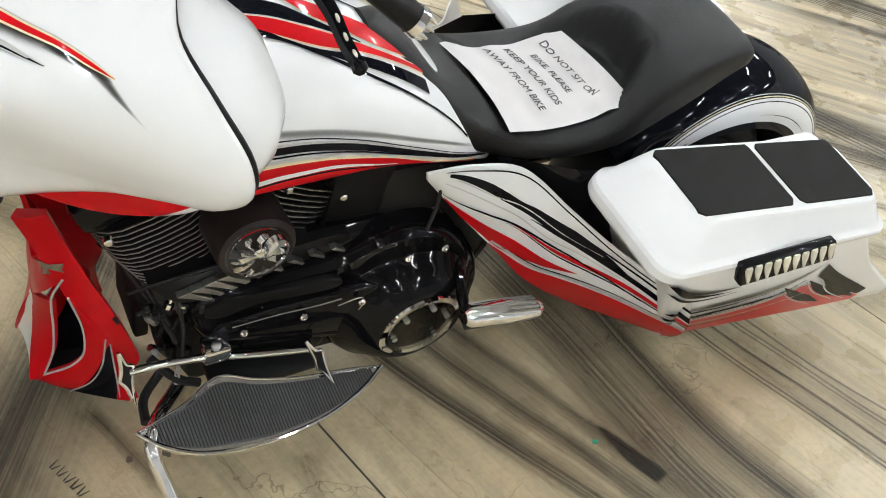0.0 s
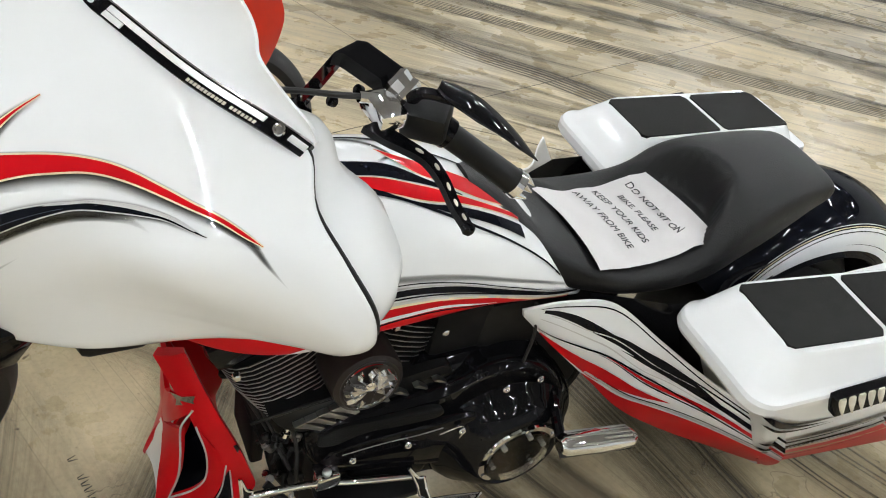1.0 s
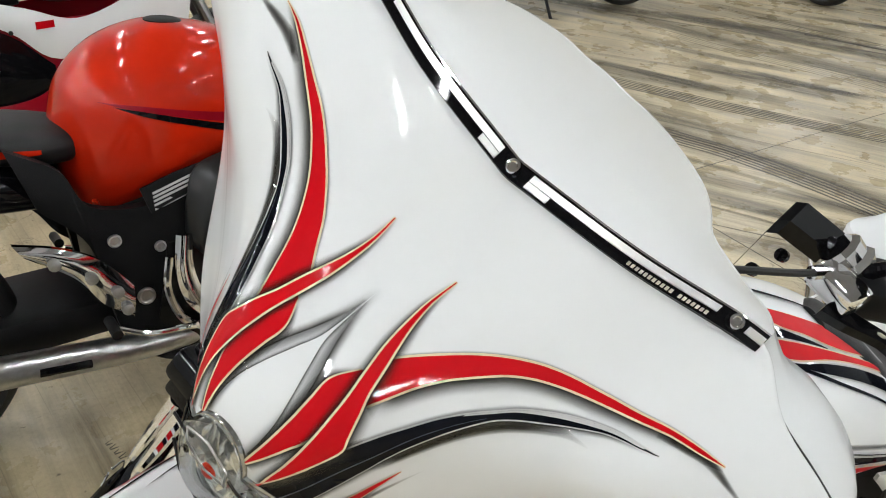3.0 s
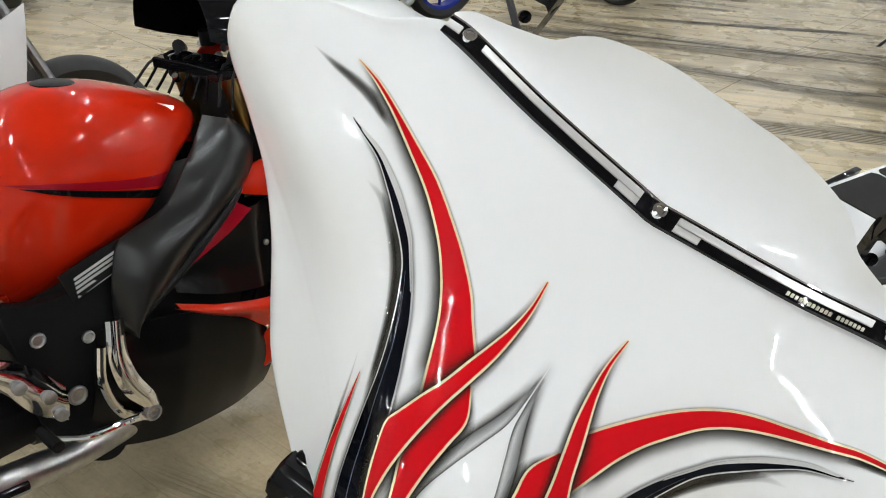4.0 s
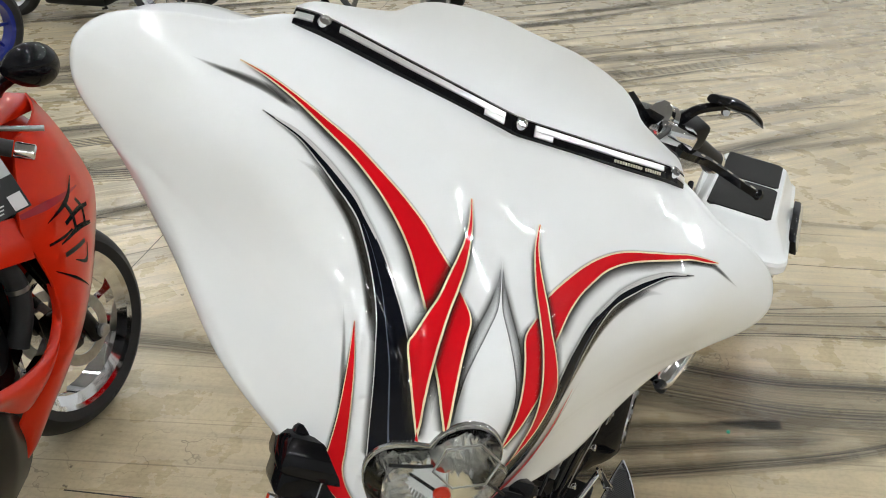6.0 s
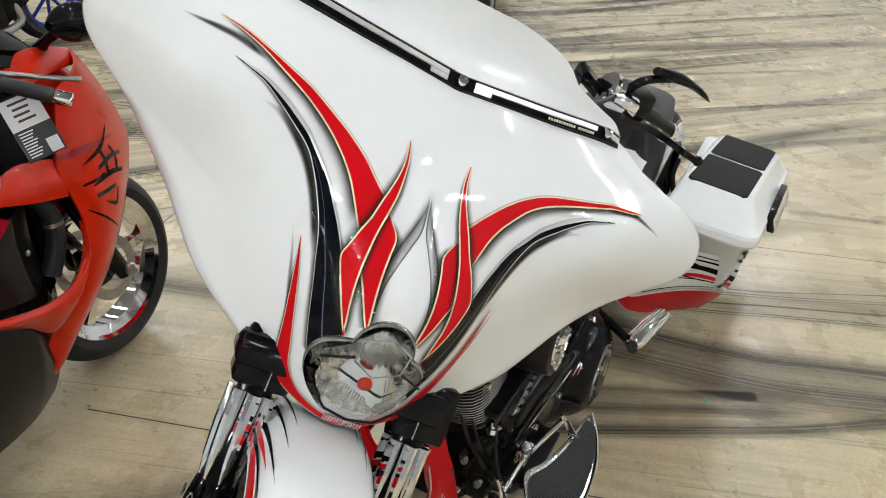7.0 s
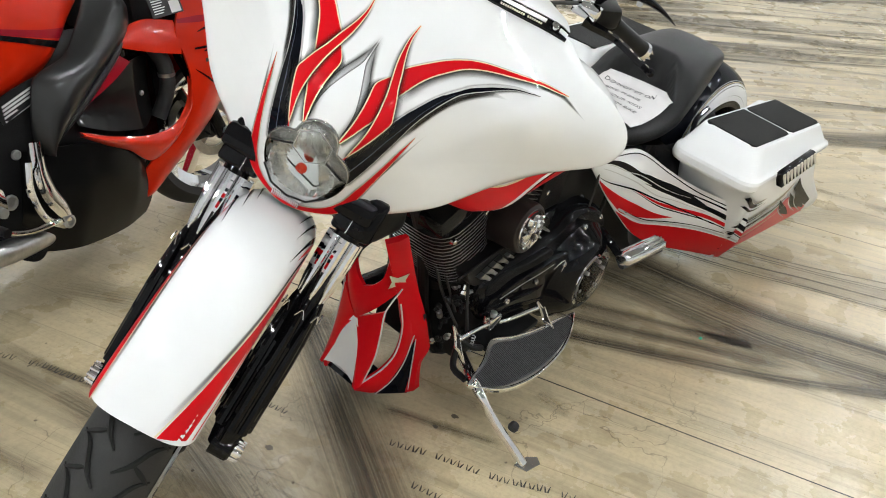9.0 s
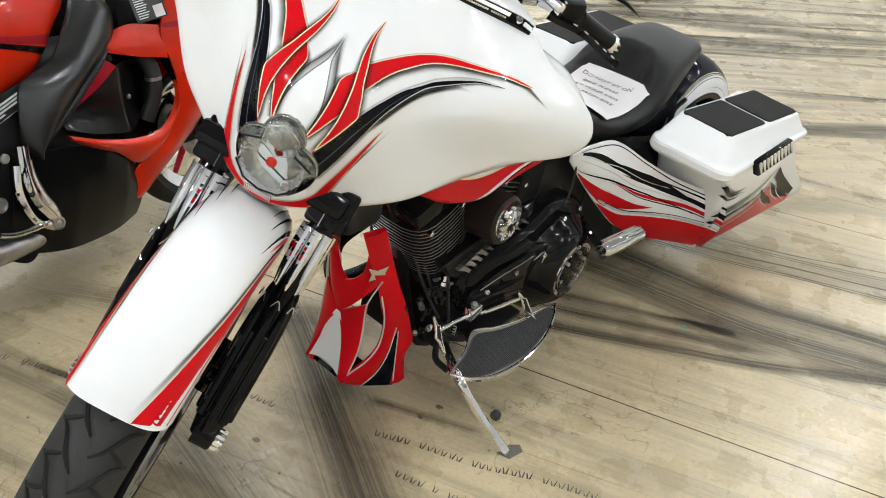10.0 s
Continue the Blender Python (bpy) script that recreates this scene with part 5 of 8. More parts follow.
# saddlebags with extended tails
def rounded(xf, xr, yi, yo, z, tuck, s, r=0.045, n=7, slope=0.0):
    """A rounded outline at height z; tuck draws the outer front corner inwards."""
    ring = []
    for cx, cy, a0 in ((xr - r, yo - r, 0), (xf + r, yo - r, 90), (xf + r, yi + r, 180), (xr - r, yi + r, 270)):
        for a in np.linspace(a0, a0 + 90, n):
            px, py = cx + r * math.cos(radians(a)), cy + r * math.sin(radians(a))
            zz = z + (py - 0.38) * slope
            if a0 < 180:
                py -= tuck * (1 - (px - xf) / (xr - xf))
            ring.append((px, s * py, zz))
    return ring


BAG = [(0.690, 1.315, 0.265, 0.490, 0.70, 0), (0.715, 1.335, 0.265, 0.502, 0.65, 0.0), (0.775, 1.41, 0.26, 0.512, 0.56, 0.015), (0.84, 1.53, 0.25, 0.518, 0.45, 0.04), (0.905, 1.66, 0.24, 0.526, 0.36, 0.07), (0.955, 1.76, 0.23, 0.532, 0.29, 0.095), (0.985, 1.79, 0.23, 0.526, 0.242, 0.102)]
LID = [(0.672, 1.315, 0.252, 0.497, 0.662, 0), (0.660, 1.325, 0.246, 0.514, 0.667, 0), (0.656, 1.328, 0.244, 0.52, 0.676, 0), (0.656, 1.328, 0.246, 0.52, 0.694, 0), (0.660, 1.325, 0.248, 0.517, 0.702, 0), (0.672, 1.318, 0.254, 0.508, 0.708, 0), (0.680, 1.312, 0.257, 0.503, 0.713, 0), (0.734, 1.292, 0.272, 0.468, 0.767, 0), (0.739, 1.288, 0.275, 0.465, 0.773, 0), (0.745, 1.284, 0.279, 0.461, 0.777, 0)]


def lid_z(y):
    return 0.777 - (abs(y) - 0.38) * 0.03


def settle(p, s):
    """The lid falls and spreads a little towards the tail."""
    x, y, z = p
    d, f = max(0.0, x - 0.70), min(1.0, max(0.0, (z - 0.645) / 0.13))
    return (x, y + s * d * (0.02 + 0.042 * f), z - d * (0.022 + 0.058 * f))


for s in (-1, 1):
    bag = part("saddlebag", loft([rounded(*r, s, 0.024) for r in spline(BAG, 44)]), WHITE, bagger, "white stretched saddlebag with red lower edge", m=Matrix.Translation((0.10, -0.115, 0.006)) if s > 0 else None)
    B_SKIN = skin_of(bag)
    hi = [(0.895, 0.380), (1.0, 0.372), (1.1, 0.368), (1.2, 0.385), (1.29, 0.435), (1.40, 0.395), (1.52, 0.335), (1.63, 0.285)]
    lo = [(0.998, 0.250), (1.08, 0.247), (1.2, 0.246), (1.3, 0.246), (1.38, 0.246), (1.46, 0.247), (1.55, 0.248), (1.64, 0.252)]
    part("red_edge", band(B_SKIN, hi, lo, 0.0025, 1, s, n=70, m=14), RED, bag, "red lower band")
    for k, (c, w, mat) in enumerate((
        ([(0.895, 0.392), (1.0, 0.383), (1.1, 0.380), (1.2, 0.392), (1.27, 0.43)], (0.009, 0.008, 0.006, 0.003), CREAM),
        ([(0.905, 0.345), (1.0, 0.335), (1.12, 0.333), (1.25, 0.36), (1.33, 0.39)], (0.016, 0.013, 0.008, 0.002), CREAM),
        ([(0.91, 0.325), (1.0, 0.314), (1.12, 0.312), (1.24, 0.335)], (0.005, 0.005, 0.003, 0.001), NAVY),
        ([(0.88, 0.409), (1.0, 0.398), (1.1, 0.395), (1.2, 0.408)], (0.006, 0.007, 0.005, 0.001), NAVY),
        ([(0.845, 0.440), (0.95, 0.418), (1.08, 0.412), (1.2, 0.425), (1.26, 0.47)], (0.016, 0.018, 0.016, 0.004), NAVY),
        ([(0.855, 0.455), (0.96, 0.432), (1.08, 0.425), (1.2, 0.44)], (0.004, 0.004, 0.003, 0.001), SILVER),
        ([(0.83, 0.482), (0.92, 0.455), (1.05, 0.444), (1.18, 0.455)], (0.014, 0.010, 0.006, 0.001), NAVY),
        ([(0.735, 0.632), (0.80, 0.582), (0.87, 0.552), (0.96, 0.535)], (0.010, 0.016, 0.009, 0.001), NAVY),
        ([(0.76, 0.590), (0.82, 0.552), (0.90, 0.530), (0.985, 0.524)], (0.006, 0.008, 0.005, 0.001), NAVY),
    )):
        part("stripe", band(B_SKIN, *around(c, w, 60), 0.0030 + 0.0002 * k, 1, s, n=60), mat, bag)
    part("shadow_line", band(B_SKIN, *around([(0.80, 0.505), (0.92, 0.470), (1.08, 0.455), (1.2, 0.475), (1.28, 0.535)], (0.02, 0.035, 0.045, 0.04, 0.015), 60), 0.0016, 1, s, n=60, m=12, soft=0.85), SHADE, bag, "soft black airbrushed stroke")
    part("shadow_line", band(B_SKIN, *around([(0.72, 0.645), (0.80, 0.59), (0.89, 0.555), (0.99, 0.54)], (0.02, 0.03, 0.018, 0.004), 60), 0.0018, 1, s, n=60, m=10, soft=0.85), SHADE, bag, "soft black airbrushed stroke")
    part("black_tail", band(B_SKIN, [(1.285, 0.525), (1.38, 0.462), (1.50, 0.392), (1.63, 0.318)], [(1.300, 0.470), (1.39, 0.415), (1.50, 0.350), (1.62, 0.292)], 0.0026, 1, s, n=50, m=8), NAVY, bag, "black tapering tail stroke")
    for x0, z0 in ((1.22, 0.455), (1.30, 0.46), (1.37, 0.44)):
        part("flame_stroke", band(B_SKIN, *around([(x0 - 0.02, z0), (x0 + 0.09, z0 - 0.075), (x0 + 0.24, z0 - 0.155)], (0.002, 0.022, 0.03, 0.004), 40), 0.0031, 1, s, n=40), NAVY, bag, "black flame stroke")
        part("pinstripe", band(B_SKIN, *around([(x0 - 0.03, z0 - 0.002), (x0 + 0.075, z0 - 0.085), (x0 + 0.22, z0 - 0.165)], (0.002, 0.004, 0.004, 0.002), 40), 0.0035, 1, s, n=40), SILVER, bag)
    lid = part("lid", loft([[settle(p, s) for p in rounded(*r[:6], s, 0.05, 8, -0.03 * min(1, max(0, (r[4] - 0.70) / 0.05)))] for r in LID]), WHITE, bag, "glossy white saddlebag lid", auto=22)
    for x0, x1 in ((0.748, 1.012), (1.030, 1.271)):
        y0, y1 = s * 0.287, s * 0.449
        sl = 0.018
        ol = [(x0 + 0.01, y0), (x1 - 0.004 - sl * 0, y0), (x1, y0 + s * 0.01), (x1, y1 - s * 0.014), (x1 - 0.014, y1), (x0 + 0.012, y1), (x0, y1 - s * 0.01), (x0, y0 + s * 0.01)]
        part("speaker_panel", loft([[settle((x, y, lid_z(y) + h), s) for x, y in ol] for h in (-0.004, 0.0032)]), GRILLE, lid, "dark textured cloth panel", smooth=False)
    # badge of pointed teeth
    o = Vector((0.838, s * 0.533, 0.679))
    slant = Matrix(((1, 0, -0.25, 0), (0.042 * s, 1, -0.36 * s, 0), (0.035, 0, 1, 0), (0, 0, 0, 1)))
    lay_m = Matrix.Translation(o) @ slant
    bd = part("badge", block((0, -0.010, -0.024), (0.262, 0.010, 0.018), 0.004, m=lay_m), BLACK, lid, "black badge with a row of ivory teeth")
    for k in range(10):
        cx = 0.018 + 0.0255 * k
        bm = bmesh.new()
        rings = []
        for z, w in ((0.014, 0.008), (0.010, 0.0105), (0.001, 0.0098), (-0.011, 0.006), (-0.021, 0.0012)):
            rings.append([tuple(lay_m @ Vector((cx + w * math.cos(a), s * (0.011 + 0.003 * math.sin(a)), z + 0.001))) for a in np.linspace(0, 2 * math.pi, 8, endpoint=False)])
        part("tooth", loft(rings, True, True, bm), IVORY, bd)
    part("bag_latch", tube([(0.74, s * 0.27, 0.72), (0.80, s * 0.245, 0.745), (0.88, s * 0.24, 0.76)], 0.008, 8, smooth_n=8), BLACK, bag)

# side covers, by top and bottom edge
SC_TOP = [(0.352, 0.175, 0.690), (0.44, 0.19, 0.705), (0.54, 0.215, 0.698), (0.63, 0.285, 0.640), (0.70, 0.355, 0.598), (0.77, 0.44, 0.572), (0.828, 0.500, 0.555)]
SC_BOT = [(0.362, 0.17, 0.665), (0.46, 0.19, 0.560), (0.56, 0.215, 0.46), (0.65, 0.255, 0.375), (0.76, 0.305, 0.32), (0.89, 0.375, 0.285), (1.02, 0.437, 0.245)]
SCT, SCB = spline(SC_TOP, 60), spline(SC_BOT, 60)


def cover_at(u, v, s, lift=0.0):
    i = u * 59
    a = np.array([np.interp(i, np.arange(60), SCT[:, k]) for k in range(3)])
    b = np.array([np.interp(i, np.arange(60), SCB[:, k]) for k in range(3)])
    p = a * (1 - v) + b * v
    p[1] += 0.025 * math.sin(math.pi * v) * min(1, u * 4) + lift
    return (p[0], s * p[1], p[2])


def cover_band(ea, eb, s, lift, n=50, m=4):
    a, b = spline(ea, n), spline(eb, n)
    return loft([[cover_at(*(a[i] * (1 - q) + b[i] * q), s, lift) for q in np.linspace(0, 1, m + 1)] for i in range(n)], False, False)


for s in (-1, 1):
    rows = [[cover_at(u, v, s) for v in np.linspace(0, 1, 14)] + [cover_at(u, v, s, -0.006) for v in np.linspace(1, 0, 14)] for u in np.linspace(0, 1, 40)]
    sc = part("side_cover", loft(rows), WHITE, bagger, "side cover with red, white and black stripes")
    part("red_flame", cover_band([(0.30, 0.99), (0.44, 0.86), (0.56, 0.70), (0.72, 0.58), (0.90, 0.57), (1.0, 0.60)], [(0.30, 1.0), (0.44, 1.0), (0.56, 1.0), (0.72, 1.0), (0.90, 1.0), (1.0, 1.0)], s, 0.0012, m=6), RED, sc, "red lower flame")
    part("red_flame", cover_band([(0.075, 0.95), (0.15, 0.86), (0.225, 0.80), (0.312, 0.74), (0.438, 0.63), (0.60, 0.51)], [(0.08, 1.0), (0.16, 1.0), (0.25, 0.97), (0.338, 0.94), (0.463, 0.73), (0.60, 0.515)], s, 0.0012, m=6), RED, sc, "red flame")
    part("red_flame", cover_band([(0.33, 0.55), (0.52, 0.41), (0.73, 0.295), (0.89, 0.33), (1.0, 0.40)], [(0.33, 0.555), (0.52, 0.45), (0.73, 0.35), (0.89, 0.39), (1.0, 0.465)], s, 0.0013), RED, sc, "thin red flame")
    for ea, eb, mat in (
        ([(0.075, 0.10), (0.175, 0.165), (0.312, 0.275), (0.40, 0.225), (0.537, 0.135), (0.675, 0.125), (0.80, 0.21)], [(0.07, 0.19), (0.175, 0.285), (0.288, 0.365), (0.40, 0.335), (0.562, 0.235), (0.675, 0.195), (0.80, 0.23)], NAVY),
        ([(0.37, 0.37), (0.54, 0.23), (0.74, 0.175), (0.89, 0.21), (1.0, 0.28)], [(0.37, 0.375), (0.54, 0.27), (0.74, 0.235), (0.89, 0.29), (1.0, 0.37)], NAVY),
        ([(0.06, 0.05), (0.3, 0.04), (0.55, 0.03), (0.85, 0.06)], [(0.06, 0.07), (0.3, 0.055), (0.55, 0.045), (0.85, 0.075)], NAVY),
        ([(0.10, 0.24), (0.24, 0.33), (0.48, 0.245), (0.66, 0.16)], [(0.10, 0.26), (0.24, 0.345), (0.48, 0.255), (0.66, 0.165)], SILVER),
        ([(0.065, 0.86), (0.2, 0.63), (0.363, 0.50), (0.525, 0.38), (0.688, 0.35), (0.812, 0.39)], [(0.065, 0.88), (0.2, 0.66), (0.363, 0.525), (0.525, 0.40), (0.688, 0.365), (0.812, 0.40)], NAVY),
        ([(0.06, 0.40), (0.17, 0.42), (0.29, 0.43), (0.42, 0.40), (0.58, 0.29), (0.75, 0.25)], [(0.06, 0.43), (0.17, 0.44), (0.29, 0.45), (0.42, 0.415), (0.58, 0.30), (0.75, 0.26)], SILVER),
        ([(0.30, 0.92), (0.44, 0.79), (0.56, 0.64), (0.72, 0.53), (0.90, 0.52), (1.0, 0.55)], [(0.30, 0.96), (0.44, 0.825), (0.56, 0.67), (0.72, 0.555), (0.90, 0.545), (1.0, 0.575)], SILVER),
        ([(0.33, 0.90), (0.46, 0.75), (0.58, 0.60), (0.72, 0.50), (0.90, 0.48)], [(0.33, 0.91), (0.46, 0.765), (0.58, 0.615), (0.72, 0.51), (0.90, 0.49)], NAVY),
        ([(0.30, 0.58), (0.5, 0.47), (0.72, 0.37), (0.9, 0.41), (1.0, 0.48)], [(0.30, 0.585), (0.5, 0.485), (0.72, 0.385), (0.9, 0.425), (1.0, 0.495)], NAVY),
        ([(0.42, 0.22), (0.6, 0.12), (0.8, 0.10), (1.0, 0.16)], [(0.42, 0.225), (0.6, 0.135), (0.8, 0.125), (1.0, 0.20)], NAVY),
    ):
        part("stripe", cover_band(ea, eb, s, 0.0016), mat, sc)

# engine
engine = part("engine_case", block((-0.045, -0.15, 0.14), (0.34, 0.15, 0.42), 0.03), SATIN, bagger, "black V-twin engine case")
for ox, tilt in ((-0.012, -1), (0.062, 1)):
    d = Vector((math.sin(radians(22.5)) * tilt, 0, math.cos(radians(22.5))))
    e = Vector((d.z, 0, -d.x))
    for k in range(17):
        c = Vector((ox, 0, 0.40)) + d * (0.04 + 0.0135 * k)
        w = 0.085 + 0.018 * min(1, k / 9)
        ring = []
        for a in np.linspace(0, 2 * math.pi, 24, endpoint=False):
            ca, sa = math.cos(a), math.sin(a)
            ring.append((w * abs(ca) ** 0.6 * (1 if ca > 0 else -1), 0.118 * abs(sa) ** 0.6 * (1 if sa > 0 else -1)))
        lo = [c + e * u + Vector((0, v, 0)) for u, v in ring]
        hi = [p + d * 0.0045 for p in lo]
        mid = [c + e * u * 1.012 + Vector((0, v * 1.012, 0)) + d * 0.0022 for u, v in ring]
        fin = part("cooling_fin", loft([lo, mid, hi]), SATIN, engine, smooth=False)
        if k > 1:
            part("fin_edge", tube([tuple(p) for p in mid] + [tuple(mid[0])], 0.0011, 5), STEEL, fin)
    part("cylinder", tube([Vector((ox, 0, 0.38)), Vector((ox, 0, 0.40)) + d * 0.30], 0.080, 24), SATIN, engine)
    c = Vector((ox, 0, 0.40)) + d * 0.285
    part("rocker_box", block((-0.10, -0.115, -0.02), (0.10, 0.115, 0.05), 0.02, m=Matrix.Translation(c) @ Matrix.Rotation(radians(22.5 * tilt), 4, "Y")), BLACK, engine, "gloss black rocker box")
    for k in (-1, 1):
        part("head_bolt", turned([(0, 0.008), (0.01, 0.008), (0.012, 0.005)], c + e * 0.06 * k + Vector((0, -0.118, -0.03)), (0, -1, 0), 10), CHROME, engine)
# primary drive cover: a bevelled slab that steps out towards the clutch
def slab(outline, y0, y1, bev, n=70):
    """A cover with a rounded outer edge; y0 and y1 are (front, rear) depths inside and outside."""
    c = spline(outline + outline[:1], n + 1)[:-1]
    mid = c.mean(0)
    x0, x1 = c[:, 0].min(), c[:, 0].max()
    rings = []
    for q, sh in ((0.0, 0.0), (0.75, 0.0), (0.92, bev * 0.4), (1.0, bev)):
        ring = []
        for x, z in c:
            t = (x - x0) / (x1 - x0)
            ya, yb = y0[0] * (1 - t) + y0[1] * t, y1[0] * (1 - t) + y1[1] * t
            d = np.array((mid[0] - x, mid[1] - z))
            d /= np.linalg.norm(d) + 1e-9
            ring.append((x + d[0] * sh, -(ya * (1 - q) + yb * q), z + d[1] * sh))
        rings.append(ring)
    return loft(rings)


primary = part("primary_cover", slab([(-0.03, 0.437), (0.02, 0.460), (0.08, 0.468), (0.17, 0.480), (0.235, 0.498), (0.30, 0.535), (0.38, 0.545), (0.46, 0.515), (0.52, 0.44), (0.54, 0.34), (0.51, 0.24), (0.42, 0.175), (0.30, 0.185), (0.18, 0.225), (0.08, 0.255), (0.0, 0.29), (-0.035, 0.34), (-0.045, 0.40)], (0.09, 0.09), (0.165, 0.205), 0.014), BLACK, engine, "gloss black primary cover")
part("outer_plate", slab([(0.0, 0.375), (0.08, 0.398), (0.17, 0.415), (0.262, 0.435), (0.31, 0.42), (0.31, 0.29), (0.24, 0.275), (0.13, 0.29), (0.02, 0.31), (-0.015, 0.345)], (0.16, 0.19), (0.178, 0.218), 0.012), BLACK, primary, "raised gloss black plate")
part("lower_rib", tube([(-0.03, -0.172, 0.335), (0.06, -0.182, 0.32), (0.15, -0.193, 0.308), (0.24, -0.205, 0.29)], 0.006, 8, smooth_n=20), BLACK, primary)
part("recess", slab([(0.06, 0.30), (0.16, 0.285), (0.22, 0.27), (0.21, 0.235), (0.12, 0.255), (0.05, 0.275)], (0.165, 0.18), (0.182, 0.196), 0.008, 40), BLACK, primary)
part("edge_line", tube([(0.21, -0.224, 0.417), (0.255, -0.227, 0.43), (0.263, -0.228, 0.408), (0.258, -0.228, 0.39)], 0.0016, 6, smooth_n=16), CHROME, primary, "thin bright metal line")
part("edge_line", tube([(0.02, -0.190, 0.379), (0.10, -0.200, 0.399), (0.17, -0.210, 0.412), (0.22, -0.216, 0.424)], 0.0012, 6, smooth_n=16), STEEL, primary, "thin bright metal line")
part("wrinkle_top", slab([(-0.025, 0.430), (0.02, 0.452), (0.10, 0.460), (0.20, 0.474), (0.22, 0.452), (0.14, 0.436), (0.05, 0.418), (0.005, 0.395), (-0.025, 0.40)], (0.16, 0.19), (0.172, 0.205), 0.012, 50), WRINKLE, primary, "wrinkle black upper panel")
part("transmission_cover", block((0.14, -0.155, 0.40), (0.48, -0.08, 0.54), 0.05, seg=5), BLACK, engine, "gloss black gearbox cover")
part("filler_housing", block((0.20, -0.125, 0.53), (0.33, -0.03, 0.70), 0.02, m=None), WRINKLE, engine, "wrinkle black housing behind the rear cylinder")
part("link_bar", tube([(-0.155, -0.15, 0.50), (-0.05, -0.155, 0.525), (0.05, -0.16, 0.545)], 0.0035, 8), SATIN, engine)
part("louvre_plate", slab([(-0.12, 0.500), (-0.04, 0.512), (0.10, 0.525), (0.24, 0.535), (0.24, 0.47), (0.10, 0.46), (-0.04, 0.43), (-0.09, 0.455)], (0.11, 0.11), (0.15, 0.15), 0.004), SATIN, engine, "black louvred panel")
for k in range(9):
    x, z, ln = (-0.077 + 0.0225 * k, 0.476 + 0.0085 * k, 1.0) if k < 4 else (0.035 + 0.042 * (k - 4), 0.498 + 0.0045 * (k - 4), 0.62 - 0.03 * (k - 4))
    part("louvre", plate([(0, 0), (0.021 * ln, 0.007 * ln), (0.063 * ln, -0.026 * ln), (0.054 * ln, -0.031 * ln), (0.028 * ln, -0.012 * ln)], 0.014, basis((x, -0.152, z), (1, 0, 0), (0, 0, 1), (0, -1, 0)), 0.0012), STEEL, engine, "pointed polished louvre", smooth=False)
# round clutch cover with a clear window
DC, DN = np.array((0.395, -0.255, 0.325)), np.array((0, -1, 0.06))
derby = part("derby_cover", turned([(-0.13, 0.182), (-0.075, 0.178), (-0.052, 0.165), (-0.04, 0.148), (-0.022, 0.136), (-0.005, 0.120), (0.004, 0.108), (0.010, 0.100), (0.012, 0.094), (0.008, 0.090), (0.006, 0.0)], DC, DN, 64), BLACK, engine, "round clutch cover with a clear window")
for a0, a1 in ((100, 168), (182, 235), (20, 80), (250, 330)):
    bm = bmesh.new()
    rings = []
    for a in np.linspace(radians(a0), radians(a1), 14):
        rings.append([tuple(DC + np.array((r * math.cos(a), -h, r * math.sin(a)))) for r, h in ((0.079, 0.008), (0.080, 0.013), (0.093, 0.013), (0.094, 0.008))])
    part("ring_segment", loft(rings, True, True, bm), CHROME, derby, "polished ring segment")
part("clutch_basket", turned([(0.006, 0.072), (0.011, 0.070), (0.011, 0.05), (0.008, 0.048), (0.009, 0.02), (0.013, 0.018), (0.013, 0.0)], DC, DN, 40), STEEL, derby, "grey clutch parts behind the window")
for k in range(6):
    a = 2 * math.pi * k / 6 + 0.3
    part("cover_bolt", turned([(0.011, 0.006), (0.018, 0.006), (0.019, 0.004)], DC + np.array((0.06 * math.cos(a), 0, 0.06 * math.sin(a))), DN, 10), STEEL, derby)
    part("cover_bolt", turned([(0.010, 0.005), (0.016, 0.005), (0.017, 0.003)], DC + np.array((0.086 * math.cos(a + 0.25), 0, 0.086 * math.sin(a + 0.25))), DN, 10), CHROME, derby)
win = part("window", turned([(0.016, 0.078), (0.020, 0.074), (0.021, 0.0)], DC, DN, 40), GLASS, derby, "clear round window")
win.visible_shadow = False
for x, y, z in ((0.039, -0.192, 0.367), (0.148, -0.206, 0.392), (0.258, -0.220, 0.414), (0.345, -0.205, 0.50), (0.425, -0.205, 0.505), (0.0, -0.176, 0.335), (0.27, -0.21, 0.285)):
    part("case_bolt", turned([(0, 0.008), (0.012, 0.008), (0.014, 0.006), (0.014, 0.004), (0.010, 0.004), (0.010, 0.0)], (x, y, z), (0, -1, 0.3), 12), CHROME, engine)
# horn cover with fan emblem
HC = np.array((0.040, -0.188, 0.606))
horn = part("horn_cover", turned([(-0.11, 0.060), (-0.08, 0.070), (0.0, 0.069), (0.010, 0.066), (0.015, 0.058), (0.012, 0.054), (0.010, 0.0)], HC, (0, -1, 0.12), 48), BROWN, engine, "dark round horn cover with a chrome fan emblem")
for k in range(11):
    a = 2 * math.pi * k / 11
    bm = bmesh.new()
    rings = []
    for r, w in ((0.010, 0.0022), (0.022, 0.0030), (0.036, 0.0044), (0.046, 0.0050), (0.050, 0.002)):
        tw = a + 0.55 * math.sin(r / 0.05 * 2.6)
        c = HC + np.array((r * math.cos(tw), -0.018, r * math.sin(tw) - 0.002))
        t = np.array((-math.sin(tw), 0, math.cos(tw)))
        rings.append([tuple(c - t * w + np.array((0, 0.006, 0))), tuple(c - t * w * 0.2 + np.array((0, -0.006, 0))), tuple(c + t * w + np.array((0, 0.004, 0)))])
    part("blade", loft(rings, True, True, bm), CHROME, horn, "curved chrome blade")
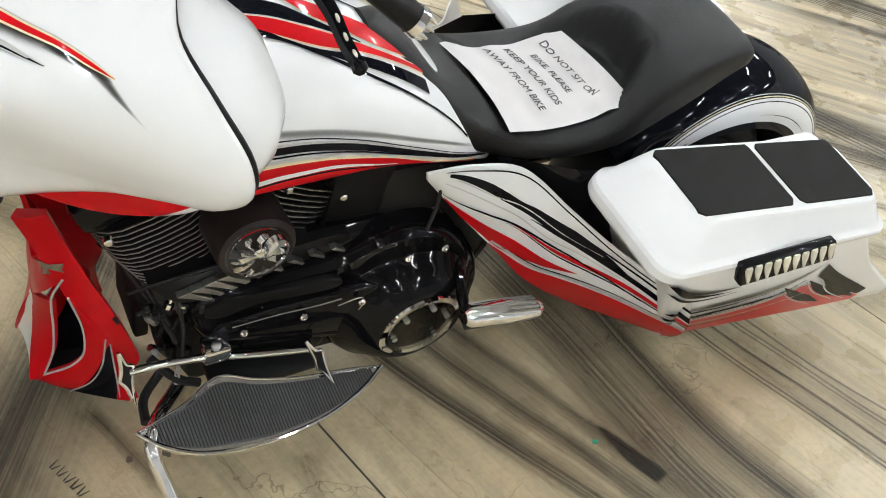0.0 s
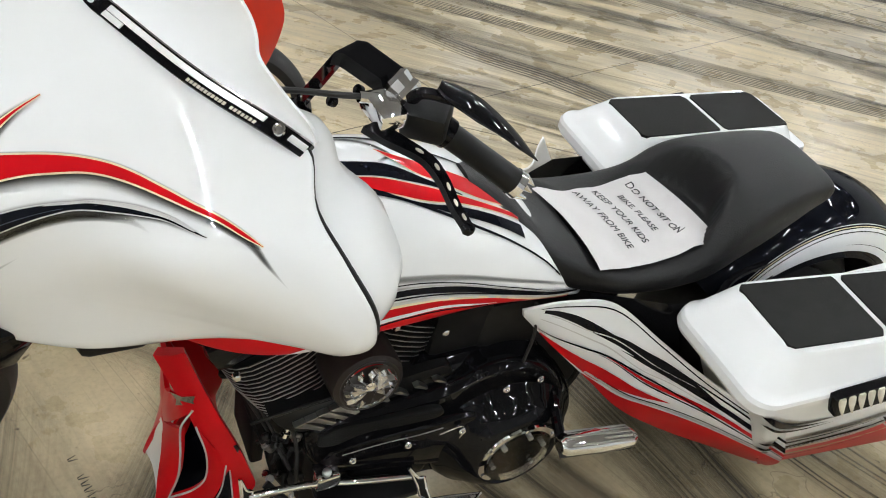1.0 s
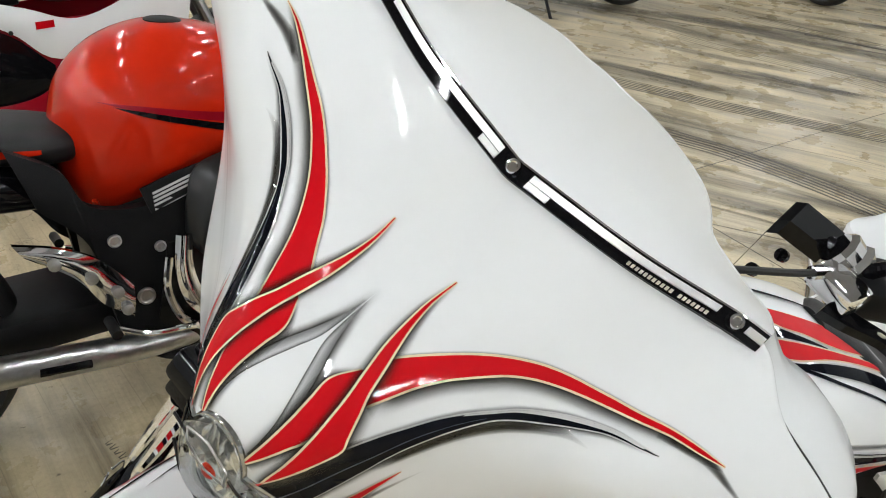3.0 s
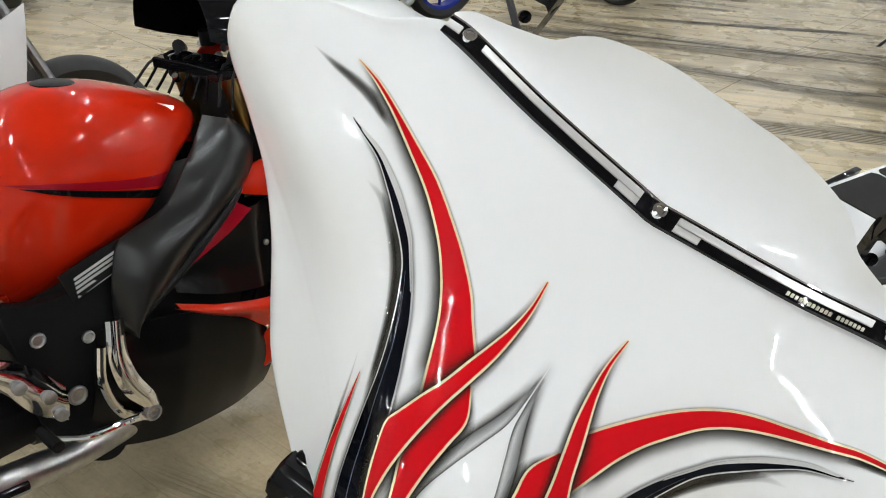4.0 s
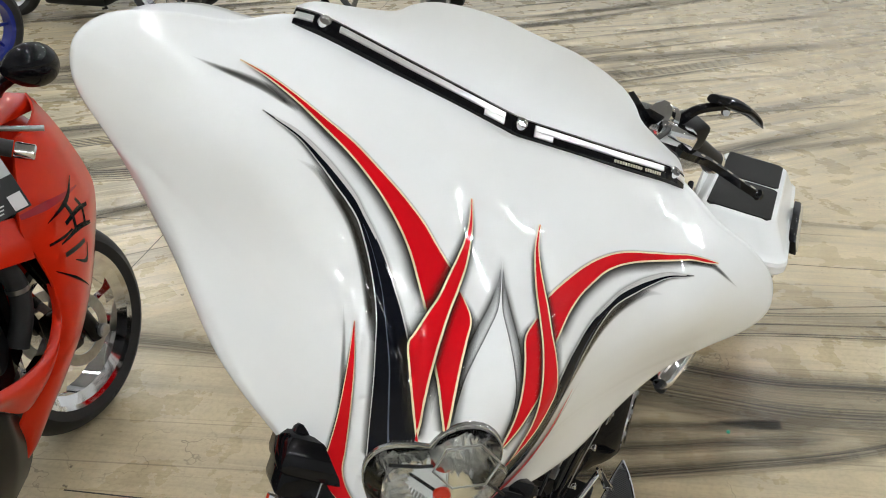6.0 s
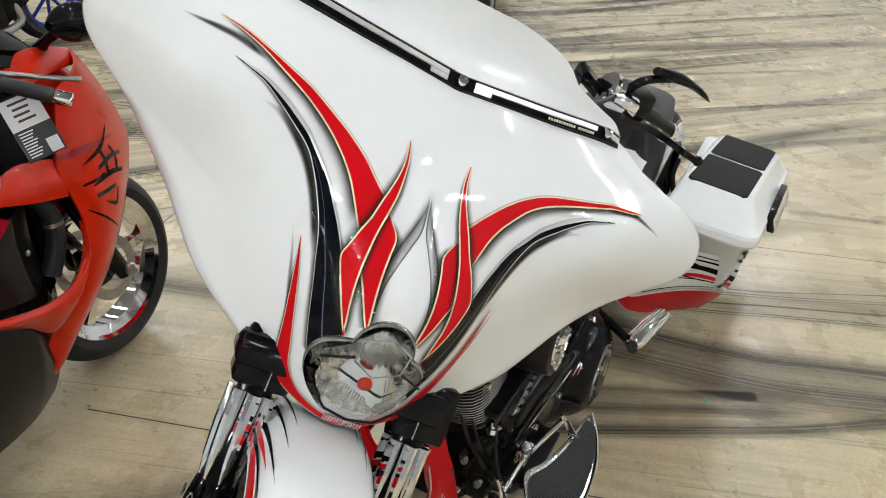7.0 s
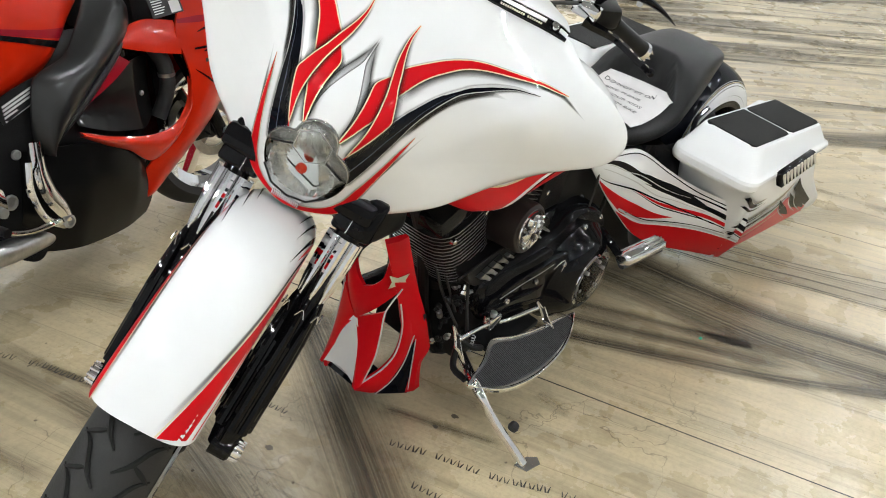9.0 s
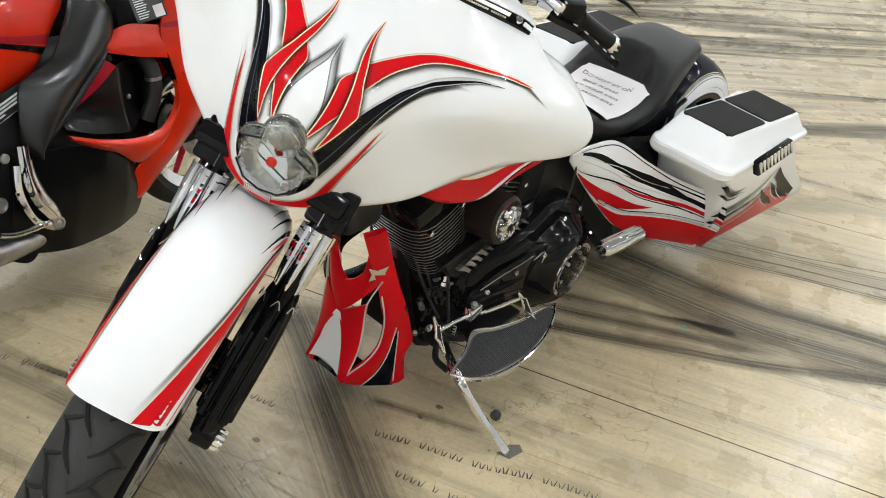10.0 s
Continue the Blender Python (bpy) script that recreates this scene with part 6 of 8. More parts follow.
part("fan_hub", turned([(0.012, 0.012), (0.02, 0.011), (0.022, 0.006), (0.020, 0.0)], HC, (0, -1, 0.12), 20), CHROME, horn)
part("fan_ring", turned([(0.013, 0.0535), (0.018, 0.052), (0.013, 0.0505), (0.013, 0.0535)], HC, (0, -1, 0.12), 40, caps=False), CHROME, horn)
# right-hand air cleaner, exhaust, frame, hidden masses
part("air_cleaner", turned([(-0.08, 0.07), (0.0, 0.085), (0.02, 0.075), (0.025, 0.0)], (0.06, 0.17, 0.64), (0, 1, 0.1), 40), BLACK, engine, "black round air cleaner")
part("exhaust_pipe", tube([(-0.12, 0.12, 0.5), (-0.18, 0.17, 0.4), (-0.1, 0.2, 0.22), (0.4, 0.22, 0.18), (1.4, 0.27, 0.19)], [0.022, 0.022, 0.026, 0.04, 0.045], 16, smooth_n=40), BLACK, bagger, "black exhaust pipe")
for s in (-1, 1):
    part("frame_rail", tube([(-0.30, s * 0.035, 0.80), (-0.165, s * 0.045 + 0.02, 0.55), (-0.075, s * 0.065 + 0.03, 0.25), (-0.02, s * 0.09 + 0.015, 0.13), (0.35, s * 0.12, 0.13), (0.6, s * 0.12, 0.3), (0.62, s * 0.12, 0.64)], 0.016, 10, smooth_n=40), SATIN, bagger, "black frame tube")
part("mid_block", block((0.30, -0.13, 0.28), (0.64, 0.13, 0.66), 0.03), SATIN, bagger)
part("oil_cooler", block((-0.11, -0.03, 0.17), (-0.08, 0.11, 0.36), 0.008), SATIN, bagger, "black oil cooler")
part("steering_lock", block((-0.42, -0.07, 0.66), (-0.30, 0.07, 0.86), 0.02), SATIN, bagger)
for k, pts in enumerate(([(-0.165, -0.06, 0.60), (-0.14, -0.08, 0.52), (-0.105, -0.10, 0.42), (-0.07, -0.12, 0.33)], [(-0.19, -0.05, 0.62), (-0.15, -0.07, 0.5), (-0.10, -0.09, 0.38), (-0.06, -0.13, 0.28)], [(0.38, -0.17, 0.70), (0.395, -0.18, 0.62), (0.39, -0.185, 0.54)], [(-0.11, -0.10, 0.5), (-0.075, -0.13, 0.45), (-0.055, -0.14, 0.36), (-0.06, -0.17, 0.27)], [(-0.22, -0.04, 0.68), (-0.17, -0.06, 0.62), (-0.14, -0.08, 0.55), (-0.10, -0.11, 0.48)])):
    part("hose", tube(pts, 0.0035 + 0.001 * (k % 2), 8, smooth_n=20), RUBBER, bagger, "black rubber hose")
rnd = random.Random(5)
for k in range(26):
    x, z = rnd.uniform(-0.11, -0.03), rnd.uniform(0.2, 0.44)
    y = -0.08 - 0.06 * rnd.random()
    d = np.array((rnd.uniform(-1, 1), rnd.uniform(-1, 0.2), rnd.uniform(-1, 1)))
    part("fitting", turned([(0, 0.006), (0.004, 0.009), (0.014, 0.009), (0.016, 0.005), (0.02 + 0.02 * rnd.random(), 0.005)], (x, y, z), d, 8), rnd.choice([SATIN, SATIN, SATIN, STEEL, CHROME]), engine, smooth=False)
part("valve", turned([(0, 0.005), (0.01, 0.007), (0.02, 0.005), (0.03, 0.006)], (-0.15, -0.085, 0.60), (0.1, -0.3, 1), 10), GOLD, engine, "small brass valve")

# chin spoiler: two uprights, crossing arms and a pointed beak with cut-outs between
def bar(ea, eb, s, n=28, thick=0.010, m=5, bow=0.004):
    """A curved bar between two edge lines, bowed outwards, on side s."""
    a, b = spline(ea, n), spline(eb, n)
    rings = []
    for i in range(n):
        t = (a[min(i + 1, n - 1)] - a[max(i - 1, 0)]) + (b[min(i + 1, n - 1)] - b[max(i - 1, 0)])
        nn = np.cross(t, b[i] - a[i])
        nn /= np.linalg.norm(nn) + 1e-9
        if nn @ np.array((-0.6, 0.8, 0)) < 0:
            nn = -nn
        top = [a[i] * (1 - q) + b[i] * q + nn * bow * math.sin(math.pi * q) for q in np.linspace(0, 1, m + 1)]
        rings.append([(p[0], s * p[1], p[2]) for p in top + [p - nn * thick for p in top[::-1]]])
    return loft(rings)


chin = part("chin_spoiler", loft([[(-0.287, 0.066 * y, 0.088), (-0.232, 0.094 * y, 0.068), (-0.15, 0.134 * y, 0.049)] for y in (-1, -0.4, 0.4, 1)], False, False), NAVY, bagger, "red chin spoiler with flame cut-outs and a white beak", m=Matrix.Translation((0, 0.045, 0)))
part("beak", loft([[(-0.276, 0.008 * y, 0.300), (-0.282, 0.032 * y, 0.243), (-0.290, 0.052 * y, 0.176), (-0.298 - 0.008 * y * y, 0.067 * y, 0.130 - 0.020 * y * y), (-0.280, 0.062 * y, 0.100)] for y in np.linspace(-1, 1, 9)], False, False), WHITE, chin, "white painted beak panel")
for s in (-1, 1):
    ea, eb = spline([(-0.297, 0.064, 0.586), (-0.268, 0.077, 0.5), (-0.238, 0.092, 0.408), (-0.214, 0.104, 0.315), (-0.185, 0.118, 0.234), (-0.165, 0.127, 0.19), (-0.16, 0.13, 0.153), (-0.159, 0.132, 0.096), (-0.16, 0.132, 0.051)], 34), spline([(-0.247, 0.088, 0.605), (-0.22, 0.101, 0.518), (-0.189, 0.115, 0.426), (-0.155, 0.131, 0.336), (-0.13, 0.142, 0.254), (-0.119, 0.147, 0.207), (-0.134, 0.143, 0.163), (-0.129, 0.146, 0.108), (-0.121, 0.149, 0.065)], 34)
    part("leg", loft([[(p[0], s * p[1], p[2]), ((p[0] + q[0]) / 2, s * ((p[1] + q[1]) / 2 + 0.006), (p[2] + q[2]) / 2), (q[0], s * q[1], q[2]), (q[0] + 0.001, s * (q[1] - 0.012), q[2]), (p[0] + 0.012, s * (p[1] - 0.016), p[2])] for p, q in zip(ea, eb)]), RED, chin, "red upright of the spoiler", auto=30)
    part("arm", bar([(-0.268, -0.002, 0.400), (-0.266, 0.026, 0.420), (-0.262, 0.050, 0.455), (-0.270, 0.066, 0.520)], [(-0.275, -0.002, 0.295), (-0.268, 0.040, 0.345), (-0.250, 0.075, 0.400), (-0.232, 0.090, 0.430)], s), RED, chin, "curved red arm")
    part("arm", bar([(-0.275, 0.0, 0.300), (-0.285, 0.030, 0.240), (-0.298, 0.050, 0.175), (-0.308, 0.068, 0.109)], [(-0.255, 0.073, 0.358), (-0.256, 0.076, 0.273), (-0.261, 0.077, 0.199), (-0.28, 0.069, 0.113)], s), RED, chin, "curved red arm")
    part("arm", bar([(-0.229, 0.099, 0.39), (-0.212, 0.108, 0.305), (-0.212, 0.106, 0.216), (-0.235, 0.093, 0.161), (-0.281, 0.069, 0.114)], [(-0.182, 0.121, 0.305), (-0.178, 0.124, 0.25), (-0.193, 0.115, 0.152), (-0.233, 0.092, 0.07), (-0.295, 0.06, 0.087)], s), RED, chin, "curved red lower arm")
    part("lower_stroke", bar([(-0.174, 0.125, 0.256), (-0.183, 0.119, 0.173), (-0.205, 0.108, 0.107), (-0.239, 0.089, 0.063)], [(-0.168, 0.129, 0.259), (-0.161, 0.131, 0.164), (-0.156, 0.133, 0.097), (-0.151, 0.134, 0.046)], s, bow=0.001), NAVY, chin, "black lower stroke")
    part("silver_edge", tube([(-0.169, s * 0.129, 0.259), (-0.162, s * 0.132, 0.164), (-0.157, s * 0.134, 0.098), (-0.152, s * 0.135, 0.049)], 0.0018, 6, smooth_n=18), SILVER, chin, "thin silver edge")
    part("silver_edge", tube([(-0.176, s * 0.126, 0.274), (-0.184, s * 0.12, 0.173), (-0.205, s * 0.108, 0.105), (-0.24, s * 0.09, 0.062)], 0.0018, 6, smooth_n=18), SILVER, chin, "thin silver edge")
    part("silver_edge", tube([(-0.235, s * 0.096, 0.442), (-0.252, s * 0.081, 0.384), (-0.255, s * 0.074, 0.347), (-0.256, s * 0.077, 0.274), (-0.262, s * 0.078, 0.199), (-0.281, s * 0.07, 0.116)], 0.0024, 6, smooth_n=28), SILVER, chin, "thin silver edge")
    part("silver_edge", tube([(-0.23, s * 0.099, 0.39), (-0.212, s * 0.108, 0.305), (-0.212, s * 0.106, 0.216), (-0.235, s * 0.093, 0.161), (-0.279, s * 0.07, 0.117)], 0.0024, 6, smooth_n=28), SILVER, chin, "thin silver edge")
part("flag", plate([(0, 0), (0.03, 0.012), (0.05, 0), (0.042, 0.03), (0.05, 0.055), (0.02, 0.04), (-0.004, 0.05), (0.006, 0.025)], 0.004, basis((-0.26, -0.07, 0.439), (0.75, -0.55, 0.1), (-0.15, -0.1, 0.98), (-0.6, -0.8, 0))), CHROME, chin, "polished pointed bracket")
part("warning_label", block((-0.004, -0.002, -0.016), (0.004, 0.0, 0.016), 0.0008, m=Matrix.Translation((-0.156, -0.13, 0.33)) @ Matrix.Rotation(radians(-20), 4, "Y")), GUNMETAL, chin, "small grey sticker")

# footboard, shifter, pegs, stand
BOARD_IN = [(-0.174, -0.273), (-0.08, -0.248), (-0.008, -0.216), (0.06, -0.240), (0.15, -0.262), (0.24, -0.273), (0.316, -0.286)]
BOARD_OUT = [(-0.174, -0.273), (-0.13, -0.313), (-0.06, -0.345), (0.05, -0.358), (0.17, -0.347), (0.26, -0.318), (0.316, -0.286)]


def board_z(y):
    return 0.262 + 0.28 * (y + 0.215)


bi, bo = spline(BOARD_IN, 40), spline(BOARD_OUT, 40)
board = part("footboard", loft([[(*bi[i], board_z(bi[i][1])), (*bo[i], board_z(bo[i][1])), (*bo[i], board_z(bo[i][1]) - 0.012), (*bi[i], board_z(bi[i][1]) - 0.012)] for i in range(40)]), CHROME, bagger, "crescent chrome footboard with a ribbed dark mat")
part("tread_mat", loft([[(*(bi[i] * (1 - q) + bo[i] * q), board_z((bi[i] * (1 - q) + bo[i] * q)[1]) + 0.002) for q in (0.09, 0.3, 0.5, 0.7, 0.92)] for i in range(3, 37)], False, False), TREAD, board, "dark ribbed rubber mat")
for k in range(74):
    x = -0.145 + 0.0061 * k
    y0, y1 = np.interp(x, bi[:, 0], bi[:, 1]), np.interp(x, bo[:, 0], bo[:, 1])
    w = y1 - y0
    if abs(w) > 0.02:
        part("rib", tube([(x, y0 + w * 0.11, board_z(y0 + w * 0.11) + 0.003), (x + 0.004, y0 + w * 0.9, board_z(y0 + w * 0.9) + 0.003)], 0.0013, 4), RUBBER, board)
part("rim_bar", tube([(x, y, board_z(y) + 0.002) for x, y in bo], 0.0045, 8), CHROME, board, "bright rounded rim")
part("rim_bar", tube([(x, y, board_z(y) + 0.002) for x, y in bi], 0.003, 8), CHROME, board, "bright rounded rim")
part("board_bracket", block((-0.02, -0.24, 0.225), (0.2, -0.15, 0.245), 0.006), SATIN, bagger)
shift = part("shifter", tube([(-0.168, -0.205, 0.348), (-0.09, -0.205, 0.340), (-0.02, -0.206, 0.325), (0.05, -0.212, 0.305), (0.168, -0.240, 0.312)], 0.0075, 12, smooth_n=24), CHROME, bagger, "chrome heel-toe shifter")
part("shift_clamp", block((-0.035, -0.215, 0.308), (0.015, -0.185, 0.348), 0.006), CHROME, shift)
part("clamp_bolt", turned([(0, 0.009), (0.012, 0.009), (0.014, 0.006)], (-0.012, -0.2, 0.345), (0, -0.2, 1), 12), STEEL, shift)
for corners in (((-0.181, -0.190, 0.392), (-0.160, -0.200, 0.357), (-0.167, -0.240, 0.292), (-0.186, -0.215, 0.340)), ((0.152, -0.235, 0.338), (0.188, -0.245, 0.305), (0.207, -0.290, 0.238), (0.178, -0.262, 0.268))):
    c = [Vector(p) for p in corners]
    mid = sum(c, Vector()) / 4
    edge = []
    for a, b in zip(c, c[1:] + c[:1]):
        edge += [a.lerp(b, q).lerp(mid, 0.30 * math.sin(math.pi * q)) for q in np.linspace(0, 1, 8)[:-1]]
    nn = (c[1] - c[3]).cross(c[0] - c[2]).normalized() * 0.003
    blade = part("toe_blade", loft([[tuple(p - nn) for p in edge], [tuple(p + nn) for p in edge]]), GRILLE, shift, "pointed dark mesh toe blade")
    part("blade_rim", tube([tuple(p) for p in edge + edge[:1]], 0.0038, 8), CHROME, blade, "chrome outline of the blade")
for pts in ([(-0.12, -0.16, 0.30), (-0.08, -0.2, 0.27), (-0.04, -0.21, 0.25)], [(-0.10, -0.17, 0.26), (-0.14, -0.2, 0.23), (-0.15, -0.25, 0.23)]):
    part("linkage", tube(pts, 0.009, 10, smooth_n=10), SATIN, bagger)
part("spring", tube([(-0.08 + 0.004 * math.cos(a), -0.2 + 0.004 * math.sin(a), 0.25 + 0.0015 * a) for a in np.linspace(0, 40, 80)], 0.0015, 5), STEEL, bagger)
peg = part("passenger_peg", loft([[(0.445 + 0.15 * u, -0.315 - 0.045 * u + w * math.cos(a), 0.405 + 0.035 * u + h * math.sin(a)) for a in np.linspace(0, 2 * math.pi, 16, endpoint=False)] for u, w, h in ((0, 0.018, 0.016), (0.06, 0.026, 0.022), (0.5, 0.029, 0.025), (0.92, 0.024, 0.020), (1, 0.012, 0.01))]), CHROME, bagger, "ribbed chrome passenger peg")
for k in range(5):
    part("peg_rib", tube([(0.455 + 0.13 * u, -0.315 - 0.045 * u + (-0.018 + 0.009 * k), 0.405 + 0.035 * u + 0.0235 - 0.35 * abs(-0.018 + 0.009 * k)) for u in np.linspace(0.05, 0.95, 6)], 0.0028, 6), STEEL, peg)
part("peg_base", tube([(0.45, -0.318, 0.388), (0.59, -0.36, 0.422)], 0.016, 10), RUBBER, peg, "black rubber underside")
part("peg_arm", tube([(0.50, -0.17, 0.44), (0.47, -0.24, 0.43), (0.455, -0.31, 0.405)], 0.012, 10, smooth_n=10), BLACK, bagger)
stand = part("side_stand", tube([(-0.06, -0.17, 0.20), (-0.15, -0.285, 0.235), (-0.14, -0.36, 0.165), (-0.115, -0.445, 0.085), (-0.11, -0.462, 0.067)], [0.017, 0.015, 0.013, 0.012, 0.015], 12, smooth_n=20), CHROME, bagger, "chrome side stand with a bent foot")
part("foot", loft([[(x, y, z + h) for x, y in ((-0.135, -0.452), (-0.125, -0.488), (-0.075, -0.498), (-0.062, -0.478), (-0.085, -0.458))] for z, h in ((0.060, 0), (0.060, 0.010))]), CHROME, stand)
part("stand_stop", turned([(0, 0.012), (0.008, 0.015), (0.02, 0.012), (0.024, 0.006)], (-0.105, -0.40, 0.14), (0.9, 0.1, 0.3), 14), RUBBER, stand, "black rubber stop")

# handlebar controls, both sides
for s in (-1, 1):
    bar = part("handlebar", loft([[(x + a, s * y, z + b) for a, b in ((-0.022, -0.012), (0.022, -0.012), (0.022, 0.012), (-0.022, 0.012))] for x, y, z in ((-0.30, 0.10, 1.16), (-0.225, 0.225, 1.215), (-0.155, 0.222, 1.292), (-0.148, 0.232, 1.296), (-0.105, 0.285, 1.268))]), BLACK, bagger, "angular black handlebar", m=STEER, smooth=False)
    for k in range(3):
        part("bar_bolt", turned([(0, 0.008), (0.008, 0.008), (0.01, 0.005)], (-0.20 + 0.035 * k, s * (0.232 + 0.012 * k), 1.205 + 0.015 * k), (-0.6, -s * 0.3, 0.4), 12), BLACK, bar)
    part("cable", tube([(-0.30, s * 0.16, 1.24), (-0.25, s * 0.235, 1.285), (-0.205, s * 0.275, 1.292), (-0.17, s * 0.295, 1.290)], 0.0042, 8, smooth_n=20), RUBBER, bar, "black control cable")
    part("cable_end", tube([(-0.188, s * 0.285, 1.290), (-0.160, s * 0.302, 1.288)], 0.008, 10), CHROME, bar)
    part("bar_end_tube", tube([(-0.115, s * 0.28, 1.275), (-0.122, s * 0.31, 1.288), (-0.10, s * 0.383, 1.265)], 0.013, 12), BLACK, bar)
    part("clamp", turned([(-0.02, 0.020), (-0.014, 0.026), (0.0, 0.023), (0.008, 0.027), (0.02, 0.020)], (-0.124, s * 0.305, 1.287), (0.25, s * 1, -0.25), 12), CHROME, bar, "bright ribbed clamp", smooth=False)
    mc = part("master_cylinder", block((-0.022, -0.030, -0.016), (0.022, 0.030, 0.012), 0.008, m=Matrix.Translation((-0.168, s * 0.315, 1.287)) @ Matrix.Rotation(radians(s * 18), 4, "Z") @ Matrix.Rotation(radians(-12), 4, "X")), CHROME, bar, "chrome lever bracket")
    part("switch_box", block((-0.03, -0.032, -0.024), (0.03, 0.032, 0.024), 0.01, m=Matrix.Translation((-0.118, s * 0.352, 1.280)) @ Matrix.Rotation(radians(s * -28), 4, "Z") @ Matrix.Rotation(radians(s * 16), 4, "X")), SATIN, bar, "black switch housing")
    part("grip", tube([(-0.102, s * 0.378, 1.267), (-0.040, s * 0.483, 1.230)], [0.019, 0.0185, 0.019, 0.0195], 20, smooth_n=8), SATIN, bar, "black rubber grip")
    part("grip_collar", tube([(-0.106, s * 0.371, 1.2695), (-0.098, s * 0.385, 1.2645)], 0.022, 16), BLACK, bar)
    bm = bmesh.new()
    gd = np.array((0.50, s * 0.84, -0.30))
    gd /= np.linalg.norm(gd)
    e1 = np.cross(gd, (0, 0, 1))
    e1 /= np.linalg.norm(e1)
    e2 = np.cross(gd, e1)
    go = np.array((-0.040, s * 0.483, 1.230))
    turned([(0, 0.021), (0.012, 0.022), (0.014, 0.012), (0.014, 0.0)], go, gd, 20, bm)
    cap = part("grip_cap", bm, CHROME, bar, "spiked chrome grip end")
    for k in range(7):
        a = 2 * math.pi * k / 7
        part("spike", tube([go + gd * 0.01 + 0.017 * (math.cos(a) * e1 + math.sin(a) * e2), go + gd * 0.028 + 0.014 * (math.cos(a) * e1 + math.sin(a) * e2)], [0.006, 0.0015], 8), CHROME, cap)
    lv = spline([(-0.195, s * 0.318, 1.272), (-0.178, s * 0.352, 1.268), (-0.156, s * 0.395, 1.262), (-0.158, s * 0.43, 1.258), (-0.172, s * 0.468, 1.255), (-0.180, s * 0.50, 1.253)], 26)
    lever = part("lever", loft([[(x - w, y, z - 0.006), (x + w, y + s * 0.2 * w, z - 0.006), (x + w, y + s * 0.2 * w, z + 0.006), (x - w, y, z + 0.006)] for (x, y, z), w in zip(lv, np.interp(np.linspace(0, 1, 26), (0, 0.15, 0.4, 1), (0.012, 0.013, 0.0085, 0.006)))]), BLACK, bar, "black lever with oval slots and a ball end")
    part("lever_ball", turned([(-0.009, 0.002), (-0.007, 0.007), (0, 0.010), (0.007, 0.007), (0.009, 0.002)], lv[-1], (0, s, 0), 16), BLACK, lever)
    for k in (9, 13, 17, 20, 23):
        part("lever_slot", loft([[tuple(lv[k] + (lv[k + 1] - lv[k]) * 0.75 * math.cos(a) + np.array((0.0026 * math.sin(a), 0, 0.0058 + h))) for a in np.linspace(0, 2 * math.pi, 12, endpoint=False)] for h in (0, 0.0012)]), IVORY, lever, "pale slot through the lever")
    mr = bmesh.new()
    ms = spline([(-0.135, s * 0.352, 1.352), (-0.118, s * 0.40, 1.353), (-0.100, s * 0.45, 1.346), (-0.082, s * 0.50, 1.330)], 24)
    rings = []
    for (x, y, z), w, t in zip(ms, np.interp(np.linspace(0, 1, 24), (0, 0.1, 0.4, 0.8, 1), (0.012, 0.026, 0.030, 0.016, 0.001)), np.interp(np.linspace(0, 1, 24), (0, 0.3, 1), (0.008, 0.011, 0.001))):
        rings.append([(x + w * math.cos(a) * 0.8, y - s * w * math.cos(a) * 0.35, z + t * math.sin(a) - 0.25 * w * math.cos(a)) for a in np.linspace(0, 2 * math.pi, 14, endpoint=False)])
    mir = part("mirror", loft(rings, True, True, mr), BLACK, bar, "blade-shaped black mirror")
    part("mirror_stem", tube([(-0.128, s * 0.325, 1.285), (-0.135, s * 0.34, 1.325), (-0.112, s * 0.395, 1.345)], [0.009, 0.008, 0.007], 10, smooth_n=12), BLACK, mir)
    part("mirror_screw", turned([(0, 0.007), (0.006, 0.007), (0.008, 0.004)], (-0.108, s * 0.405, 1.335), (0.8, 0, -0.3), 10), CHROME, mir)

# ---- the notice on the seat ----
W0, W1 = (0.490, -0.172), (0.788, 0.064)


def on_seat(x, y, h):
    pts = [lay(S_SKIN, (x + a, y * 0.92 + b), 0, 2, 1) for a in (-0.06, -0.03, 0, 0.03, 0.06) for b in (-0.03, 0, 0.03)]
    z = [p.z for p in pts if p]
    top = max(z) if z else 0.75
    mean = sum(z) / len(z) if z else 0.75
    return Vector((x, y, min(0.84 * mean + 0.16 * top, 0.772) + 0.005 + h))


bm = bmesh.new()
rows = []
for i in range(22):
    row = []
    for k in range(18):
        x, y = W0[0] + (W1[0] - W0[0]) * i / 21, W0[1] + (W1[1] - W0[1]) * k / 17
        x -= 0.03 * (k / 17 - 0.5) - 0.012 * math.sin(k / 17 * 3)
        row.append(on_seat(x, y, 0.003 * math.sin(i * 0.9) * math.sin(k * 0.5)))
    rows.append(row)
loft(rows, False, False, bm)
notice = part("paper_notice", bm, PAPER, None, "", m=BIKE)
tagged(notice, "creased white paper notice with printed warning, lying on the seat", "notice")
for k, line in enumerate(("DO NOT SIT ON", "BIKE. PLEASE", "KEEP YOUR KIDS", "AWAY FROM BIKE")):
    xc = 0.722 - 0.043 * k
    lettering(line, (0.0225, 0.021, 0.0225, 0.0225)[k], basis((xc, -0.038, 0), (0.0, -1, 0), (1, 0.0, 0), (0, 0, 1)), INK, notice, "printed_line", "black printed capitals", bend=lambda p: on_seat(p.x - 0.03 * ((p.y + 0.152) / 0.218 - 0.5) + 0.012 * math.sin((p.y + 0.152) / 0.218 * 3), p.y, 0.0032 + p.z))

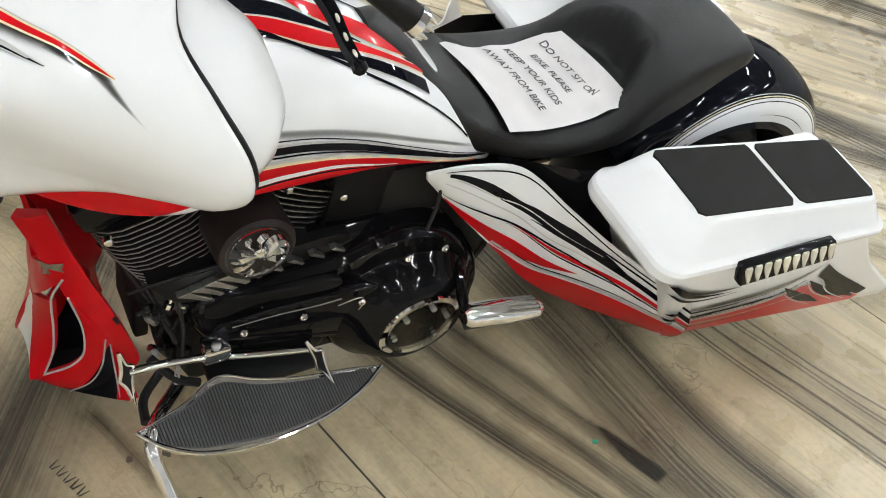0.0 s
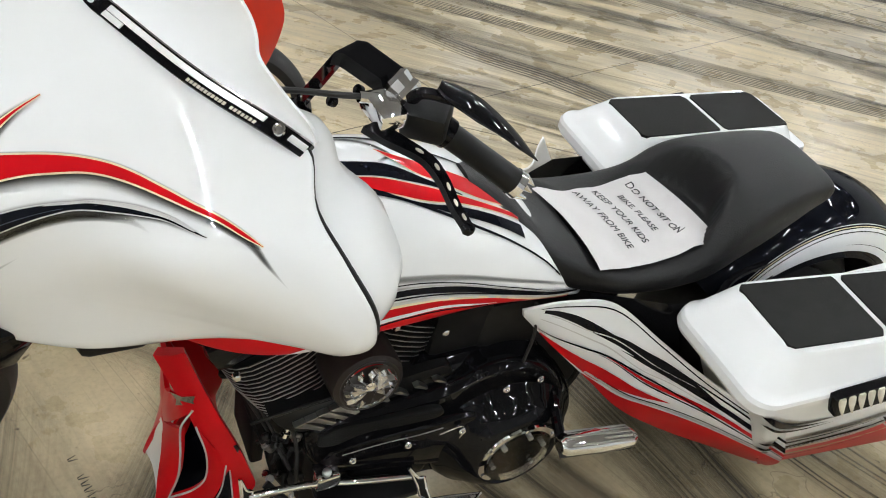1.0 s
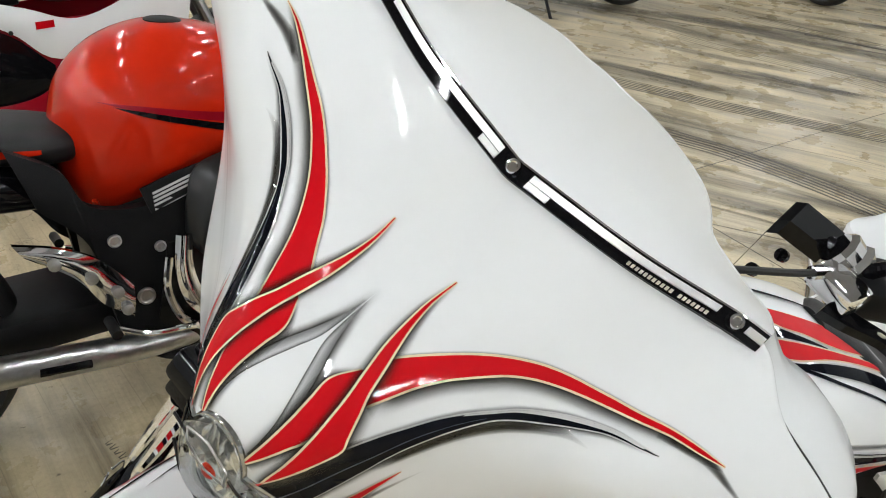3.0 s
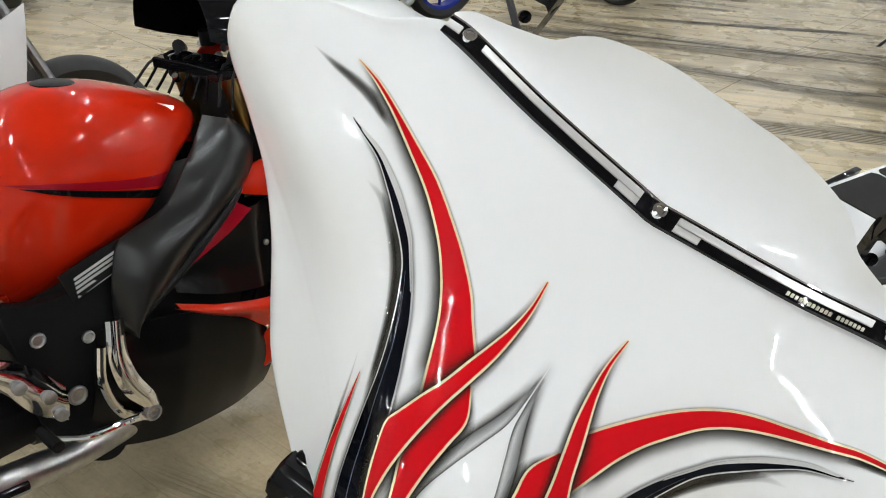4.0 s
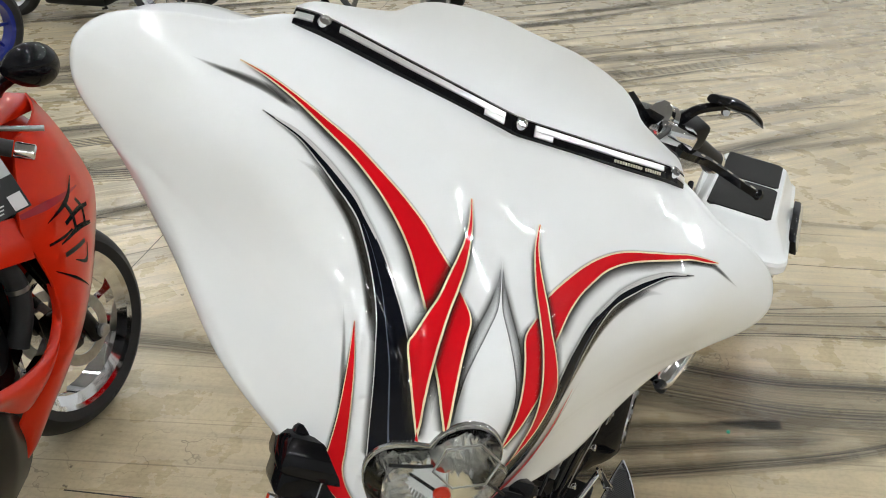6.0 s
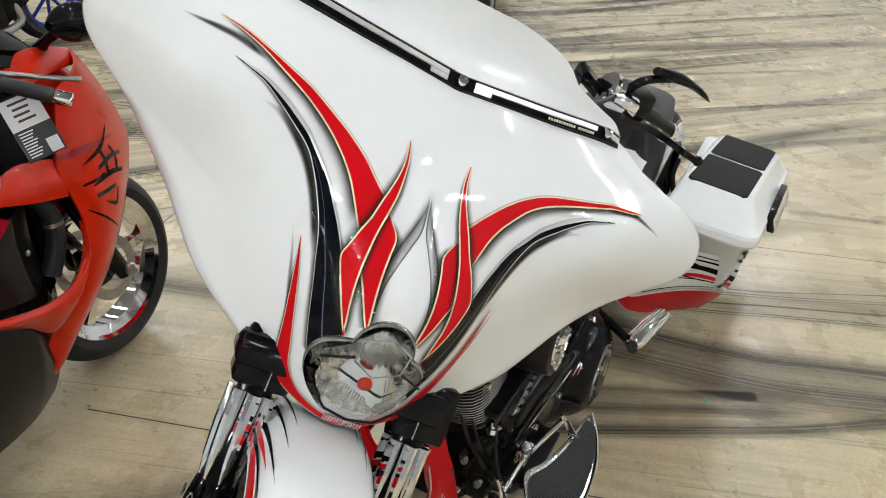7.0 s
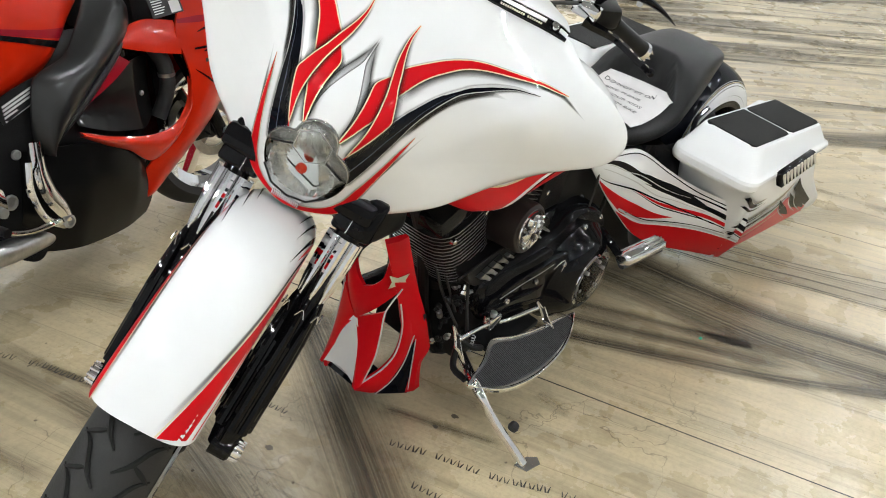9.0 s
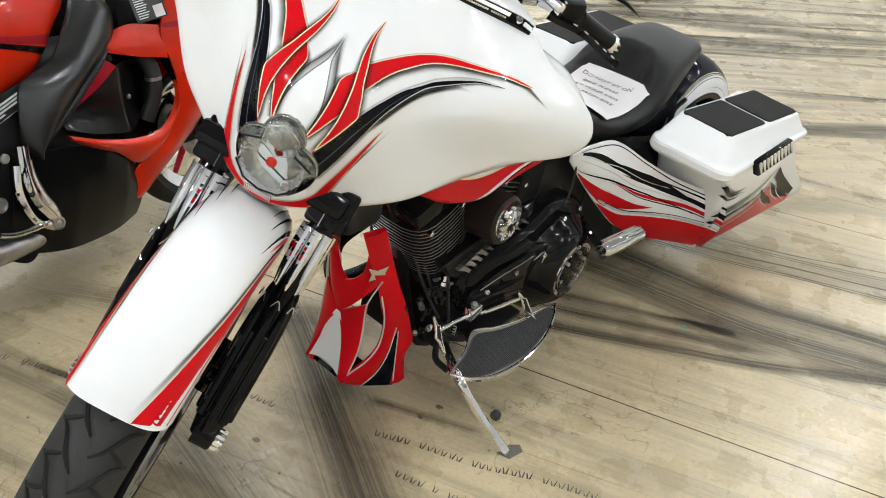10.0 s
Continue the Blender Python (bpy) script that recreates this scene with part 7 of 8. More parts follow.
# ---- orange-red sport motorcycle, standing the other way ----
# local axes: x forwards, y to its left, z up
SPORT = pose(0.15, 1.47, 0, -6.0, 0, 14.0)
sport = thing("sport_motorcycle", "orange-red sport motorcycle with dark graphics, leaning on its stand", "motorcycle", SPORT)
CRIMSON = material("crimson_decal", (0.28, 0.004, 0.014), 0.3, coat=1.0)


def ribbon(ea, eb, ya, yb, bow=0.0, s=-1, n=40, m=8, thick=0.006):
    """A curved panel on the side: edges in (x, z), depth ya to yb across, bowed outwards."""
    a, b = spline(ea, n), spline(eb, n)
    rows = []
    for i in range(n):
        out, inn = [], []
        for q in np.linspace(0, 1, m + 1):
            p = a[i] * (1 - q) + b[i] * q
            ta = np.interp(i / (n - 1), np.linspace(0, 1, len(ya)), ya)
            tb = np.interp(i / (n - 1), np.linspace(0, 1, len(yb)), yb)
            y = ta * (1 - q) + tb * q + bow * math.sin(math.pi * q)
            out.append((p[0], s * y, p[1]))
            inn.append((p[0], s * (y - thick), p[1]))
        rows.append(out + inn[::-1])
    return loft(rows)


WHEEL_M = Matrix.Translation((0.01, -0.06, 0.295)) @ Matrix.Rotation(radians(-10), 4, "Z")
part("front_tyre", tyre((0, 0, 0), 0.30, 0.125), RUBBER, sport, "black front tyre", m=WHEEL_M)
rim = part("front_rim", turned([(-0.046, 0.215), (-0.052, 0.228), (-0.044, 0.232), (-0.040, 0.205), (-0.01, 0.192), (0.01, 0.192), (0.04, 0.205), (0.044, 0.232), (0.052, 0.228), (0.046, 0.215), (0.03, 0.188), (-0.03, 0.188), (-0.046, 0.215)], (0, 0, 0), (0, 1, 0), 72, caps=False), CHROME, sport, "chrome-plated front wheel", m=WHEEL_M)
for k in range(6):
    a = 2 * math.pi * k / 6 + 0.35 * (k % 2)
    d, e = np.array((math.cos(a), 0, math.sin(a))), np.array((-math.sin(a), 0, math.cos(a)))
    part("spoke", loft([[d * r + e * w * c + np.array((0, t * v, 0)) for c, v in ((-1, -1), (1, -1), (1, 1), (-1, 1))] for r, w, t in ((0.03, 0.02, 0.03), (0.10, 0.012, 0.018), (0.196, 0.017, 0.014))]), CHROME, rim, "chrome spoke")
part("hub", turned([(-0.055, 0.025), (-0.05, 0.04), (0.05, 0.04), (0.055, 0.025)], (0, 0, 0), (0, 1, 0), 24), BLACK, rim)
for s in (-1, 1):
    part("brake_disc", turned([(0, 0.07), (0, 0.102), (0.004, 0.102), (0.004, 0.07), (0, 0.07)], (0, s * 0.062, 0), (0, s, 0), 48, caps=False), STEEL, rim, "steel brake disc")
    leg = part("fork_leg", tube([(0.01, s * 0.10, -0.02), (-0.16, s * 0.10, 0.40), (-0.24, s * 0.1, 0.62)], [0.024, 0.03, 0.026], 14), BLACK, sport, "black fork leg", m=WHEEL_M)
    part("caliper", block((-0.14, s * 0.10 - 0.03, 0.0), (-0.06, s * 0.10 + 0.03, 0.12), 0.012), BLACK, leg, "black brake caliper")
    part("axle_nut", turned([(0, 0.02), (0.01, 0.02), (0.014, 0.014)], (0.01, s * 0.125, 0), (0, s, 0), 8), STEEL, leg)
part("front_mudguard", loft([[(0.315 * math.cos(a) * (1 - 0.12 * abs(v) ** 3), 0.075 * v, 0.315 * math.sin(a) * (1 - 0.12 * abs(v) ** 3)) for v in np.linspace(-1, 1, 11)] for a in np.linspace(radians(62), radians(160), 24)], False, False), ORANGE, sport, "orange-red front mudguard", m=WHEEL_M)
part("rear_tyre", tyre((-1.50, 0, 0.32), 0.32, 0.2), RUBBER, sport, "wide black rear tyre")
part("rear_rim", turned([(-0.08, 0.235), (-0.06, 0.21), (-0.03, 0.05), (0.03, 0.05), (0.06, 0.21), (0.08, 0.235)], (-1.50, 0, 0.32), (0, 1, 0), 48), CHROME, sport, "chrome rear rim")
part("swing_arm", block((-1.52, -0.14, 0.28), (-0.95, 0.14, 0.38), 0.03), SATIN, sport, "black swing arm")
stank = part("fuel_tank", sweep_oval([(-1.035, 0.05, 0.63, 0.80), (-0.99, 0.12, 0.558, 0.90), (-0.90, 0.165, 0.570, 0.97), (-0.78, 0.185, 0.612, 1.0), (-0.66, 0.18, 0.665, 0.985), (-0.56, 0.15, 0.77, 0.95), (-0.48, 0.10, 0.83, 0.915), (-0.455, 0.04, 0.86, 0.89)], 44, 36, 2.5), ORANGE, sport, "glossy orange-red fuel tank")
TK = skin_of(stank)
for s in (-1, 1):
    part("crimson_stripe", band(TK, [(-0.95, 0.862), (-0.85, 0.845), (-0.70, 0.812), (-0.57, 0.79)], [(-0.95, 0.862), (-0.85, 0.832), (-0.70, 0.79), (-0.57, 0.755)], 0.0012, 1, s), CRIMSON, stank, "crimson stripe")
    part("black_stripe", band(TK, [(-0.92, 0.850), (-0.85, 0.832), (-0.70, 0.786), (-0.58, 0.748)], [(-0.92, 0.850), (-0.85, 0.820), (-0.70, 0.768), (-0.60, 0.728)], 0.0014, 1, s), BLACK, stank, "black stripe")
    part("knee_crease", band(TK, *around([(-0.92, 0.90), (-0.80, 0.885), (-0.68, 0.87), (-0.58, 0.86)], (0.004, 0.010, 0.008, 0.004)), 0.0016, 1, s), ORANGE, stank)
    part("emblem", plate([(-0.03, -0.012), (0.012, -0.016), (0.03, 0.012), (-0.012, 0.016)], 0.004, basis((-0.565, s * 0.118, 0.917), (0.95, s * 0.1, -0.28), (0.2, -s * 0.55, 0.80), (0.1, s * 0.83, 0.5)), 0.001), STEEL, stank, "small grey metal emblem")
part("tank_cap", turned([(0, 0.044), (0.004, 0.044), (0.007, 0.036), (0.006, 0.0)], (-0.74, 0.0, 0.994), (0.1, 0, 1), 28), SATIN, stank, "dark fuel cap")
part("tank_lip", tube([lay(TK, (x, z), 0.004, 1, -1) for x, z in ((-0.985, 0.63), (-0.97, 0.59), (-0.92, 0.588), (-0.85, 0.605), (-0.78, 0.630), (-0.7, 0.662), (-0.62, 0.715)) if lay(TK, (x, z), 0.004, 1, -1)], 0.007, 8, smooth_n=24), ORANGE, stank, "orange lower lip")

for s in (-1, 1):
    side = part("side_fairing", ribbon([(0.03, 0.965), (0.09, 0.875), (0.158, 0.735), (0.172, 0.64), (0.088, 0.493), (-0.05, 0.37), (-0.22, 0.28), (-0.40, 0.185), (-0.505, 0.195)], [(-0.13, 0.895), (-0.195, 0.805), (-0.245, 0.715), (-0.225, 0.63), (-0.215, 0.54), (-0.275, 0.43), (-0.42, 0.335), (-0.455, 0.275), (-0.505, 0.215)], (0.165, 0.172, 0.175, 0.175, 0.175, 0.172, 0.172, 0.16, 0.15), (0.205, 0.225, 0.235, 0.24, 0.245, 0.245, 0.235, 0.20, 0.155), 0.035, s, 50, 12), ORANGE, sport, "orange-red side fairing with black graphics")
    part("lip", ribbon([(-0.69, 0.527), (-0.57, 0.475), (-0.42, 0.43), (-0.31, 0.43), (-0.235, 0.49), (-0.215, 0.56)], [(-0.69, 0.512), (-0.60, 0.455), (-0.51, 0.405), (-0.43, 0.345), (-0.32, 0.37), (-0.24, 0.44)], (0.25, 0.255, 0.25, 0.245, 0.24, 0.235), (0.245, 0.245, 0.235, 0.235, 0.235, 0.24), 0.018, s), ORANGE, side, "orange-red scoop lip")
    part("upper_band", ribbon([(-0.46, 0.745), (-0.41, 0.762), (-0.34, 0.768), (-0.235, 0.745)], [(-0.475, 0.715), (-0.42, 0.695), (-0.34, 0.668), (-0.235, 0.64)], (0.20, 0.205, 0.205, 0.22), (0.215, 0.225, 0.23, 0.238), 0.008, s), ORANGE, side, "orange-red upper band")
    part("crimson_insert", ribbon([(-0.47, 0.690), (-0.54, 0.638), (-0.625, 0.585)], [(-0.43, 0.660), (-0.51, 0.620), (-0.625, 0.580)], (0.212, 0.214, 0.215), (0.212, 0.214, 0.215), 0.0, s), CRIMSON, side, "crimson and black insert")
    part("scoop_panel", ribbon([(-0.66, 0.60), (-0.52, 0.64), (-0.38, 0.655), (-0.30, 0.64)], [(-0.66, 0.53), (-0.55, 0.48), (-0.40, 0.44), (-0.32, 0.46)], (0.195, 0.20, 0.19, 0.15), (0.21, 0.215, 0.205, 0.16), -0.01, s), BELLY, side, "gloss black scoop panel")
    part("scoop_throat", ribbon([(-0.32, 0.665), (-0.27, 0.655), (-0.235, 0.62)], [(-0.33, 0.43), (-0.29, 0.44), (-0.24, 0.50)], (0.13, 0.12, 0.13), (0.13, 0.12, 0.13), 0, s), SATIN, side)
    part("scoop_hose", tube([(-0.285, s * 0.165, 0.67), (-0.262, s * 0.185, 0.60), (-0.27, s * 0.185, 0.52), (-0.31, s * 0.17, 0.44)], 0.026, 14, smooth_n=16), RUBBER, side, "black rubber hose in the scoop")
    part("hose_clamp", turned([(-0.006, 0.0275), (0.006, 0.0275)], (-0.262, s * 0.186, 0.575), (-0.02, 0, 1), 20, caps=False), STEEL, side, "steel hose clamp")
    part("panel_bolt", turned([(0, 0.008), (0.006, 0.008), (0.008, 0.004)], (-0.38, s * 0.182, 0.545), (0, s, 0), 12), STEEL, side)
    part("brow", ribbon([(0.04, 0.962), (-0.06, 0.992), (-0.16, 1.0), (-0.24, 0.975)], [(0.05, 0.92), (-0.06, 0.93), (-0.16, 0.935), (-0.26, 0.915)], (0.150, 0.150, 0.150, 0.16), (0.168, 0.185, 0.195, 0.20), 0.012, s), ORANGE, side, "orange-red upper edge by the mirror")
    FS = skin_of(side)
    for c, w in (([(-0.16, 0.695), (-0.06, 0.715), (0.0, 0.755)], (0.002, 0.016, 0.004)), ([(-0.10, 0.665), (-0.03, 0.672), (0.04, 0.66)], (0.012, 0.014, 0.01)), ([(-0.075, 0.71), (-0.06, 0.67), (-0.065, 0.63)], (0.012, 0.016, 0.012)), ([(-0.14, 0.628), (-0.05, 0.632), (0.03, 0.612)], (0.004, 0.016, 0.010)), ([(-0.02, 0.70), (0.0, 0.665), (-0.01, 0.625)], (0.010, 0.012, 0.014)), ([(-0.11, 0.57), (-0.06, 0.545), (-0.03, 0.58)], (0.002, 0.012, 0.004)), ([(-0.19, 0.58), (-0.13, 0.53), (-0.08, 0.48)], (0.002, 0.008, 0.002)), ([(-0.18, 0.645), (-0.12, 0.640), (-0.08, 0.642)], (0.006, 0.008, 0.006))):
        part("black_stroke", band(FS, *around(c, w, 24), 0.0014, 1, s, n=24), BLACK, side, "black brush-stroke graphic")
    part("name_bar", band(FS, *around([(-0.14, 0.598), (-0.09, 0.594), (-0.04, 0.592)], (0.012, 0.012, 0.012), 12), 0.0016, 1, s, n=12), GUNMETAL, side, "grey printed bar")
    part("crimson_streak", band(FS, *around([(-0.30, 0.75), (-0.15, 0.735), (0.02, 0.72)], (0.004, 0.022, 0.004), 24), 0.0012, 1, s, n=24), CRIMSON, side, "crimson streak")
    # grey sculpted panel over the frame
    pa = [(-0.47, 0.885), (-0.53, 0.835), (-0.590, 0.780), (-0.65, 0.728), (-0.765, 0.700), (-0.80, 0.640), (-0.815, 0.545), (-0.80, 0.495)]
    pb = [(-0.43, 0.882), (-0.392, 0.825), (-0.418, 0.740), (-0.515, 0.672), (-0.61, 0.610), (-0.70, 0.552), (-0.765, 0.510), (-0.785, 0.487)]
    part("frame_panel", ribbon(pa, pb, (0.13, 0.165, 0.185, 0.195, 0.205, 0.215, 0.215, 0.21), (0.16, 0.195, 0.205, 0.205, 0.215, 0.225, 0.22, 0.21), 0.045, s, 60, 16), GUNMETAL, sport, "smooth dark grey frame panel")
    part("panel_ridge", tube([(-0.40, s * 0.185, 0.79), (-0.47, s * 0.215, 0.71), (-0.58, s * 0.225, 0.635), (-0.68, s * 0.235, 0.575), (-0.76, s * 0.232, 0.52)], [0.004, 0.010, 0.012, 0.010, 0.003], 10, smooth_n=24), GUNMETAL, sport)
    part("label_plate", ribbon([(-0.90, 0.66), (-0.82, 0.685), (-0.75, 0.70)], [(-0.885, 0.60), (-0.82, 0.625), (-0.76, 0.645)], (0.185, 0.19, 0.195), (0.195, 0.2, 0.205), 0, s, 12, 3), SATIN, sport, "black plate with grey data labels")
    for k in range(5):
        part("data_bar", ribbon([(-0.875, 0.650 - 0.010 * k), (-0.77, 0.682 - 0.010 * k)], [(-0.875, 0.645 - 0.010 * k), (-0.77, 0.677 - 0.010 * k)], (0.195, 0.2), (0.196, 0.201), 0, s, 4, 1, 0.002), SILVER, sport, "grey printed bar")
    part("frame_plate", ribbon([(-1.16, 0.80), (-1.06, 0.735), (-1.015, 0.645), (-0.90, 0.62), (-0.78, 0.655), (-0.72, 0.60)], [(-1.12, 0.66), (-1.03, 0.55), (-0.99, 0.30), (-0.90, 0.20), (-0.84, 0.22), (-0.74, 0.46)], (0.17, 0.18, 0.185, 0.19, 0.19, 0.2), (0.19, 0.195, 0.2, 0.2, 0.2, 0.2), 0.01, s, 40, 8, 0.03), WRINKLE, sport, "satin black frame plate")
    for x, z, r in ((-0.93, 0.40, 0.022), (-0.88, 0.52, 0.014), (-0.98, 0.56, 0.016)):
        part("frame_bolt", turned([(0, r), (0.006, r), (0.008, r * 0.8), (0.004, r * 0.6), (0.004, 0.0)], (x, s * 0.208, z), (0, s, 0), 12), STEEL, sport)
    guard = part("heel_guard", ribbon([(-0.845, 0.545), (-0.86, 0.46), (-0.85, 0.38), (-0.815, 0.315), (-0.80, 0.285)], [(-0.80, 0.54), (-0.815, 0.47), (-0.805, 0.40), (-0.775, 0.335), (-0.765, 0.30)], (0.225, 0.235, 0.24, 0.24, 0.235), (0.225, 0.235, 0.24, 0.24, 0.235), 0.012, s, 24, 6, 0.012), CHROME, sport, "polished foot bracket")
    part("guard_arm", tube([(-0.87, s * 0.235, 0.50), (-0.885, s * 0.24, 0.42), (-0.86, s * 0.24, 0.33), (-0.80, s * 0.235, 0.28)], 0.011, 10, smooth_n=14), CHROME, guard)
    part("guard_boss", turned([(0, 0.02), (0.014, 0.02), (0.016, 0.014), (0.008, 0.012), (0.008, 0.0)], (-0.79, s * 0.235, 0.29), (0, s, 0), 18), STEEL, guard)
    rs = part("foot_rest", ribbon([(-1.19, 0.61), (-1.10, 0.58), (-1.02, 0.53), (-0.96, 0.45)], [(-1.17, 0.575), (-1.08, 0.50), (-1.03, 0.42), (-0.97, 0.37)], (0.225, 0.23, 0.235, 0.235), (0.225, 0.23, 0.235, 0.235), 0.01, s, 24, 6, 0.014), CHROME, sport, "polished footrest bracket")
    for x, z in ((-1.12, 0.555), (-1.05, 0.50), (-1.0, 0.45), (-0.985, 0.40)):
        part("bracket_bolt", turned([(0, 0.014), (0.012, 0.014), (0.016, 0.008)], (x, s * 0.242, z), (0, s, 0), 12), STEEL, rs)
    part("brake_pedal", tube([(-1.02, s * 0.25, 0.36), (-0.95, s * 0.265, 0.33), (-0.86, s * 0.27, 0.32), (-0.84, s * 0.285, 0.325)], 0.008, 10, smooth_n=14), CHROME, rs)
    part("peg", tube([(-1.03, s * 0.24, 0.38), (-1.03, s * 0.31, 0.375)], 0.013, 12), SATIN, rs)
    part("clip_on", tube([(-0.36, s * 0.10, 0.995), (-0.31, s * 0.17, 0.970), (-0.262, s * 0.255, 0.930)], 0.016, 12), SATIN, sport, "black clip-on bar")
    part("grip", tube([(-0.305, s * 0.18, 0.968), (-0.245, s * 0.283, 0.914)], 0.019, 14), RUBBER, sport, "black grip")
    part("bar_end", turned([(0, 0.016), (0.004, 0.0185), (0.04, 0.0185), (0.044, 0.015), (0.044, 0.008), (0.036, 0.007), (0.036, 0.0)], (-0.244, s * 0.285, 0.913), (0.46, s * 0.79, -0.41), 20), CHROME, sport, "polished bar end")
    part("lever", tube([(-0.27, s * 0.14, 0.980), (-0.235, s * 0.19, 0.965), (-0.18, s * 0.25, 0.940), (-0.14, s * 0.30, 0.925)], [0.008, 0.007, 0.006, 0.007], 10, smooth_n=14), STEEL, sport, "grey brake lever")
    part("reservoir", turned([(0, 0.022), (0.035, 0.024), (0.04, 0.018)], (-0.25, s * 0.13, 0.975), (0, 0, 1), 18), SATIN, sport)
    mh = bmesh.new()
    rings = []
    for q in np.linspace(0, 1, 14):
        r = math.sin(math.pi * min(max(q, 0.02), 0.98)) ** 0.55
        rings.append([(-0.165 + 0.19 * q + 0.0, s * (0.265 + 0.012 * math.sin(math.pi * q)) + 0.045 * r * math.cos(a), 1.065 - 0.02 * q + 0.052 * r * math.sin(a)) for a in np.linspace(0, 2 * math.pi, 18, endpoint=False)])
    mirr = part("mirror", loft(rings, True, True, mh), BLACK, sport, "gloss black mirror")
    part("mirror_stem", tube([(-0.05, s * 0.13, 0.98), (-0.08, s * 0.18, 1.01), (-0.09, s * 0.235, 1.04)], [0.02, 0.014, 0.016], 12, smooth_n=12), BLACK, mirr)
nose = part("nose_cowl", sweep_oval([(-0.12, 0.186, 0.66, 0.945), (-0.06, 0.185, 0.64, 0.96), (0.0, 0.180, 0.63, 0.965), (0.08, 0.165, 0.62, 0.90), (0.15, 0.13, 0.62, 0.80), (0.19, 0.07, 0.64, 0.74), (0.20, 0.01, 0.66, 0.70)], 24, 30, 2.6), ORANGE, sport, "orange-red nose cowl")
part("windscreen", loft([[(x + 0.02 * math.cos(a) * 0, hw * math.cos(a), z0 + h * math.sin(a)) for a in np.linspace(0, math.pi, 22)] for x, hw, z0, h in ((-0.44, 0.15, 1.05, 0.16), (-0.36, 0.165, 1.02, 0.17), (-0.22, 0.165, 0.98, 0.16), (-0.08, 0.13, 0.955, 0.10), (0.02, 0.07, 0.95, 0.03))], False, False), BLACK, sport, "dark tinted windscreen")
part("cockpit", block((-0.34, -0.16, 0.70), (-0.110, 0.16, 0.92), 0.03), SATIN, sport, "black instrument panel")
part("top_yoke", plate([(-0.06, -0.13), (0.02, -0.13), (0.05, -0.03), (0.05, 0.03), (0.02, 0.13), (-0.06, 0.13), (-0.05, 0.0)], 0.025, Matrix.Translation((-0.36, 0, 0.95)), 0.004), BLACK, sport, "black metal top yoke")
for s in (-1, 1):
    part("fork_tube", tube([(-0.33, s * 0.10, 0.80), (-0.375, s * 0.10, 0.965)], 0.022, 16), GOLD, sport, "gold fork tube")
    part("fork_nut", turned([(0, 0.018), (0.012, 0.018), (0.014, 0.012)], (-0.375, s * 0.10, 0.965), (-0.2, 0, 1), 6), CHROME, sport)
rr = random.Random(11)
for k in range(9):
    y = -0.2 + 0.05 * k
    part("cable", tube([(-0.44, y, 0.90), (-0.40 + 0.03 * rr.random(), y * 0.8, 0.96 + 0.03 * rr.random()), (-0.30, y * 0.9, 0.95), (-0.22, y * 0.6, 0.88)], 0.0038, 7, smooth_n=14), rr.choice([SATIN, SATIN, BLACK]), sport, "thin cable")
for k in range(10):
    x, y = rr.uniform(-0.43, -0.2), rr.uniform(-0.2, 0.2)
    part("fitting", turned([(0, 0.008), (0.01, 0.011), (0.02, 0.008)], (x, y, 0.93 + 0.03 * rr.random()), (rr.uniform(-1, 1), rr.uniform(-1, 1), 1), 8), rr.choice([CHROME, STEEL, SATIN]), sport)
part("engine", sweep_oval([(-1.0, 0.13, 0.24, 0.60), (-0.8, 0.17, 0.21, 0.66), (-0.6, 0.18, 0.20, 0.70), (-0.4, 0.16, 0.22, 0.72), (-0.25, 0.10, 0.35, 0.70)], 24, 24, 4.0), SATIN, sport, "black engine")
for s in (-1, 1):
    part("belly_fairing", ribbon([(-0.86, 0.52), (-0.76, 0.50), (-0.64, 0.475), (-0.54, 0.425), (-0.46, 0.36), (-0.40, 0.30)], [(-0.93, 0.245), (-0.82, 0.195), (-0.72, 0.165), (-0.60, 0.148), (-0.52, 0.142), (-0.43, 0.150)], (0.20, 0.215, 0.228, 0.225, 0.22, 0.19), (0.185, 0.195, 0.20, 0.195, 0.185, 0.17), 0.02, s, 40, 12), BELLY, sport, "gloss black belly fairing")
    part("inner_panel", ribbon([(-0.80, 0.66), (-0.60, 0.70), (-0.40, 0.74), (-0.22, 0.70)], [(-0.80, 0.40), (-0.60, 0.40), (-0.40, 0.36), (-0.24, 0.38)], (0.165, 0.165, 0.16, 0.11), (0.17, 0.175, 0.17, 0.12), 0, s, 20, 5), BLACK, sport, "black inner panel")
part("belly_pan", block((-0.88, -0.15, 0.17), (-0.42, 0.15, 0.23), 0.02), BLACK, sport, "black belly pan")
sseat = part("seat", sweep_oval([(-1.62, 0.10, 0.84, 0.92), (-1.42, 0.13, 0.80, 0.88), (-1.25, 0.15, 0.76, 0.84), (-1.08, 0.13, 0.72, 0.815), (-0.975, 0.085, 0.715, 0.79), (-0.925, 0.03, 0.725, 0.765)], 30, 28, 2.8), LEATHER, sport, "black seat with an orange side stripe")
SS = skin_of(sseat)
for s in (-1, 1):
    part("seat_stripe", band(SS, [(-1.45, 0.815), (-1.25, 0.805), (-1.08, 0.775)], [(-1.45, 0.795), (-1.25, 0.785), (-1.08, 0.765)], 0.0015, 1, s), ORANGE, sseat, "orange stripe")
part("tail_unit", sweep_oval([(-1.80, 0.05, 0.80, 0.90), (-1.55, 0.14, 0.68, 0.86), (-1.25, 0.16, 0.64, 0.78), (-1.05, 0.14, 0.62, 0.72)], 20, 24, 3.0), BLACK, sport, "gloss black tail unit")
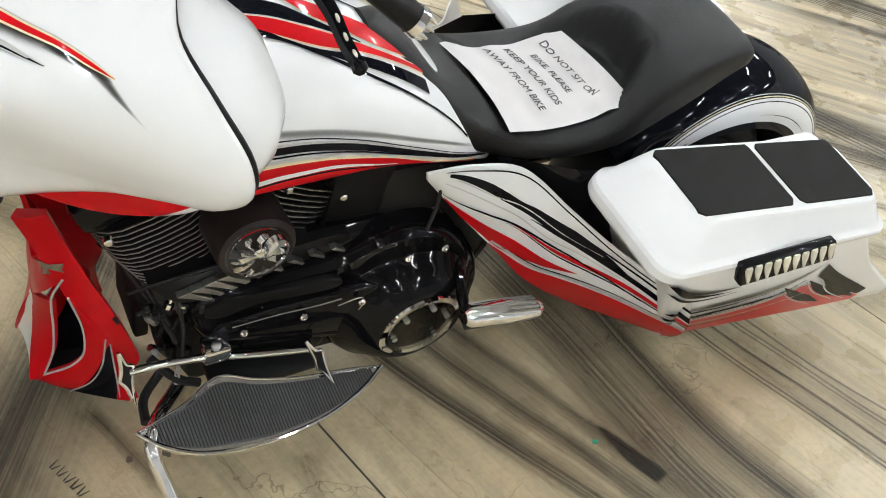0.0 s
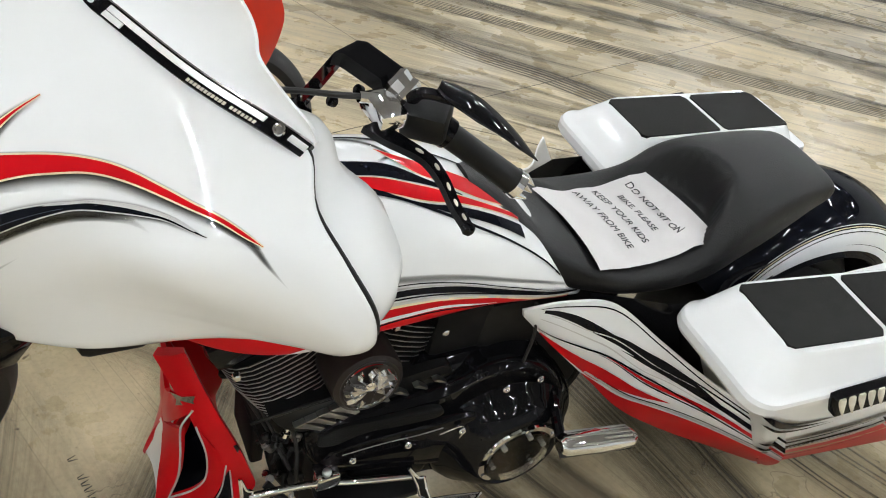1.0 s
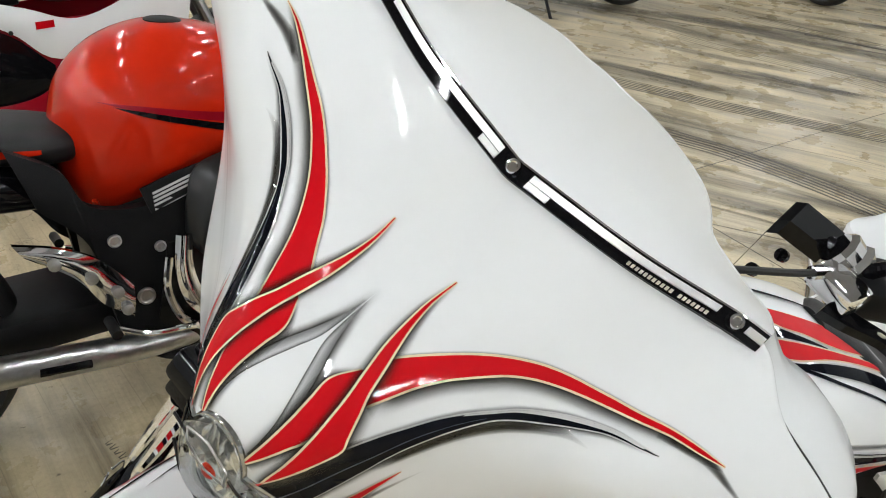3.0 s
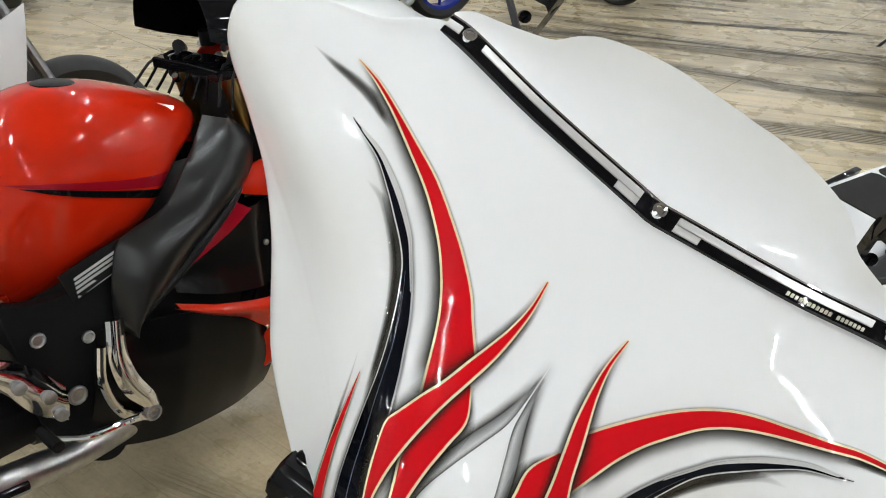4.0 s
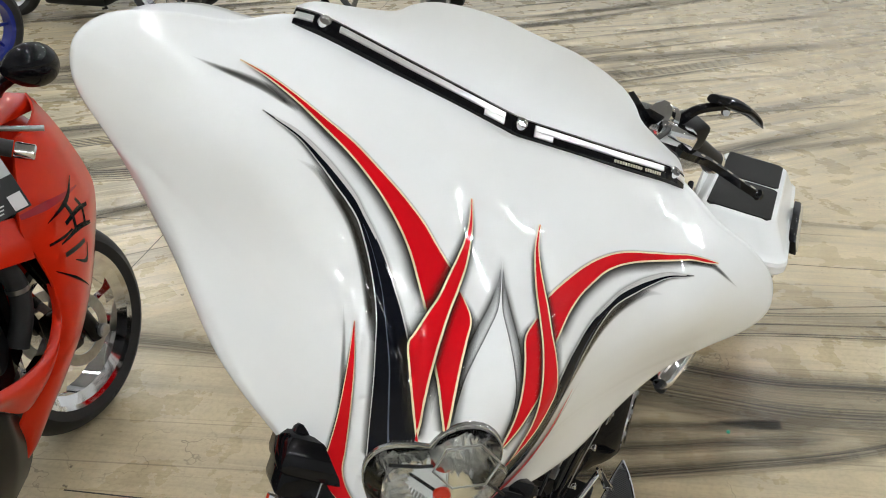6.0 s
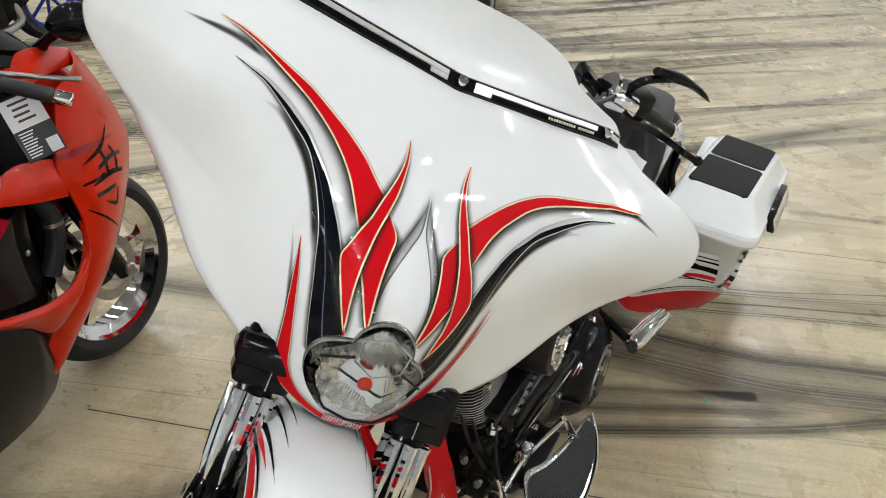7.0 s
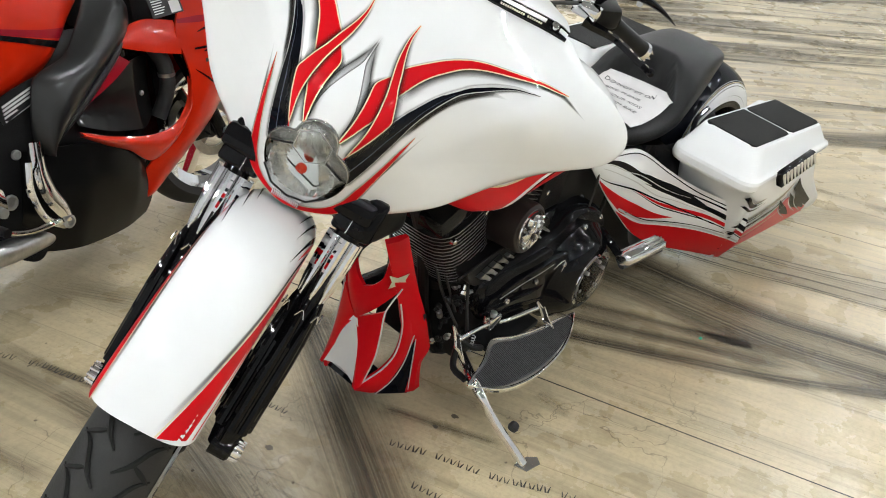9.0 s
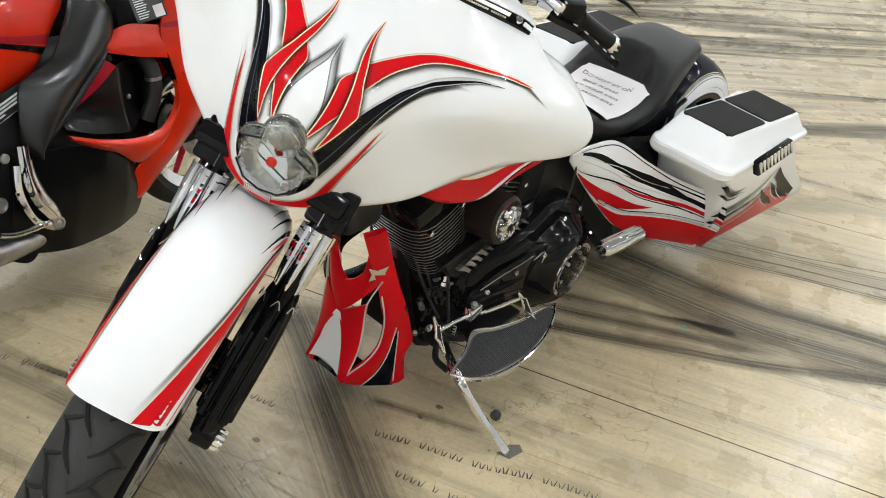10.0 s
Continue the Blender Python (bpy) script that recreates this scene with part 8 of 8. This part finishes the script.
can = part("exhaust_can", tube([(-0.80, -0.17, 0.24), (-0.95, -0.215, 0.27), (-1.10, -0.235, 0.30), (-1.75, -0.26, 0.40)], [0.030, 0.034, 0.038, 0.040], 24, smooth_n=20), STEEL, sport, "long steel exhaust can")
part("maker_plate", tube([(-1.09, -0.270, 0.30), (-1.20, -0.275, 0.318)], 0.010, 8), BLACK, can, "black plate with plain marks")
part("side_stand", tube([(-0.85, 0.18, 0.25), (-0.80, 0.24, 0.12), (-0.76, 0.29, 0.02)], 0.012, 10), SATIN, sport, "black side stand")
# price tag on the bar
TAGM = basis((-0.295, -0.243, 0.844), (0.691, -0.692, 0.209), (0.077, 0.358, 0.931), (-0.719, -0.627, 0.300))
tag = thing("price_tag", "grey printed card hanging from the handlebar", "tag", SPORT @ TAGM)
part("card", block((-0.047, -0.07, -0.0008), (0.047, 0.088, 0.0008), 0.0004, seg=1), GUNMETAL, tag, "dark grey printed card")
part("header", block((-0.046, 0.010, 0.001), (0.046, 0.087, 0.0014), 0), PAPER, tag, "white written field")
part("code_field", block((0.012, -0.066, 0.001), (0.042, -0.03, 0.0014), 0), PAPER, tag, "white square field")
for k in range(4):
    part("written_bar", block((-0.026 + 0.004 * (k % 2), 0.071 - 0.0145 * k, 0.0016), (0.022 - 0.004 * (k % 3), 0.077 - 0.0145 * k, 0.002), 0), INK, tag, "line of unreadable writing")
for k in range(9):
    part("print_bar", block((-0.038, 0.0 - 0.0075 * k, 0.0012), (-0.002 - 0.004 * (k % 3), 0.003 - 0.0075 * k, 0.0016), 0), SILVER, tag, "thin pale printed line")

# ---- motorcycles farther off ----
BLUE = material("blue_rim_paint", (0.01, 0.02, 0.2), 0.3, coat=1.0)


def far_bike(name, label, m, paint, rim_mat):
    ob = thing(name, label, "motorcycle", m, group="parked motorcycles")
    for x, w in ((0.72, 0.12), (-0.76, 0.16)):
        part("tyre", tyre((x, 0, 0.31), 0.31, w), RUBBER, ob, "black tyre")
        rm = part("wheel_rim", turned([(-0.05, 0.225), (-0.04, 0.20), (0.04, 0.20), (0.05, 0.225)], (x, 0, 0.31), (0, 1, 0), 48, caps=False), rim_mat, ob)
        for k in range(8):
            a = 2 * math.pi * k / 8
            part("spoke", tube([(x, 0, 0.31), (x + 0.2 * math.cos(a), 0, 0.31 + 0.2 * math.sin(a))], 0.012, 6), rim_mat, rm)
    part("engine", block((-0.28, -0.16, 0.16), (0.3, 0.16, 0.55), 0.04), SATIN, ob, "black engine")
    part("fuel_tank", sweep_oval([(-0.1, 0.1, 0.72, 0.85), (0.1, 0.16, 0.68, 0.92), (0.35, 0.13, 0.72, 0.9), (0.45, 0.04, 0.76, 0.85)], 20, 20), paint, ob)
    part("seat", sweep_oval([(-0.8, 0.1, 0.68, 0.76), (-0.4, 0.16, 0.64, 0.72), (-0.05, 0.1, 0.68, 0.78)], 16, 20), LEATHER, ob)
    for s in (-1, 1):
        part("fork_leg", tube([(0.72, s * 0.09, 0.31), (0.45, s * 0.09, 0.95)], 0.022, 10), STEEL, ob)
        part("side_panel", ribbon([(-0.3, 0.62), (0.2, 0.66), (0.5, 0.6)], [(-0.25, 0.3), (0.2, 0.22), (0.48, 0.36)], (0.19, 0.2, 0.16), (0.2, 0.19, 0.16), 0.02, s, 16, 5), paint, ob)
    part("handlebar", tube([(0.38, -0.36, 0.98), (0.44, -0.12, 1.0), (0.44, 0.12, 1.0), (0.38, 0.36, 0.98)], 0.014, 10, smooth_n=16), SATIN, ob)
    part("exhaust_pipe", tube([(0.3, -0.16, 0.4), (0.35, -0.18, 0.22), (-0.2, -0.2, 0.17), (-0.95, -0.22, 0.24)], [0.025, 0.028, 0.035, 0.045], 12, smooth_n=20), STEEL, ob)
    part("side_stand", tube([(0.0, -0.15, 0.2), (0.03, -0.3, 0.02), (0.08, -0.31, 0.012)], 0.011, 8), SATIN, ob, "black side stand")
    return ob


far_bike("parked_motorcycle", "dark parked motorcycle with blue wheel rims", pose(2.08, 4.62, 0, 4, 0, -3), BLACK, BLUE)
far_bike("parked_motorcycle", "black parked motorcycle with steel wheels", pose(5.16, 5.40, 0, -4, 0, 96), BLACK, STEEL)
far_bike("parked_motorcycle", "black parked motorcycle with polished wheels", pose(4.40, 5.15, 0, -4, 0, 98), NAVY, CHROME)
far_bike("parked_motorcycle", "white parked motorcycle with steel wheels", pose(5.65, 2.35, 0, 4, 0, 197), WHITE, STEEL)
far_bike("parked_motorcycle", "dark parked motorcycle by the far row", pose(0.25, 6.75, 0, -4, 0, 84), BLACK, SATIN)
second = far_bike("parked_sport_motorcycle", "white and crimson sport motorcycle with black engine cover", pose(-0.95, 2.62, 0, -5, 0, 8), CRIMSON, BLACK)
part("clutch_cover", turned([(-0.05, 0.12), (0.0, 0.12), (0.015, 0.10), (0.02, 0.0)], (-0.28, -0.17, 0.50), (0, -1, 0.1), 32), BLACK, second, "round black clutch cover")
part("white_cowl", ribbon([(-0.35, 0.78), (-0.05, 0.70), (0.15, 0.66), (0.55, 0.85)], [(-0.32, 0.73), (-0.1, 0.62), (0.05, 0.52), (0.5, 0.60)], (0.2, 0.21, 0.215, 0.18), (0.21, 0.22, 0.22, 0.2), 0.01, -1, 24, 6), WHITE, second, "white side cowl with a red mark")
part("red_mark", ribbon([(-0.02, 0.655), (0.04, 0.66)], [(-0.02, 0.63), (0.04, 0.635)], (0.232, 0.232), (0.232, 0.232), 0, -1, 3, 1, 0.002), RED, second, "small red mark")
for k in range(3):
    part("white_bar", ribbon([(-0.22 + 0.07 * k, 0.40), (-0.17 + 0.07 * k, 0.402)], [(-0.22 + 0.07 * k, 0.365), (-0.17 + 0.07 * k, 0.367)], (0.216, 0.216), (0.216, 0.216), 0, -1, 3, 1, 0.002), IVORY, second, "pale printed bar")
part("engine_side", ribbon([(-0.62, 0.72), (-0.40, 0.72), (-0.12, 0.62), (0.02, 0.50)], [(-0.62, 0.42), (-0.40, 0.36), (-0.15, 0.36), (0.02, 0.42)], (0.2, 0.215, 0.222, 0.222), (0.2, 0.215, 0.222, 0.222), 0.012, -1, 20, 6), BLACK, second, "black engine side cover")
rc = random.Random(21)
for k in range(22):
    a = 2 * math.pi * k / 12
    px, pz = (-0.28 + 0.115 * math.cos(a), 0.50 + 0.115 * math.sin(a)) if k < 12 else (rc.uniform(-0.55, -0.1), rc.uniform(0.42, 0.70))
    part("cover_bolt", turned([(0, 0.008), (0.008, 0.008), (0.010, 0.005)], (px, -0.236, pz), (0, -1, 0), 8), STEEL if k % 3 else GUNMETAL, second)
for k in range(4):
    part("cover_rib", tube([(-0.52 + 0.03 * k, -0.235, 0.46), (-0.48 + 0.03 * k, -0.238, 0.66)], 0.006, 6), SATIN, second)
part("crimson_lower", ribbon([(-0.62, 0.44), (-0.35, 0.38), (-0.05, 0.40), (0.12, 0.56)], [(-0.62, 0.30), (-0.35, 0.24), (0.0, 0.22), (0.3, 0.36)], (0.22, 0.235, 0.24, 0.225), (0.2, 0.21, 0.21, 0.2), 0.02, -1, 24, 8), CRIMSON, second, "crimson lower cowl")
